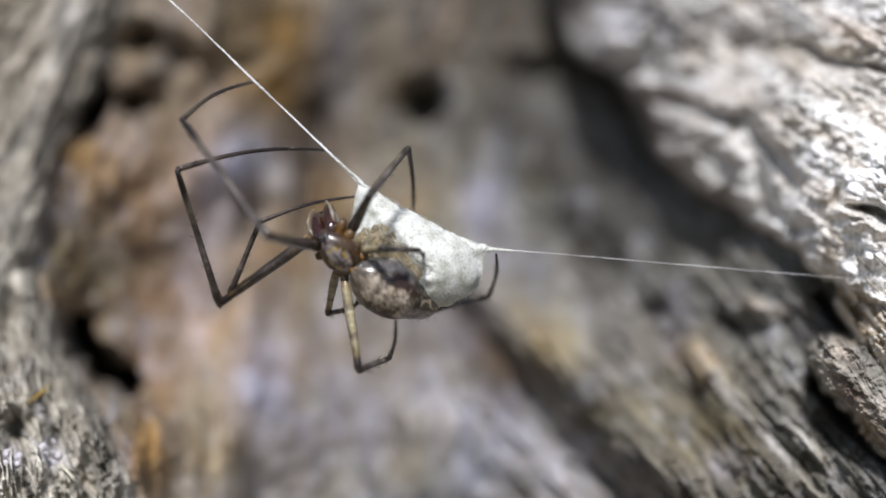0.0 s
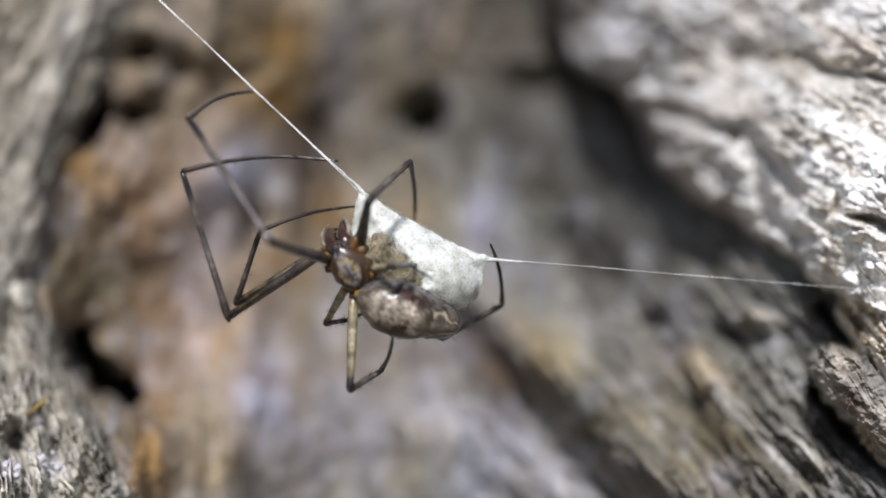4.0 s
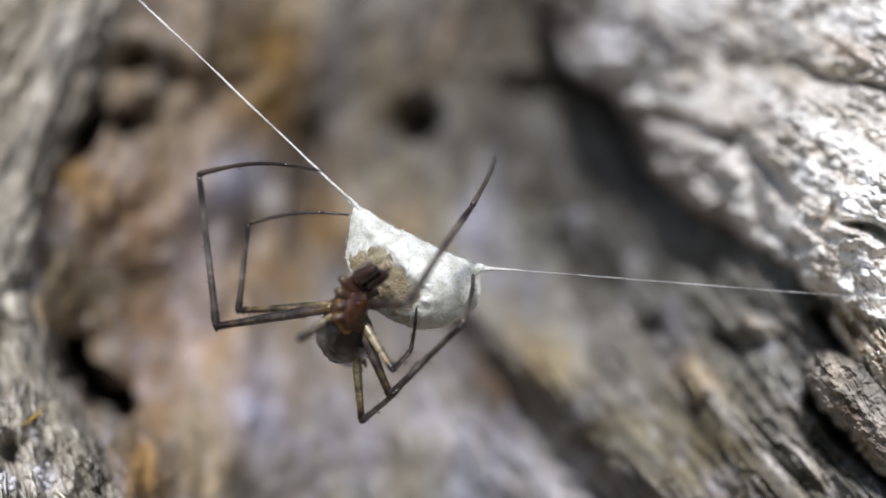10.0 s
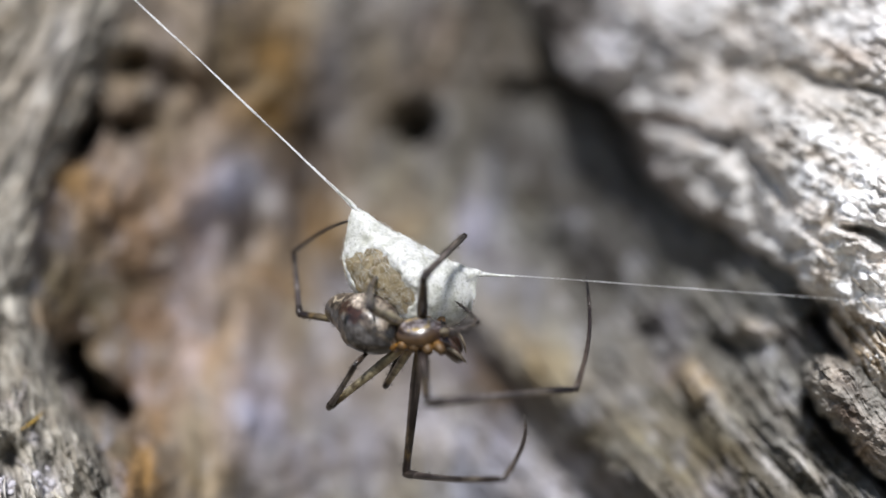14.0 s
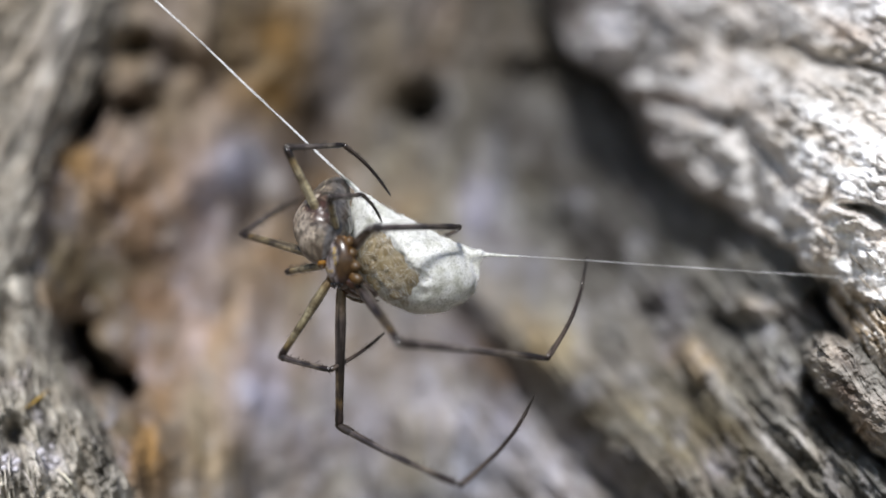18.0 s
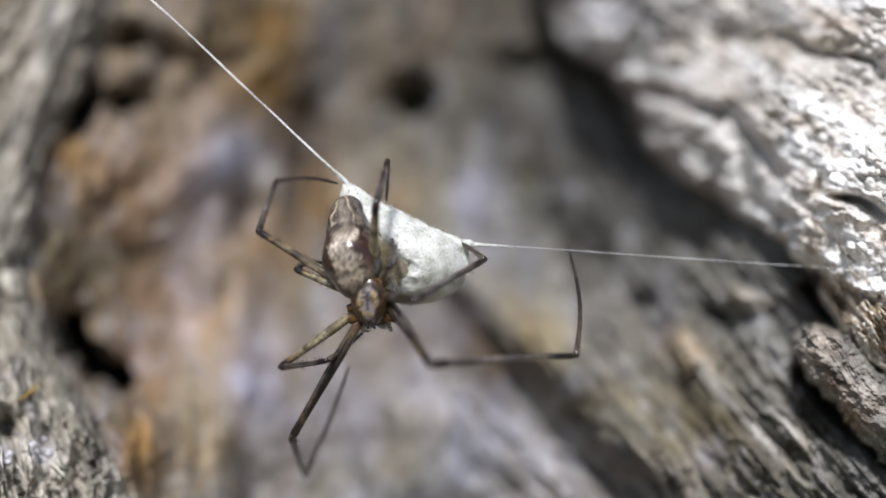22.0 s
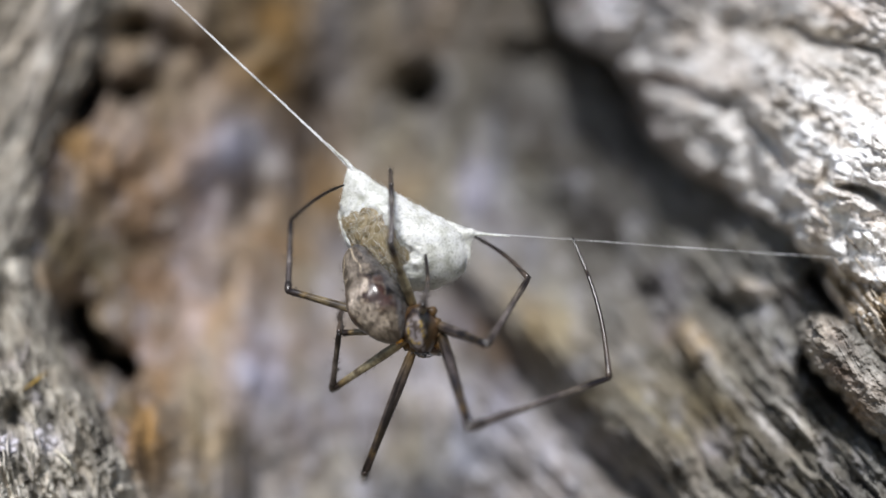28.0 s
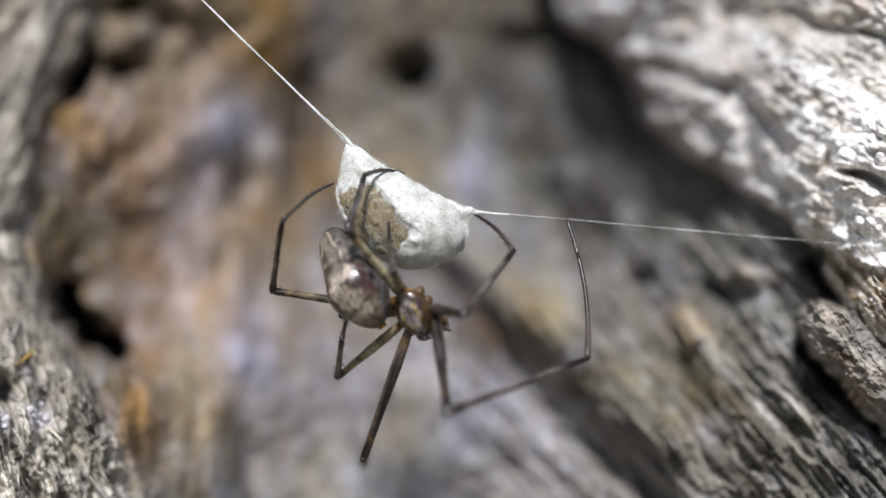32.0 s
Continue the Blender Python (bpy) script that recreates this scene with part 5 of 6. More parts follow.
def key_sac():
    times = [h[0] for h in HANGS]
    at = np.round(np.arange(0, 32.05, 0.2), 3)
    tip = glide(times, [h[1] for h in HANGS], at) * MM
    lean = glide(times, [h[2] for h in HANGS], at)[:, 0]
    rows, up, across = [], [], []
    high, bark = Vector(UP_ANCHOR) * MM, Vector(SIDE_ANCHOR) * MM
    for t, p, a in zip(at, tip, lean):
        m = pose(*p, 0, -a, 0)
        rows.append((t, m))
        p = Vector(p)
        up.append((t, Matrix.Translation(p) @ frame_of(high - p, (0, -1, 0))))
        q = m @ Vector((255 * UNIT, 0, 4 * UNIT))
        across.append((t, Matrix.Translation(q) @ frame_of(bark - q, (0, -1, 0))))
    walk(egg_sac, rows)
    walk(thread_up, up)
    walk(thread_side, across)


def hang(t, tip, lean):
    """The sac's upper tip in mm and the lean of its upper edge in degrees."""
    HANGS.append((t, tip, lean))


def motions():
    stance(0, (-4.66, 53.60, -0.94), (-0.62, -0.17, 0.77), -20, (-3.88, 53.60, -1.78), (0.75, 0.51, -0.42),
           (-5.53, 54.10, -0.76), (-7.10, 49.03, -0.28), (-11.13, 52.25, 4.54), (-8.87, 58.32, 6.91),
           (-5.76, 54.10, -0.29), (-10.40, 56.98, -3.43), (-11.61, 53.51, 2.52), (-5.50, 57.08, 3.62),
           (-5.69, 54.10, -0.17), (-9.86, 56.74, -2.94), (-8.27, 55.00, 0.32), (-4.20, 57.05, 1.51),
           (-4.45, 54.06, -2.15), (-3.75, 53.11, -5.97), (-2.60, 55.73, -5.75), (-2.42, 58.41, -4.17),
           (-4.81, 54.10, -1.77), (-5.41, 56.48, -3.80), (-4.39, 55.60, -3.56), (-3.89, 56.61, -3.16),
           (-3.85, 54.10, -1.46), (-0.82, 57.27, -3.69), (1.95, 59.18, -3.12), (2.17, 56.07, -1.06),
           (-4.30, 54.10, -0.28), (-3.21, 51.50, 1.43), (-1.79, 55.54, 3.64), (-1.62, 58.85, 0.86),
           (-3.84, 54.10, -0.88), (-2.63, 51.82, -0.78), (-1.26, 53.09, -0.86), (-1.10, 55.04, -1.19))
    stance(1, (-4.51, 53.60, -2.00), (-0.42, -0.10, 0.90), -25, (-3.95, 53.60, -2.97), (0.79, 0.30, -0.52),
           (-5.33, 54.10, -1.73), (-7.44, 49.30, -0.77), (-10.99, 52.17, 4.61), (-8.92, 58.30, 6.97),
           (-5.61, 54.10, -1.36), (-10.71, 56.86, -3.83), (-12.37, 58.12, 2.85), (-5.35, 56.96, 3.64),
           (-5.54, 54.10, -1.24), (-9.71, 57.49, -3.01), (-8.45, 55.52, 0.26), (-4.23, 57.15, 1.57),
           (-4.46, 54.09, -3.06), (-4.20, 53.06, -6.91), (-3.15, 55.64, -6.21), (-2.79, 58.45, -4.92),
           (-4.69, 54.10, -2.89), (-5.28, 56.75, -4.55), (-4.32, 55.97, -3.98), (-3.89, 57.07, -3.79),
           (-3.77, 54.10, -2.58), (-0.52, 56.50, -5.39), (2.34, 58.02, -4.33), (2.25, 56.07, -1.15),
           (-4.01, 54.10, -1.46), (-2.59, 51.46, -0.06), (-1.76, 55.52, 2.40), (-1.67, 59.58, 0.93),
           (-3.69, 54.10, -2.29), (-2.03, 52.19, -2.77), (-1.12, 53.77, -2.35), (-0.99, 55.44, -1.29))
    stance(2, (-4.64, 53.60, -0.90), (-0.55, -0.15, 0.82), -30, (-4.03, 53.60, -2.11), (0.83, 0.53, -0.16),
           (-5.47, 54.10, -0.71), (-7.47, 49.20, -0.08), (-10.91, 52.51, 5.13), (-9.01, 58.84, 7.06),
           (-5.74, 54.10, -0.25), (-10.27, 57.02, -3.51), (-12.39, 58.33, 3.02), (-5.50, 56.45, 3.52),
           (-5.67, 54.10, -0.13), (-9.92, 57.03, -2.45), (-8.48, 54.85, 0.60), (-4.23, 56.64, 1.57),
           (-4.70, 54.08, -2.00), (-4.88, 53.08, -5.87), (-3.54, 55.61, -5.78), (-3.03, 58.41, -4.52),
           (-4.97, 54.10, -1.67), (-5.97, 56.59, -3.38), (-4.94, 55.69, -3.40), (-4.26, 56.64, -3.12),
           (-3.99, 54.10, -1.63), (-1.66, 57.18, -4.68), (1.53, 58.21, -4.09), (2.06, 56.14, -1.03),
           (-4.12, 54.10, -0.47), (-2.48, 51.52, 0.77), (-0.89, 55.56, 2.85), (-1.55, 59.29, 0.78),
           (-3.88, 54.10, -1.48), (-2.50, 52.13, -2.40), (-1.73, 53.83, -2.23), (-1.22, 55.68, -1.72))
    stance(3, (-4.49, 53.60, -0.90), (-0.48, -0.18, 0.86), -25, (-4.00, 53.60, -2.11), (0.70, 0.52, -0.49),
           (-5.33, 54.10, -0.69), (-7.12, 49.12, -0.08), (-10.79, 52.27, 5.06), (-8.93, 58.63, 6.96),
           (-5.59, 54.10, -0.25), (-10.00, 57.00, -3.68), (-12.24, 58.29, 2.82), (-5.39, 56.33, 3.52),
           (-5.51, 54.10, -0.13), (-9.71, 56.80, -2.81), (-8.33, 54.86, 0.43), (-4.18, 56.78, 1.58),
           (-4.44, 54.05, -2.25), (-4.25, 53.07, -6.12), (-3.08, 55.67, -5.83), (-2.63, 58.31, -4.24),
           (-4.73, 54.10, -1.73), (-5.54, 56.47, -3.70), (-4.52, 55.57, -3.56), (-3.83, 56.53, -3.36),
           (-3.79, 54.10, -1.55), (-1.29, 57.43, -4.18), (1.86, 58.66, -3.71), (2.07, 56.09, -1.02),
           (-4.08, 54.10, -0.23), (-2.93, 51.44, 1.34), (-1.41, 55.60, 3.24), (-1.55, 59.25, 0.92),
           (-3.66, 54.10, -1.14), (-2.35, 51.89, -1.46), (-1.58, 53.60, -1.49), (-1.21, 55.55, -1.46))
    stance(6, (-5.08, 53.60, -0.70), (-0.47, -0.18, 0.86), -25, (-4.36, 53.60, -1.67), (0.92, 0.35, -0.20),
           (-5.91, 54.10, -0.51), (-6.96, 48.89, -0.09), (-10.89, 51.93, 4.93), (-8.92, 58.22, 6.92),
           (-6.17, 54.10, -0.05), (-10.44, 57.19, -3.51), (-11.58, 53.70, 2.44), (-5.48, 57.27, 3.59),
           (-6.10, 54.10, 0.07), (-9.85, 56.83, -3.17), (-8.21, 54.91, -0.04), (-4.38, 57.25, 1.37),
           (-4.79, 54.05, -2.11), (-3.96, 53.11, -5.91), (-2.71, 55.68, -5.70), (-2.36, 58.30, -4.04),
           (-5.10, 54.10, -1.63), (-5.42, 56.41, -3.79), (-4.38, 55.54, -3.60), (-3.82, 56.50, -3.16),
           (-4.29, 54.10, -1.19), (-0.71, 51.40, -3.22), (1.69, 53.80, -2.83), (2.13, 57.02, -1.00),
           (-4.73, 54.10, 0.04), (-3.62, 51.68, 2.00), (-2.02, 55.85, 3.80), (-1.59, 58.97, 0.82),
           (-4.28, 54.10, -0.74), (-2.48, 52.25, -0.80), (-1.59, 53.88, -0.58), (-1.21, 55.81, -0.35))
    stance(7, (-4.63, 53.60, -1.48), (-0.46, -0.20, 0.87), -30, (-4.14, 53.60, -2.57), (0.81, 0.49, -0.32),
           (-5.41, 54.10, -1.35), (-7.46, 49.22, -0.80), (-10.96, 52.21, 4.55), (-8.91, 58.35, 6.92),
           (-5.72, 54.10, -0.84), (-10.33, 56.62, -4.32), (-11.57, 53.69, 1.90), (-5.28, 56.68, 3.54),
           (-5.65, 54.10, -0.71), (-9.72, 57.34, -2.93), (-8.46, 55.48, 0.40), (-4.23, 57.19, 1.58),
           (-4.70, 54.09, -2.51), (-4.94, 53.03, -6.36), (-3.54, 55.51, -5.99), (-3.06, 58.33, -4.77),
           (-4.91, 54.10, -2.34), (-5.67, 56.78, -3.87), (-4.69, 55.84, -3.68), (-4.00, 56.77, -3.36),
           (-3.97, 54.10, -2.16), (-1.19, 50.95, -4.73), (1.50, 52.90, -3.96), (2.06, 54.96, -0.91),
           (-4.08, 54.10, -0.94), (-2.92, 51.19, 0.09), (-1.53, 55.12, 2.49), (-1.56, 59.14, 0.88),
           (-3.83, 54.10, -1.77), (-2.27, 52.10, -2.26), (-1.42, 53.72, -1.85), (-1.21, 55.14, -0.49))
    stance(8, (-4.71, 53.60, -0.81), (-0.29, -0.14, 0.95), -40, (-4.59, 53.60, -2.37), (0.80, 0.53, -0.27),
           (-5.41, 54.10, -0.83), (-7.30, 49.12, -0.83), (-10.09, 51.84, 5.06), (-8.92, 58.35, 6.98),
           (-5.80, 54.10, -0.16), (-10.25, 56.85, -3.68), (-12.33, 57.97, 2.90), (-5.33, 56.56, 3.51),
           (-5.73, 54.10, -0.04), (-10.09, 57.02, -2.16), (-8.62, 55.19, 1.11), (-4.21, 56.76, 1.63),
           (-5.10, 54.07, -1.92), (-6.32, 52.94, -5.56), (-4.61, 55.22, -5.26), (-3.80, 58.07, -4.29),
           (-5.19, 54.10, -1.48), (-6.57, 56.49, -3.07), (-5.63, 55.50, -3.09), (-4.96, 56.48, -2.89),
           (-4.20, 54.10, -1.63), (-1.92, 51.23, -4.91), (1.06, 52.74, -4.24), (2.02, 54.21, -0.95),
           (-4.56, 54.10, -0.37), (-4.23, 50.83, -0.07), (-5.10, 55.25, 1.65), (-4.14, 59.42, 2.29),
           (-4.00, 54.10, -1.39), (-2.48, 52.36, -2.55), (-1.58, 54.01, -2.52), (-0.93, 55.47, -1.34))
    stance(9, (-4.32, 53.60, -1.42), (-0.07, -0.19, 0.98), -60, (-4.44, 53.60, -2.78), (0.35, 0.88, -0.32),
           (-4.39, 54.10, -0.70), (-4.05, 48.81, -0.20), (-3.33, 55.18, 2.76), (0.57, 60.38, 5.06),
           (-5.26, 54.10, -0.80), (-9.92, 57.31, -3.59), (-11.88, 57.84, 3.10), (-5.27, 55.12, 3.46),
           (-5.31, 54.10, -0.66), (-9.66, 57.36, -2.25), (-8.75, 55.65, 1.27), (-4.82, 58.23, 1.61),
           (-4.82, 54.10, -2.17), (-6.65, 51.95, -5.01), (-4.85, 54.14, -4.56), (-3.69, 56.94, -3.82),
           (-4.98, 54.10, -1.82), (-6.68, 56.61, -2.78), (-5.67, 56.15, -2.00), (-4.99, 57.14, -2.03),
           (-4.03, 54.10, -2.35), (-2.63, 51.23, -6.09), (-1.08, 54.24, -5.72), (-1.19, 57.48, -3.86),
           (-3.79, 54.10, -2.17), (-2.68, 51.24, -3.39), (0.76, 54.47, -2.43), (1.42, 58.55, -1.16),
           (-3.68, 54.10, -2.03), (-2.22, 52.38, -3.28), (-1.51, 54.04, -2.77), (-1.10, 55.41, -1.40))
    stance(10, (-3.97, 53.60, -2.34), (0.28, 0.18, 0.94), -140, (-4.21, 53.60, -3.31), (-0.02, 0.96, -0.29),
           (-3.26, 54.10, -2.34), (-1.43, 49.10, -2.14), (1.24, 54.24, 1.90), (2.47, 60.51, 4.49),
           (-4.73, 54.10, -2.46), (-10.29, 56.89, -3.46), (-11.13, 57.17, 3.47), (-5.14, 53.24, 3.36),
           (-4.70, 54.10, -2.38), (-9.35, 57.30, -2.76), (-8.89, 57.29, 1.22), (-4.24, 56.63, 1.60),
           (-4.71, 54.10, -2.84), (-5.77, 50.31, -3.55), (-4.88, 52.98, -3.03), (-3.89, 55.94, -2.95),
           (-4.74, 54.10, -2.49), (-6.50, 56.71, -2.94), (-5.85, 57.88, -2.66), (-4.78, 57.52, -2.26),
           (-3.88, 54.10, -3.29), (-3.67, 56.34, -7.67), (-2.05, 53.77, -6.10), (-1.15, 57.24, -5.09),
           (-3.58, 54.09, -3.25), (-2.31, 54.29, -6.29), (0.79, 52.41, -3.12), (1.33, 56.11, -0.94),
           (-3.51, 54.10, -3.05), (-2.15, 53.28, -5.09), (-1.42, 54.86, -4.38), (-1.16, 54.28, -2.50))
    stance(11, (-3.53, 53.60, -2.07), (0.19, 0.18, 0.96), -145, (-3.89, 53.60, -3.04), (-0.14, 0.94, -0.30),
           (-2.90, 54.10, -2.41), (-2.00, 48.85, -2.53), (1.64, 53.22, 1.66), (5.16, 57.85, 5.35),
           (-4.23, 54.10, -2.12), (-9.70, 57.19, -2.61), (-10.28, 58.73, 4.19), (-5.55, 54.49, 7.50),
           (-4.23, 54.10, -2.11), (-8.99, 57.13, -2.47), (-8.71, 56.63, 1.50), (-4.06, 55.87, 1.61),
           (-4.28, 54.10, -2.39), (-5.58, 50.35, -2.89), (-4.81, 53.11, -2.77), (-3.83, 56.04, -2.42),
           (-4.25, 54.10, -2.15), (-6.39, 56.42, -2.49), (-5.75, 57.60, -2.24), (-4.68, 57.15, -1.96),
           (-3.70, 54.10, -3.03), (-4.62, 56.43, -7.27), (-2.24, 54.33, -6.01), (-1.61, 57.90, -5.12),
           (-3.27, 54.10, -2.97), (-2.46, 54.86, -6.07), (0.56, 52.20, -3.42), (1.34, 55.72, -1.03),
           (-3.38, 54.10, -3.01), (-2.98, 52.47, -4.98), (-1.47, 53.32, -4.27), (-1.06, 54.14, -2.51))
    stance(12, (-3.02, 53.60, -1.87), (0.88, 0.06, 0.48), -115, (-3.82, 53.60, -2.64), (-0.27, 0.92, -0.27),
           (-2.77, 54.10, -2.46), (-1.17, 56.78, -6.77), (3.53, 52.48, -3.72), (5.13, 58.66, -1.13),
           (-3.32, 54.10, -1.34), (-4.87, 59.92, 0.53), (-2.23, 55.08, 4.84), (-1.73, 61.70, 7.53),
           (-3.90, 54.10, -1.69), (-7.90, 58.06, -1.10), (-7.63, 59.42, 2.67), (-4.03, 56.55, 1.73),
           (-3.97, 54.10, -2.02), (-7.74, 52.89, -2.60), (-6.48, 55.32, -1.73), (-4.67, 57.55, -0.52),
           (-3.93, 54.10, -1.75), (-6.33, 56.17, -1.56), (-5.69, 57.35, -1.29), (-4.64, 57.10, -0.77),
           (-3.33, 54.10, -2.70), (-5.01, 56.00, -6.92), (-3.15, 53.57, -5.41), (-2.59, 57.11, -4.37),
           (-2.77, 54.03, -3.13), (-2.16, 54.13, -6.37), (1.84, 52.64, -4.14), (1.44, 55.64, -1.05),
           (-2.69, 54.10, -2.40), (-1.88, 51.90, -3.49), (-1.22, 53.65, -3.37), (-1.14, 55.49, -2.62))
    stance(13, (-2.24, 53.60, -2.76), (1.00, 0.00, 0.04), -75, (-3.45, 53.60, -2.88), (-0.47, 0.88, -0.11),
           (-2.15, 54.10, -3.40), (-1.60, 56.19, -8.27), (4.38, 53.33, -5.81), (5.06, 58.38, -1.16),
           (-2.24, 54.10, -2.14), (-2.51, 60.04, -0.05), (-0.30, 53.63, 1.66), (-1.17, 60.73, 1.31),
           (-3.21, 54.10, -2.65), (-8.14, 56.85, -2.26), (-8.11, 59.82, 0.44), (-4.39, 57.12, 1.45),
           (-2.97, 54.10, -2.24), (-4.63, 50.74, -0.82), (-4.59, 53.48, 0.02), (-3.88, 56.48, 0.52),
           (-2.57, 54.10, -3.47), (-3.58, 56.33, -5.49), (-2.86, 56.20, -4.34), (-2.39, 57.05, -3.64),
           (-2.84, 54.10, -3.39), (-5.80, 56.48, -6.52), (-3.98, 54.27, -4.68), (-3.20, 57.84, -3.95),
           (-1.82, 54.01, -4.07), (-0.84, 53.15, -7.10), (2.26, 56.42, -5.38), (1.44, 55.85, -1.18),
           (-1.51, 54.10, -2.72), (-0.99, 51.57, -2.58), (-0.06, 53.02, -1.82), (-0.43, 54.77, -0.97))
    stance(14, (-0.92, 53.60, -3.37), (1.00, 0.00, -0.00), -50, (-2.21, 53.60, -3.76), (-0.61, 0.69, 0.39),
           (-0.87, 54.10, -4.01), (-0.63, 49.11, -5.85), (5.60, 52.43, -5.67), (6.59, 57.43, -1.04),
           (-0.99, 54.10, -4.02), (-1.65, 56.28, -9.89), (2.48, 50.69, -9.13), (3.76, 57.51, -7.39),
           (-1.89, 54.10, -3.22), (-6.54, 57.30, -2.75), (-7.12, 60.08, 0.09), (-4.12, 56.75, 1.55),
           (-1.78, 54.10, -2.97), (-3.03, 50.39, -2.14), (-3.07, 53.17, -1.42), (-2.30, 56.04, -0.50),
           (-1.37, 54.10, -4.05), (-2.57, 56.34, -5.96), (-2.09, 55.86, -4.78), (-1.61, 56.71, -4.09),
           (-1.62, 54.10, -3.94), (-5.08, 56.03, -6.86), (-3.72, 53.75, -4.71), (-2.66, 57.23, -3.86),
           (-0.89, 54.10, -2.75), (-0.77, 51.36, -0.91), (0.98, 55.51, 0.81), (-0.13, 59.58, -0.13),
           (-0.13, 54.10, -3.37), (0.39, 51.57, -3.24), (1.48, 53.06, -2.91), (0.61, 54.64, -2.09))
    stance(17, (-4.27, 53.60, -1.64), (0.22, 0.00, -0.98), 45, (-5.16, 53.60, -1.46), (-0.02, 0.60, 0.80),
           (-3.77, 54.10, -2.46), (-1.76, 49.99, -5.20), (4.44, 53.31, -5.80), (6.65, 57.80, -1.06),
           (-4.29, 54.09, -2.76), (-4.44, 54.08, -9.06), (0.04, 48.76, -9.67), (2.91, 55.01, -7.68),
           (-4.99, 54.10, -1.13), (-8.64, 57.83, 1.06), (-7.81, 60.96, 3.43), (-4.53, 57.93, 1.95),
           (-5.01, 54.10, -1.51), (-8.74, 55.43, -0.94), (-7.20, 53.35, 0.31), (-5.78, 56.02, 1.08),
           (-4.89, 54.10, -1.93), (-6.67, 56.61, -2.76), (-5.97, 57.76, -2.55), (-5.12, 57.11, -2.01),
           (-4.71, 54.10, -2.41), (-7.02, 56.26, -6.18), (-4.15, 54.43, -6.43), (-3.23, 57.95, -5.59),
           (-3.66, 54.10, -1.18), (-2.83, 50.95, -0.63), (0.60, 54.32, -0.24), (0.06, 58.58, -0.75),
           (-4.43, 54.10, -0.67), (-4.53, 51.93, 0.72), (-3.70, 53.58, 1.03), (-2.68, 55.01, 0.11))
    stance(18, (-4.35, 53.60, -1.25), (0.15, 0.00, -0.99), 48, (-5.20, 53.60, -1.05), (0.05, 0.62, 0.78),
           (-3.80, 54.10, -2.01), (-1.63, 49.89, -4.44), (4.51, 53.25, -5.40), (6.74, 58.19, -1.14),
           (-4.36, 54.10, -2.23), (-4.52, 54.65, -8.50), (0.79, 50.47, -10.28), (4.14, 56.06, -7.33),
           (-5.09, 54.10, -1.04), (-9.29, 57.76, -0.04), (-7.57, 61.08, 1.43), (-4.73, 57.39, 2.16),
           (-4.98, 54.04, 0.11), (-6.57, 53.01, 3.63), (-4.29, 54.73, 3.87), (-2.31, 55.81, 1.71),
           (-4.96, 54.10, -1.36), (-7.03, 56.48, -1.76), (-6.34, 57.65, -1.61), (-5.26, 57.32, -1.22),
           (-4.83, 54.10, -2.00), (-7.31, 56.36, -5.60), (-4.83, 54.04, -5.95), (-2.64, 56.73, -4.56),
           (-3.79, 54.10, -0.62), (-2.89, 51.02, 0.17), (0.76, 54.17, 0.25), (-0.07, 58.39, -0.19),
           (-4.51, 54.10, -0.28), (-4.67, 52.22, 1.49), (-3.42, 53.60, 1.65), (-2.65, 55.04, 0.52))
    stance(19, (-3.26, 53.60, -3.19), (0.28, 0.00, -0.96), 35, (-4.77, 53.60, -3.31), (-0.60, 0.15, 0.80),
           (-2.38, 53.60, -3.29), (-0.38, 49.85, -6.50), (5.77, 53.33, -6.49), (6.63, 57.56, -1.11),
           (-3.29, 54.10, -4.15), (-3.62, 55.33, -10.32), (1.37, 50.76, -8.56), (3.03, 55.64, -3.59),
           (-4.03, 54.10, -2.97), (-8.87, 56.82, -1.86), (-8.19, 60.32, -0.01), (-4.80, 57.14, 0.76),
           (-4.17, 54.03, -1.92), (-6.39, 53.08, 1.26), (-4.83, 55.08, 2.60), (-2.44, 56.76, 1.51),
           (-4.01, 54.10, -3.09), (-5.58, 56.87, -3.12), (-5.45, 58.14, -2.66), (-4.83, 57.28, -2.10),
           (-3.71, 54.10, -3.92), (-6.07, 56.38, -7.59), (-3.69, 54.16, -6.56), (-2.52, 57.45, -5.25),
           (-2.60, 53.60, -2.95), (-1.86, 50.42, -2.43), (1.26, 53.76, -0.90), (-0.02, 57.83, -0.22),
           (-3.56, 54.10, -2.25), (-3.96, 52.15, -0.61), (-3.49, 53.76, 0.22), (-2.57, 55.52, 0.22))
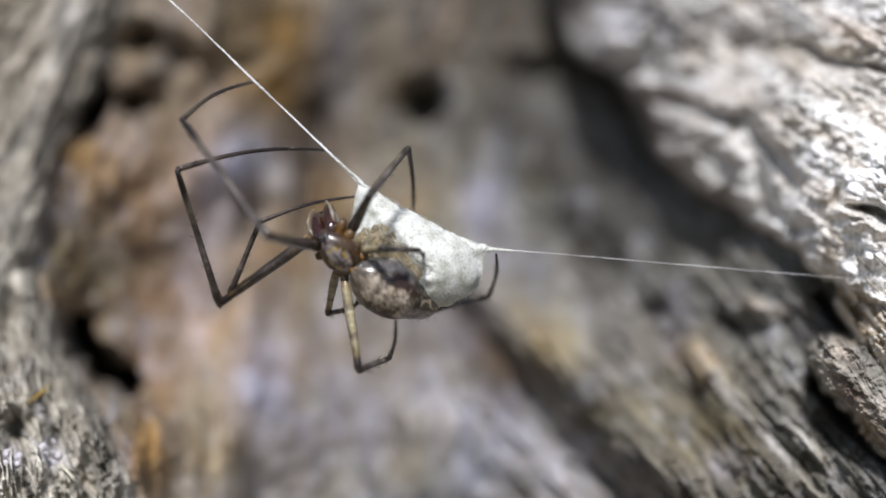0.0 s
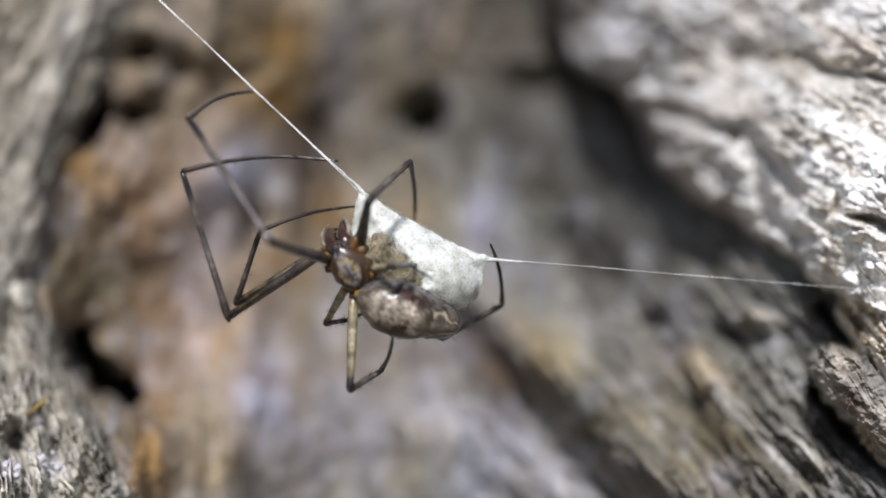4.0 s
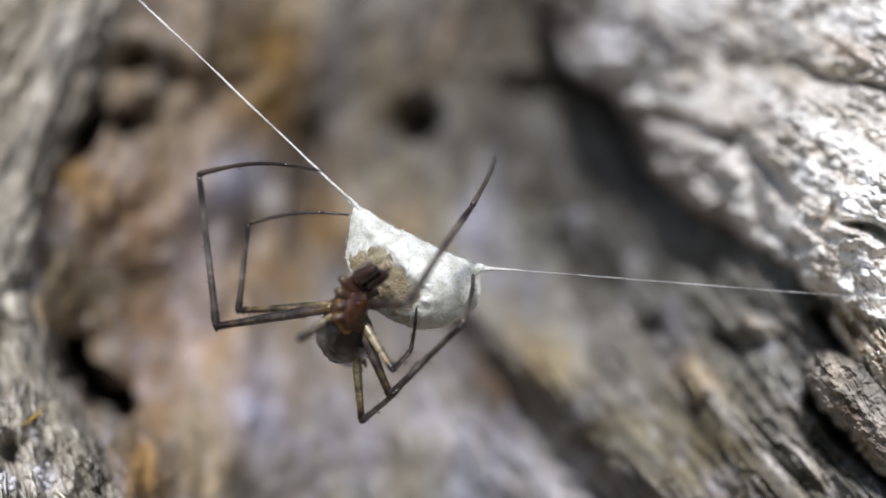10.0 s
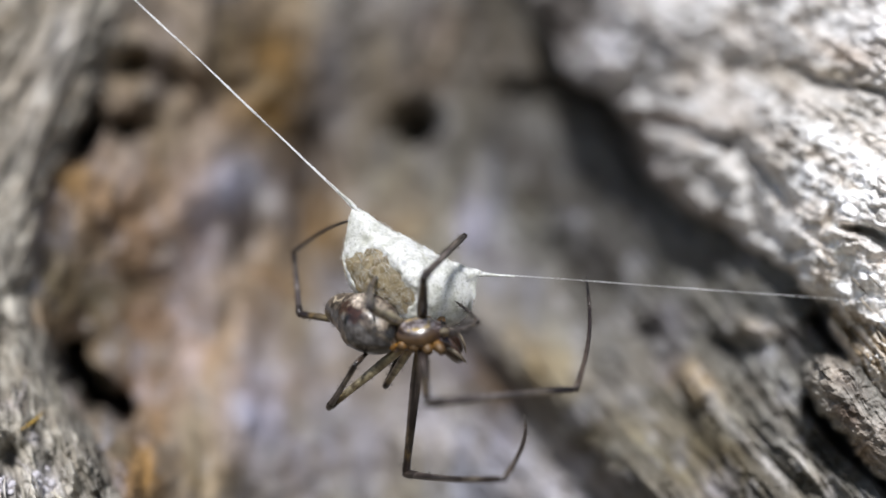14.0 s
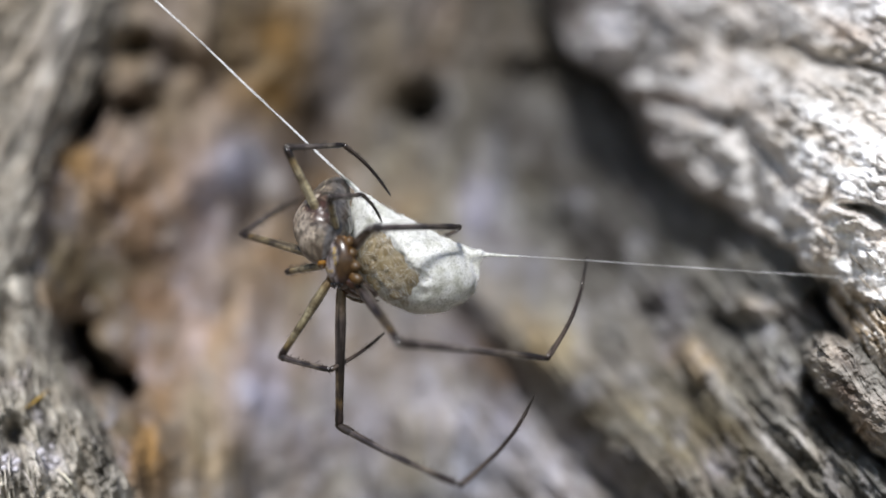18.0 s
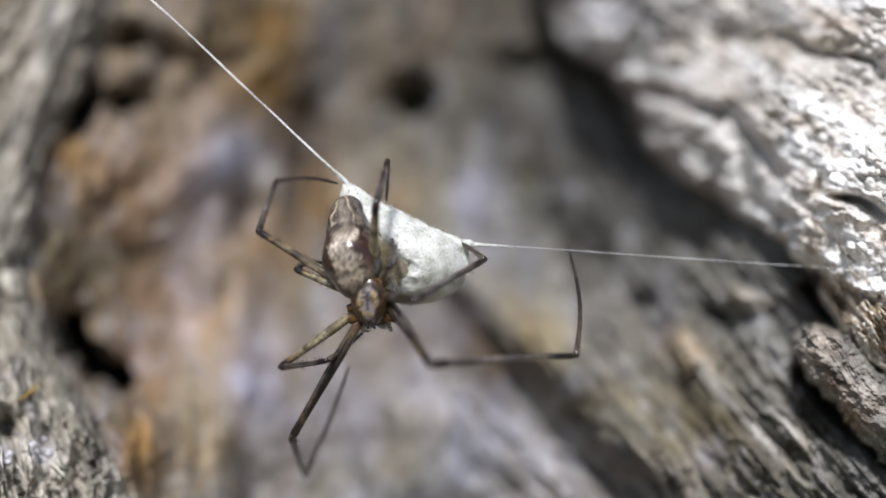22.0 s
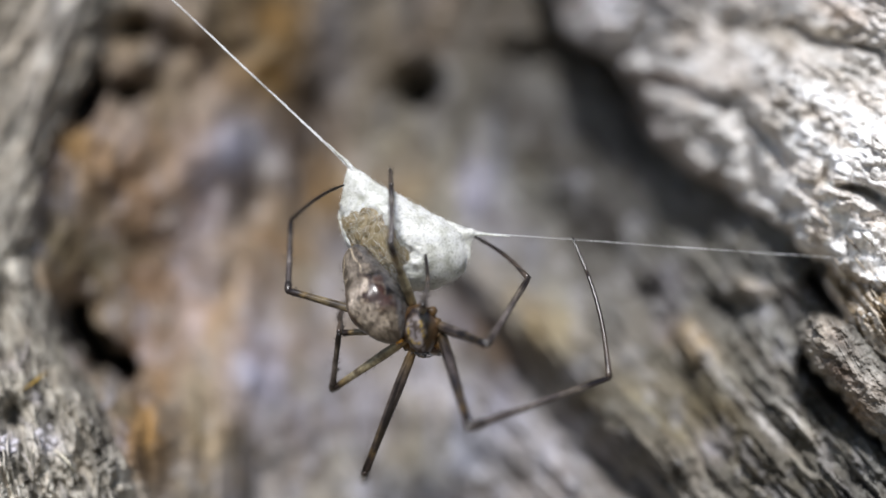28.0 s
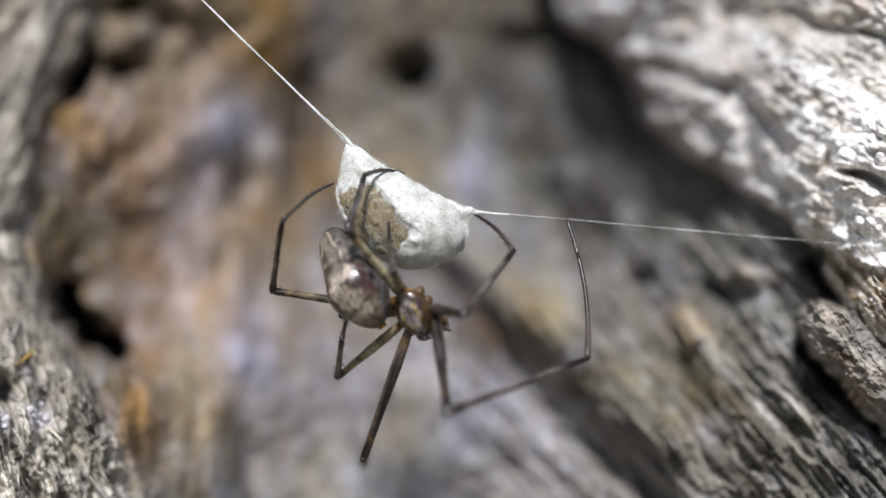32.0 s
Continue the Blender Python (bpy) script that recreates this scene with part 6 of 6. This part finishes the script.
    stance(20, (-2.63, 53.60, -4.14), (0.41, 0.34, -0.91), 28, (-3.79, 53.60, -4.16), (-0.22, 0.20, 0.95),
           (-1.75, 53.60, -4.25), (-0.14, 50.23, -8.05), (5.99, 53.59, -7.01), (6.26, 57.09, -1.07),
           (-3.07, 54.10, -4.83), (-6.41, 55.30, -10.03), (-6.77, 61.77, -12.67), (-4.35, 57.36, -7.57),
           (-3.45, 54.10, -3.89), (-8.32, 56.71, -2.66), (-7.31, 59.35, 0.19), (-4.39, 55.71, 0.79),
           (-3.24, 54.10, -3.38), (-4.94, 51.45, -0.91), (-4.16, 53.32, 1.12), (-2.10, 55.66, 1.03),
           (-3.41, 54.10, -4.11), (-5.81, 56.18, -4.19), (-6.03, 57.46, -3.76), (-5.05, 56.91, -3.34),
           (-3.16, 54.10, -4.65), (-6.32, 56.29, -7.73), (-4.51, 53.88, -6.13), (-3.54, 57.36, -5.21),
           (-1.97, 53.60, -3.90), (-0.70, 50.87, -2.55), (1.43, 55.09, -1.64), (-0.35, 58.75, -0.18),
           (-2.89, 54.10, -3.20), (-3.10, 51.89, -1.88), (-2.86, 53.67, -1.33), (-2.48, 55.52, -0.74))
    stance(21, (-2.56, 53.60, -4.12), (0.19, 0.34, -0.98), 25, (-4.23, 53.60, -4.42), (-0.38, 0.23, 0.90),
           (-1.69, 53.60, -4.22), (-0.31, 50.15, -8.04), (5.90, 53.41, -7.14), (6.18, 56.60, -1.04),
           (-2.99, 54.10, -4.90), (-6.01, 54.75, -10.40), (-6.06, 61.31, -12.82), (-4.10, 57.56, -7.04),
           (-3.32, 54.10, -3.78), (-8.37, 55.58, -1.70), (-7.18, 58.64, 0.59), (-3.90, 55.30, 1.05),
           (-2.82, 54.10, -3.17), (-3.46, 51.50, -0.20), (-2.64, 53.45, 1.73), (-2.07, 56.44, 1.06),
           (-3.32, 54.10, -3.85), (-5.67, 56.16, -3.27), (-5.15, 57.34, -2.82), (-4.54, 56.47, -2.27),
           (-3.16, 54.10, -4.64), (-6.54, 56.09, -7.62), (-4.32, 53.84, -6.34), (-3.06, 57.15, -5.17),
           (-1.90, 53.60, -3.88), (-0.12, 50.96, -4.74), (2.05, 54.53, -2.35), (-0.13, 57.65, -0.29),
           (-2.40, 54.10, -3.17), (-2.14, 51.67, -2.32), (-2.17, 53.43, -1.67), (-2.10, 55.29, -0.97))
    stance(22, (-2.64, 53.60, -3.31), (0.08, 0.34, -1.00), 8, (-3.15, 53.60, -2.97), (-0.16, 0.27, 0.95),
           (-1.76, 53.60, -3.42), (0.04, 49.04, -5.51), (6.16, 52.58, -5.58), (6.29, 57.77, -1.05),
           (-3.10, 54.10, -4.10), (-6.27, 55.17, -9.44), (-6.46, 61.50, -12.41), (-3.97, 58.08, -6.63),
           (-3.34, 54.10, -2.86), (-7.85, 56.31, -0.25), (-7.51, 59.50, 2.17), (-4.23, 56.14, 1.90),
           (-2.58, 54.10, -2.34), (-2.25, 51.81, 0.93), (-1.86, 53.94, 2.80), (-2.06, 56.57, 1.13),
           (-3.36, 54.10, -2.99), (-6.04, 55.47, -1.97), (-5.68, 56.73, -1.60), (-4.55, 57.07, -1.83),
           (-3.29, 54.10, -3.78), (-6.89, 56.20, -6.40), (-4.51, 53.81, -5.85), (-3.01, 57.02, -4.69),
           (-1.98, 53.60, -3.07), (-0.59, 50.61, -3.02), (2.34, 54.12, -1.53), (-0.08, 57.47, -0.25),
           (-2.20, 54.10, -2.51), (-1.68, 51.71, -1.67), (-1.52, 53.45, -1.00), (-1.67, 55.31, -0.33))
    stance(23, (-2.42, 53.60, -3.62), (-0.01, 0.34, -1.00), 12, (-3.00, 53.60, -3.06), (-0.19, 0.00, 0.98),
           (-1.54, 53.60, -3.72), (0.41, 49.19, -5.99), (6.41, 52.91, -6.04), (6.23, 57.70, -1.09),
           (-2.87, 54.10, -4.44), (-5.86, 55.51, -9.81), (-6.26, 61.91, -12.60), (-4.00, 57.81, -7.17),
           (-3.08, 54.10, -3.11), (-7.50, 55.62, 0.08), (-7.26, 59.05, 2.16), (-4.14, 55.54, 1.90),
           (-2.16, 54.09, -2.57), (-1.23, 53.31, 1.25), (-1.11, 55.73, 2.78), (-2.00, 58.30, 1.25),
           (-3.11, 54.10, -3.26), (-5.90, 54.83, -1.93), (-5.62, 56.12, -1.59), (-4.50, 56.46, -1.86),
           (-3.10, 54.10, -3.84), (-7.56, 55.55, -5.36), (-5.44, 53.28, -3.95), (-4.26, 56.62, -2.77),
           (-1.75, 53.60, -3.38), (0.52, 51.24, -3.72), (2.82, 55.18, -2.19), (-0.14, 57.67, -0.27),
           (-1.92, 54.10, -2.84), (-0.78, 52.62, -1.05), (-0.88, 54.37, -0.38), (-1.90, 56.07, -0.46))
    stance(24, (-2.38, 53.60, -4.42), (-0.10, 0.34, -1.00), 12, (-3.02, 53.60, -4.37), (-0.06, 0.21, 0.98),
           (-1.51, 53.60, -4.52), (-0.10, 49.64, -7.79), (6.02, 53.06, -6.89), (6.16, 56.66, -1.02),
           (-2.91, 54.10, -5.19), (-6.47, 54.25, -10.39), (-6.81, 60.82, -12.78), (-4.18, 57.40, -7.06),
           (-3.04, 54.10, -4.00), (-7.56, 56.30, -1.40), (-7.18, 59.19, 1.36), (-4.18, 55.58, 1.68),
           (-2.30, 54.10, -3.44), (-1.93, 51.28, -0.62), (-1.66, 53.01, 1.65), (-1.96, 55.53, -0.15),
           (-3.04, 54.10, -4.18), (-5.81, 55.43, -3.36), (-5.74, 56.44, -2.44), (-5.03, 57.11, -1.74),
           (-3.10, 54.10, -4.65), (-7.47, 55.79, -6.16), (-5.90, 53.42, -4.27), (-5.16, 57.00, -3.50),
           (-1.72, 53.60, -4.18), (0.15, 51.03, -5.05), (2.66, 54.64, -3.08), (0.95, 57.81, -0.69),
           (-1.79, 54.10, -3.76), (-1.32, 51.62, -3.21), (-0.89, 53.06, -2.09), (-1.01, 54.68, -0.95))
    stance(25, (-3.14, 53.60, -4.64), (-0.20, 0.34, -0.98), 15, (-4.02, 53.60, -4.39), (0.03, 0.29, 0.96),
           (-2.27, 53.60, -4.74), (-0.83, 50.30, -8.67), (5.22, 53.74, -7.44), (6.08, 56.09, -1.02),
           (-3.79, 54.10, -5.29), (-8.08, 55.72, -9.62), (-8.11, 61.98, -12.74), (-4.68, 58.12, -7.79),
           (-3.77, 54.10, -4.27), (-8.39, 56.34, -1.89), (-7.66, 58.76, 1.23), (-4.36, 55.43, 1.69),
           (-3.16, 54.10, -3.67), (-2.99, 50.81, -1.40), (-2.12, 52.11, 1.00), (-2.08, 55.16, 1.62),
           (-3.77, 54.10, -4.35), (-6.39, 55.61, -3.35), (-6.46, 56.80, -2.69), (-5.74, 57.40, -1.94),
           (-3.88, 54.10, -4.78), (-8.20, 56.23, -5.78), (-6.23, 53.89, -4.28), (-5.37, 57.49, -3.77),
           (-2.48, 53.60, -4.40), (-0.99, 50.93, -5.64), (2.11, 54.00, -3.59), (1.51, 57.31, -0.88),
           (-2.70, 54.10, -4.06), (-2.29, 51.60, -3.54), (-1.75, 52.91, -2.30), (-1.45, 54.47, -1.13))
    stance(28, (-0.68, 53.60, -5.02), (0.19, 0.34, -0.98), 25, (-1.80, 53.60, -5.29), (-0.46, 0.27, 0.84),
           (0.20, 53.60, -5.12), (1.35, 49.75, -8.63), (7.38, 53.08, -7.06), (6.12, 56.31, -1.11),
           (-1.02, 54.10, -5.88), (-3.28, 55.45, -11.60), (-3.84, 62.18, -13.38), (-3.58, 69.05, -11.35),
           (-1.43, 54.10, -4.80), (-6.69, 55.64, -3.41), (-6.87, 58.11, -0.24), (-4.08, 54.64, 1.29),
           (-1.00, 54.10, -4.10), (-1.84, 51.36, -1.30), (-1.90, 52.78, 1.19), (-2.10, 55.78, 2.02),
           (-1.34, 54.10, -5.04), (-4.26, 55.33, -5.29), (-4.50, 56.50, -4.62), (-4.05, 57.35, -3.91),
           (-1.30, 54.10, -5.44), (-4.82, 56.43, -7.97), (-4.31, 54.49, -5.21), (-4.51, 58.08, -4.22),
           (-0.02, 53.60, -4.78), (2.12, 51.16, -5.40), (4.03, 54.77, -2.85), (1.51, 57.71, -0.93),
           (-0.63, 54.10, -4.36), (-0.54, 51.58, -3.78), (-0.37, 53.24, -2.93), (-0.56, 54.55, -1.45))
    stance(29, (-2.27, 53.60, -4.84), (0.24, 0.34, -0.97), 25, (-3.57, 53.60, -4.97), (-0.23, 0.40, 0.89),
           (-1.38, 53.60, -4.94), (-0.20, 50.03, -8.71), (5.86, 53.35, -7.26), (6.01, 56.45, -1.11),
           (-2.75, 54.10, -5.54), (-6.11, 55.96, -10.54), (-6.97, 62.70, -12.19), (-5.75, 69.36, -9.89),
           (-3.03, 54.10, -4.57), (-8.11, 56.07, -3.01), (-7.73, 58.27, 0.33), (-4.45, 55.03, 1.31),
           (-2.74, 54.10, -3.99), (-4.49, 52.74, -0.67), (-3.66, 54.52, 1.42), (-2.10, 57.21, 1.23),
           (-3.03, 54.10, -4.60), (-5.58, 55.91, -4.02), (-5.46, 57.20, -3.59), (-4.85, 56.34, -3.02),
           (-2.88, 54.10, -5.20), (-6.35, 56.80, -7.42), (-4.93, 54.43, -5.42), (-4.76, 58.09, -4.71),
           (-1.60, 53.60, -4.60), (0.04, 50.79, -5.13), (2.77, 54.26, -3.21), (1.46, 57.65, -0.86),
           (-2.49, 54.10, -4.55), (-2.51, 51.54, -4.19), (-2.61, 53.32, -3.60), (-2.47, 55.26, -3.22))
    stance(30, (-4.42, 53.60, -2.71), (0.11, 0.34, -0.99), 32, (-5.45, 53.60, -2.22), (0.18, 0.40, 0.90),
           (-3.54, 53.60, -2.79), (-2.08, 50.89, -7.14), (4.25, 54.00, -6.70), (6.11, 57.64, -1.15),
           (-4.99, 54.10, -3.36), (-9.12, 54.96, -8.04), (-9.41, 61.40, -10.74), (-4.91, 66.03, -7.65),
           (-5.15, 54.10, -2.36), (-9.64, 56.92, -0.39), (-8.37, 59.68, 2.23), (-5.34, 56.08, 2.07),
           (-4.68, 54.09, -1.66), (-5.56, 53.17, 2.13), (-3.52, 54.98, 3.02), (-1.92, 56.58, 0.88),
           (-5.14, 54.10, -2.49), (-7.13, 56.54, -2.02), (-7.03, 57.85, -1.64), (-5.95, 57.52, -1.23),
           (-5.08, 54.10, -3.11), (-8.50, 57.02, -5.10), (-6.11, 54.61, -4.70), (-5.19, 58.18, -4.12),
           (-3.77, 53.60, -2.46), (-1.92, 50.90, -2.90), (1.48, 54.31, -2.70), (1.57, 58.27, -0.97),
           (-4.23, 54.10, -2.10), (-3.95, 51.57, -1.67), (-3.59, 53.06, -0.59), (-2.33, 54.59, -0.68))
    stance(31, (-1.97, 53.60, -4.67), (0.11, 0.34, -0.99), 25, (-3.33, 53.60, -5.13), (-0.56, 0.30, 0.77),
           (-1.10, 53.60, -4.76), (-0.28, 50.03, -8.63), (5.89, 53.04, -6.99), (6.00, 56.73, -1.17),
           (-2.40, 54.10, -5.49), (-5.24, 55.06, -11.03), (-5.91, 61.83, -12.63), (-4.85, 68.40, -9.98),
           (-2.70, 54.10, -4.46), (-8.09, 54.99, -2.98), (-6.92, 52.58, 0.01), (-4.57, 56.44, 1.31),
           (-2.52, 54.10, -3.90), (-4.78, 53.25, -0.71), (-3.58, 54.90, 1.30), (-1.73, 57.38, 0.93),
           (-2.66, 54.10, -4.61), (-5.44, 55.62, -4.47), (-5.04, 56.71, -3.76), (-4.87, 57.63, -3.01),
           (-2.60, 54.10, -5.18), (-5.77, 56.73, -7.89), (-4.56, 54.26, -5.86), (-4.34, 57.91, -5.11),
           (-1.32, 53.60, -4.42), (-0.11, 50.55, -4.75), (2.67, 53.93, -2.75), (1.49, 57.63, -0.84),
           (-2.42, 54.10, -3.82), (-2.70, 51.66, -3.04), (-2.60, 53.13, -1.88), (-2.31, 54.86, -0.96))
    stance(32, (-0.99, 53.60, -5.22), (0.50, 0.34, -0.86), 22, (-2.60, 53.60, -5.57), (-0.52, 0.17, 0.84),
           (-0.12, 53.60, -5.30), (0.37, 49.63, -8.82), (6.34, 52.95, -7.01), (5.76, 56.48, -1.12),
           (-1.27, 54.10, -6.02), (-3.24, 55.40, -11.86), (-3.64, 62.16, -13.59), (-3.19, 68.97, -11.42),
           (-1.82, 54.10, -5.09), (-7.31, 55.30, -4.42), (-6.61, 52.88, -1.28), (-4.79, 56.90, 0.38),
           (-1.61, 54.10, -4.46), (-3.84, 52.40, -1.61), (-3.24, 54.01, 0.69), (-1.59, 56.65, 0.86),
           (-1.77, 54.10, -5.25), (-4.29, 56.01, -5.57), (-4.51, 57.17, -4.89), (-3.96, 56.49, -4.07),
           (-1.50, 54.10, -5.65), (-4.53, 56.82, -8.41), (-4.15, 54.10, -6.39), (-4.15, 57.77, -5.71),
           (-0.34, 53.60, -4.97), (1.03, 50.60, -5.00), (3.20, 54.11, -2.53), (1.44, 57.68, -0.83),
           (-1.46, 54.10, -4.35), (-1.92, 51.77, -3.33), (-2.10, 53.42, -2.44), (-2.20, 54.72, -0.95))
    sway(0.5, (-4.47, 53.60, -1.45), (-0.42, -0.13, 0.90), -22.5, (-4.46, 53.60, -2.45), (0.71, 0.27, -0.65))
    sway(1.5, (-4.63, 53.60, -1.08), (-0.42, -0.07, 0.91), -27.5, (-4.11, 53.60, -2.58), (0.82, 0.52, -0.23))
    sway(2.5, (-4.18, 53.60, -0.94), (-0.38, -0.00, 0.92), -27.5, (-3.72, 53.60, -2.27), (0.87, 0.48, -0.07))
    sway(3.5, (-4.19, 53.60, -1.16), (-0.48, -0.09, 0.87), -12.5, (-3.60, 53.60, -2.42), (0.89, 0.23, -0.40))
    sway(5.5, (-4.33, 53.60, -0.75), (-0.60, -0.02, 0.80), -12.5, (-3.87, 53.60, -2.00), (0.97, 0.20, -0.17))
    sway(6.5, (-4.59, 53.60, -0.96), (-0.48, -0.00, 0.88), -27.5, (-4.09, 53.60, -2.31), (0.85, 0.52, -0.07))
    sway(7.5, (-4.46, 53.60, -1.26), (-0.33, -0.00, 0.94), -35, (-4.37, 53.60, -2.24), (0.77, 0.49, -0.40))
    sway(8.5, (-4.47, 53.60, -1.11), (-0.27, -0.00, 0.96), -50, (-4.47, 53.60, -2.54), (0.64, 0.76, -0.08))
    sway(9.5, (-4.03, 53.60, -2.00), (0.12, -0.07, 0.99), -100, (-4.34, 53.60, -3.23), (0.24, 0.95, -0.21))
    sway(10.5, (-3.98, 53.60, -2.43), (0.31, 0.21, 0.93), -142.5, (-4.14, 53.60, -3.27), (-0.12, 0.96, -0.24))
    sway(11.5, (-2.87, 53.60, -2.45), (0.74, 0.09, 0.66), -130, (-3.47, 53.60, -3.22), (-0.32, 0.91, -0.26))
    sway(12.5, (-2.47, 53.60, -2.16), (0.98, 0.03, 0.19), -95, (-3.70, 53.60, -2.35), (-0.37, 0.92, -0.16))
    sway(13.5, (-1.62, 53.60, -3.11), (0.99, 0.00, 0.10), -62.5, (-2.66, 53.60, -3.11), (-0.55, 0.81, 0.21))
    sway(14.5, (-0.95, 53.60, -3.11), (1.00, 0.00, 0.09), -25, (-1.70, 53.60, -2.94), (-0.93, 0.22, 0.29))
    sway(16.5, (-3.98, 53.60, -1.87), (0.46, 0.00, -0.89), 22.5, (-4.73, 53.60, -1.29), (-0.29, 0.60, 0.74))
    sway(17.5, (-4.36, 53.60, -1.18), (0.16, 0.00, -0.99), 46.5, (-4.94, 53.60, -0.60), (0.09, 0.69, 0.72))
    sway(18.5, (-3.67, 53.60, -2.41), (0.09, 0.00, -1.00), 41.5, (-4.18, 53.60, -1.82), (-0.30, 0.64, 0.71))
    sway(19.5, (-2.64, 53.60, -3.79), (0.18, 0.34, -0.98), 31.5, (-3.91, 53.60, -3.52), (-0.39, 0.43, 0.81))
    sway(20.5, (-2.74, 53.60, -4.60), (0.19, 0.34, -0.98), 26.5, (-4.09, 53.60, -4.57), (-0.33, 0.25, 0.91))
    sway(21.5, (-3.06, 53.60, -3.97), (0.12, 0.34, -0.99), 16.5, (-3.77, 53.60, -3.57), (-0.26, 0.44, 0.86))
    sway(22.5, (-2.78, 53.60, -3.19), (0.07, 0.34, -1.00), 10, (-3.14, 53.60, -2.82), (-0.17, 0.31, 0.94))
    sway(23.5, (-2.49, 53.60, -3.71), (-0.01, 0.34, -1.00), 12, (-3.05, 53.60, -3.32), (-0.13, 0.36, 0.92))
    sway(24.5, (-2.54, 53.60, -4.73), (0.05, 0.34, -1.00), 13.5, (-3.18, 53.60, -4.36), (-0.07, 0.39, 0.92))
    sway(25.5, (-3.10, 53.60, -4.85), (-0.06, 0.34, -1.00), 7.5, (-4.07, 53.60, -4.35), (-0.00, 0.30, 0.95))
    sway(27.5, (-1.28, 53.60, -4.89), (0.31, 0.34, -0.95), 12.5, (-2.38, 53.60, -4.33), (-0.31, 0.44, 0.84))
    sway(28.5, (-1.42, 53.60, -5.17), (0.16, 0.34, -0.99), 25, (-2.72, 53.60, -5.12), (-0.50, 0.38, 0.78))
    sway(29.5, (-3.57, 53.60, -3.63), (0.01, 0.34, -1.00), 28.5, (-4.69, 53.60, -3.23), (-0.15, 0.33, 0.93))
    sway(30.5, (-3.37, 53.60, -3.96), (0.08, 0.34, -1.00), 28.5, (-4.59, 53.60, -3.51), (-0.25, 0.43, 0.87))
    sway(31.5, (-1.17, 53.60, -4.72), (0.12, 0.34, -0.99), 23.5, (-2.71, 53.60, -5.29), (-0.72, 0.24, 0.65))
    hang(0, (-3.95, 56.00, 2.14), -28.0)
    hang(1, (-3.98, 56.00, 2.23), -28.8)
    hang(2, (-4.04, 56.00, 2.23), -28.3)
    hang(3, (-3.95, 56.00, 2.24), -28.9)
    hang(6, (-3.87, 56.00, 2.17), -28.4)
    hang(7, (-3.87, 56.00, 2.18), -28.1)
    hang(8, (-3.91, 56.00, 2.17), -28.1)
    hang(9, (-3.93, 56.00, 2.04), -26.9)
    hang(10, (-3.94, 56.00, 2.04), -26.9)
    hang(11, (-3.87, 56.00, 2.06), -27.5)
    hang(12, (-3.84, 56.00, 2.12), -27.5)
    hang(13, (-3.97, 56.00, 2.24), -29.3)
    hang(14, (-3.99, 56.00, 2.16), -28.8)
    hang(17, (-4.05, 56.00, 2.22), -28.7)
    hang(18, (-3.85, 56.00, 1.98), -27.9)
    hang(19, (-3.96, 56.00, 2.13), -29.2)
    hang(20, (-4.02, 56.00, 2.07), -28.3)
    hang(21, (-4.00, 56.00, 2.20), -28.7)
    hang(22, (-3.91, 56.00, 2.02), -27.4)
    hang(23, (-3.87, 56.00, 1.97), -28.3)
    hang(24, (-4.06, 56.00, 2.20), -28.6)
    hang(25, (-4.03, 56.00, 2.16), -28.5)
    hang(28, (-3.95, 56.00, 2.22), -29.3)
    hang(29, (-4.03, 56.00, 2.09), -28.2)
    hang(30, (-4.46, 56.00, 2.58), -30.3)
    hang(31, (-3.99, 56.00, 2.10), -28.6)
    hang(32, (-4.11, 56.00, 2.25), -29.2)
    key_spider()
    key_sac()


motions()
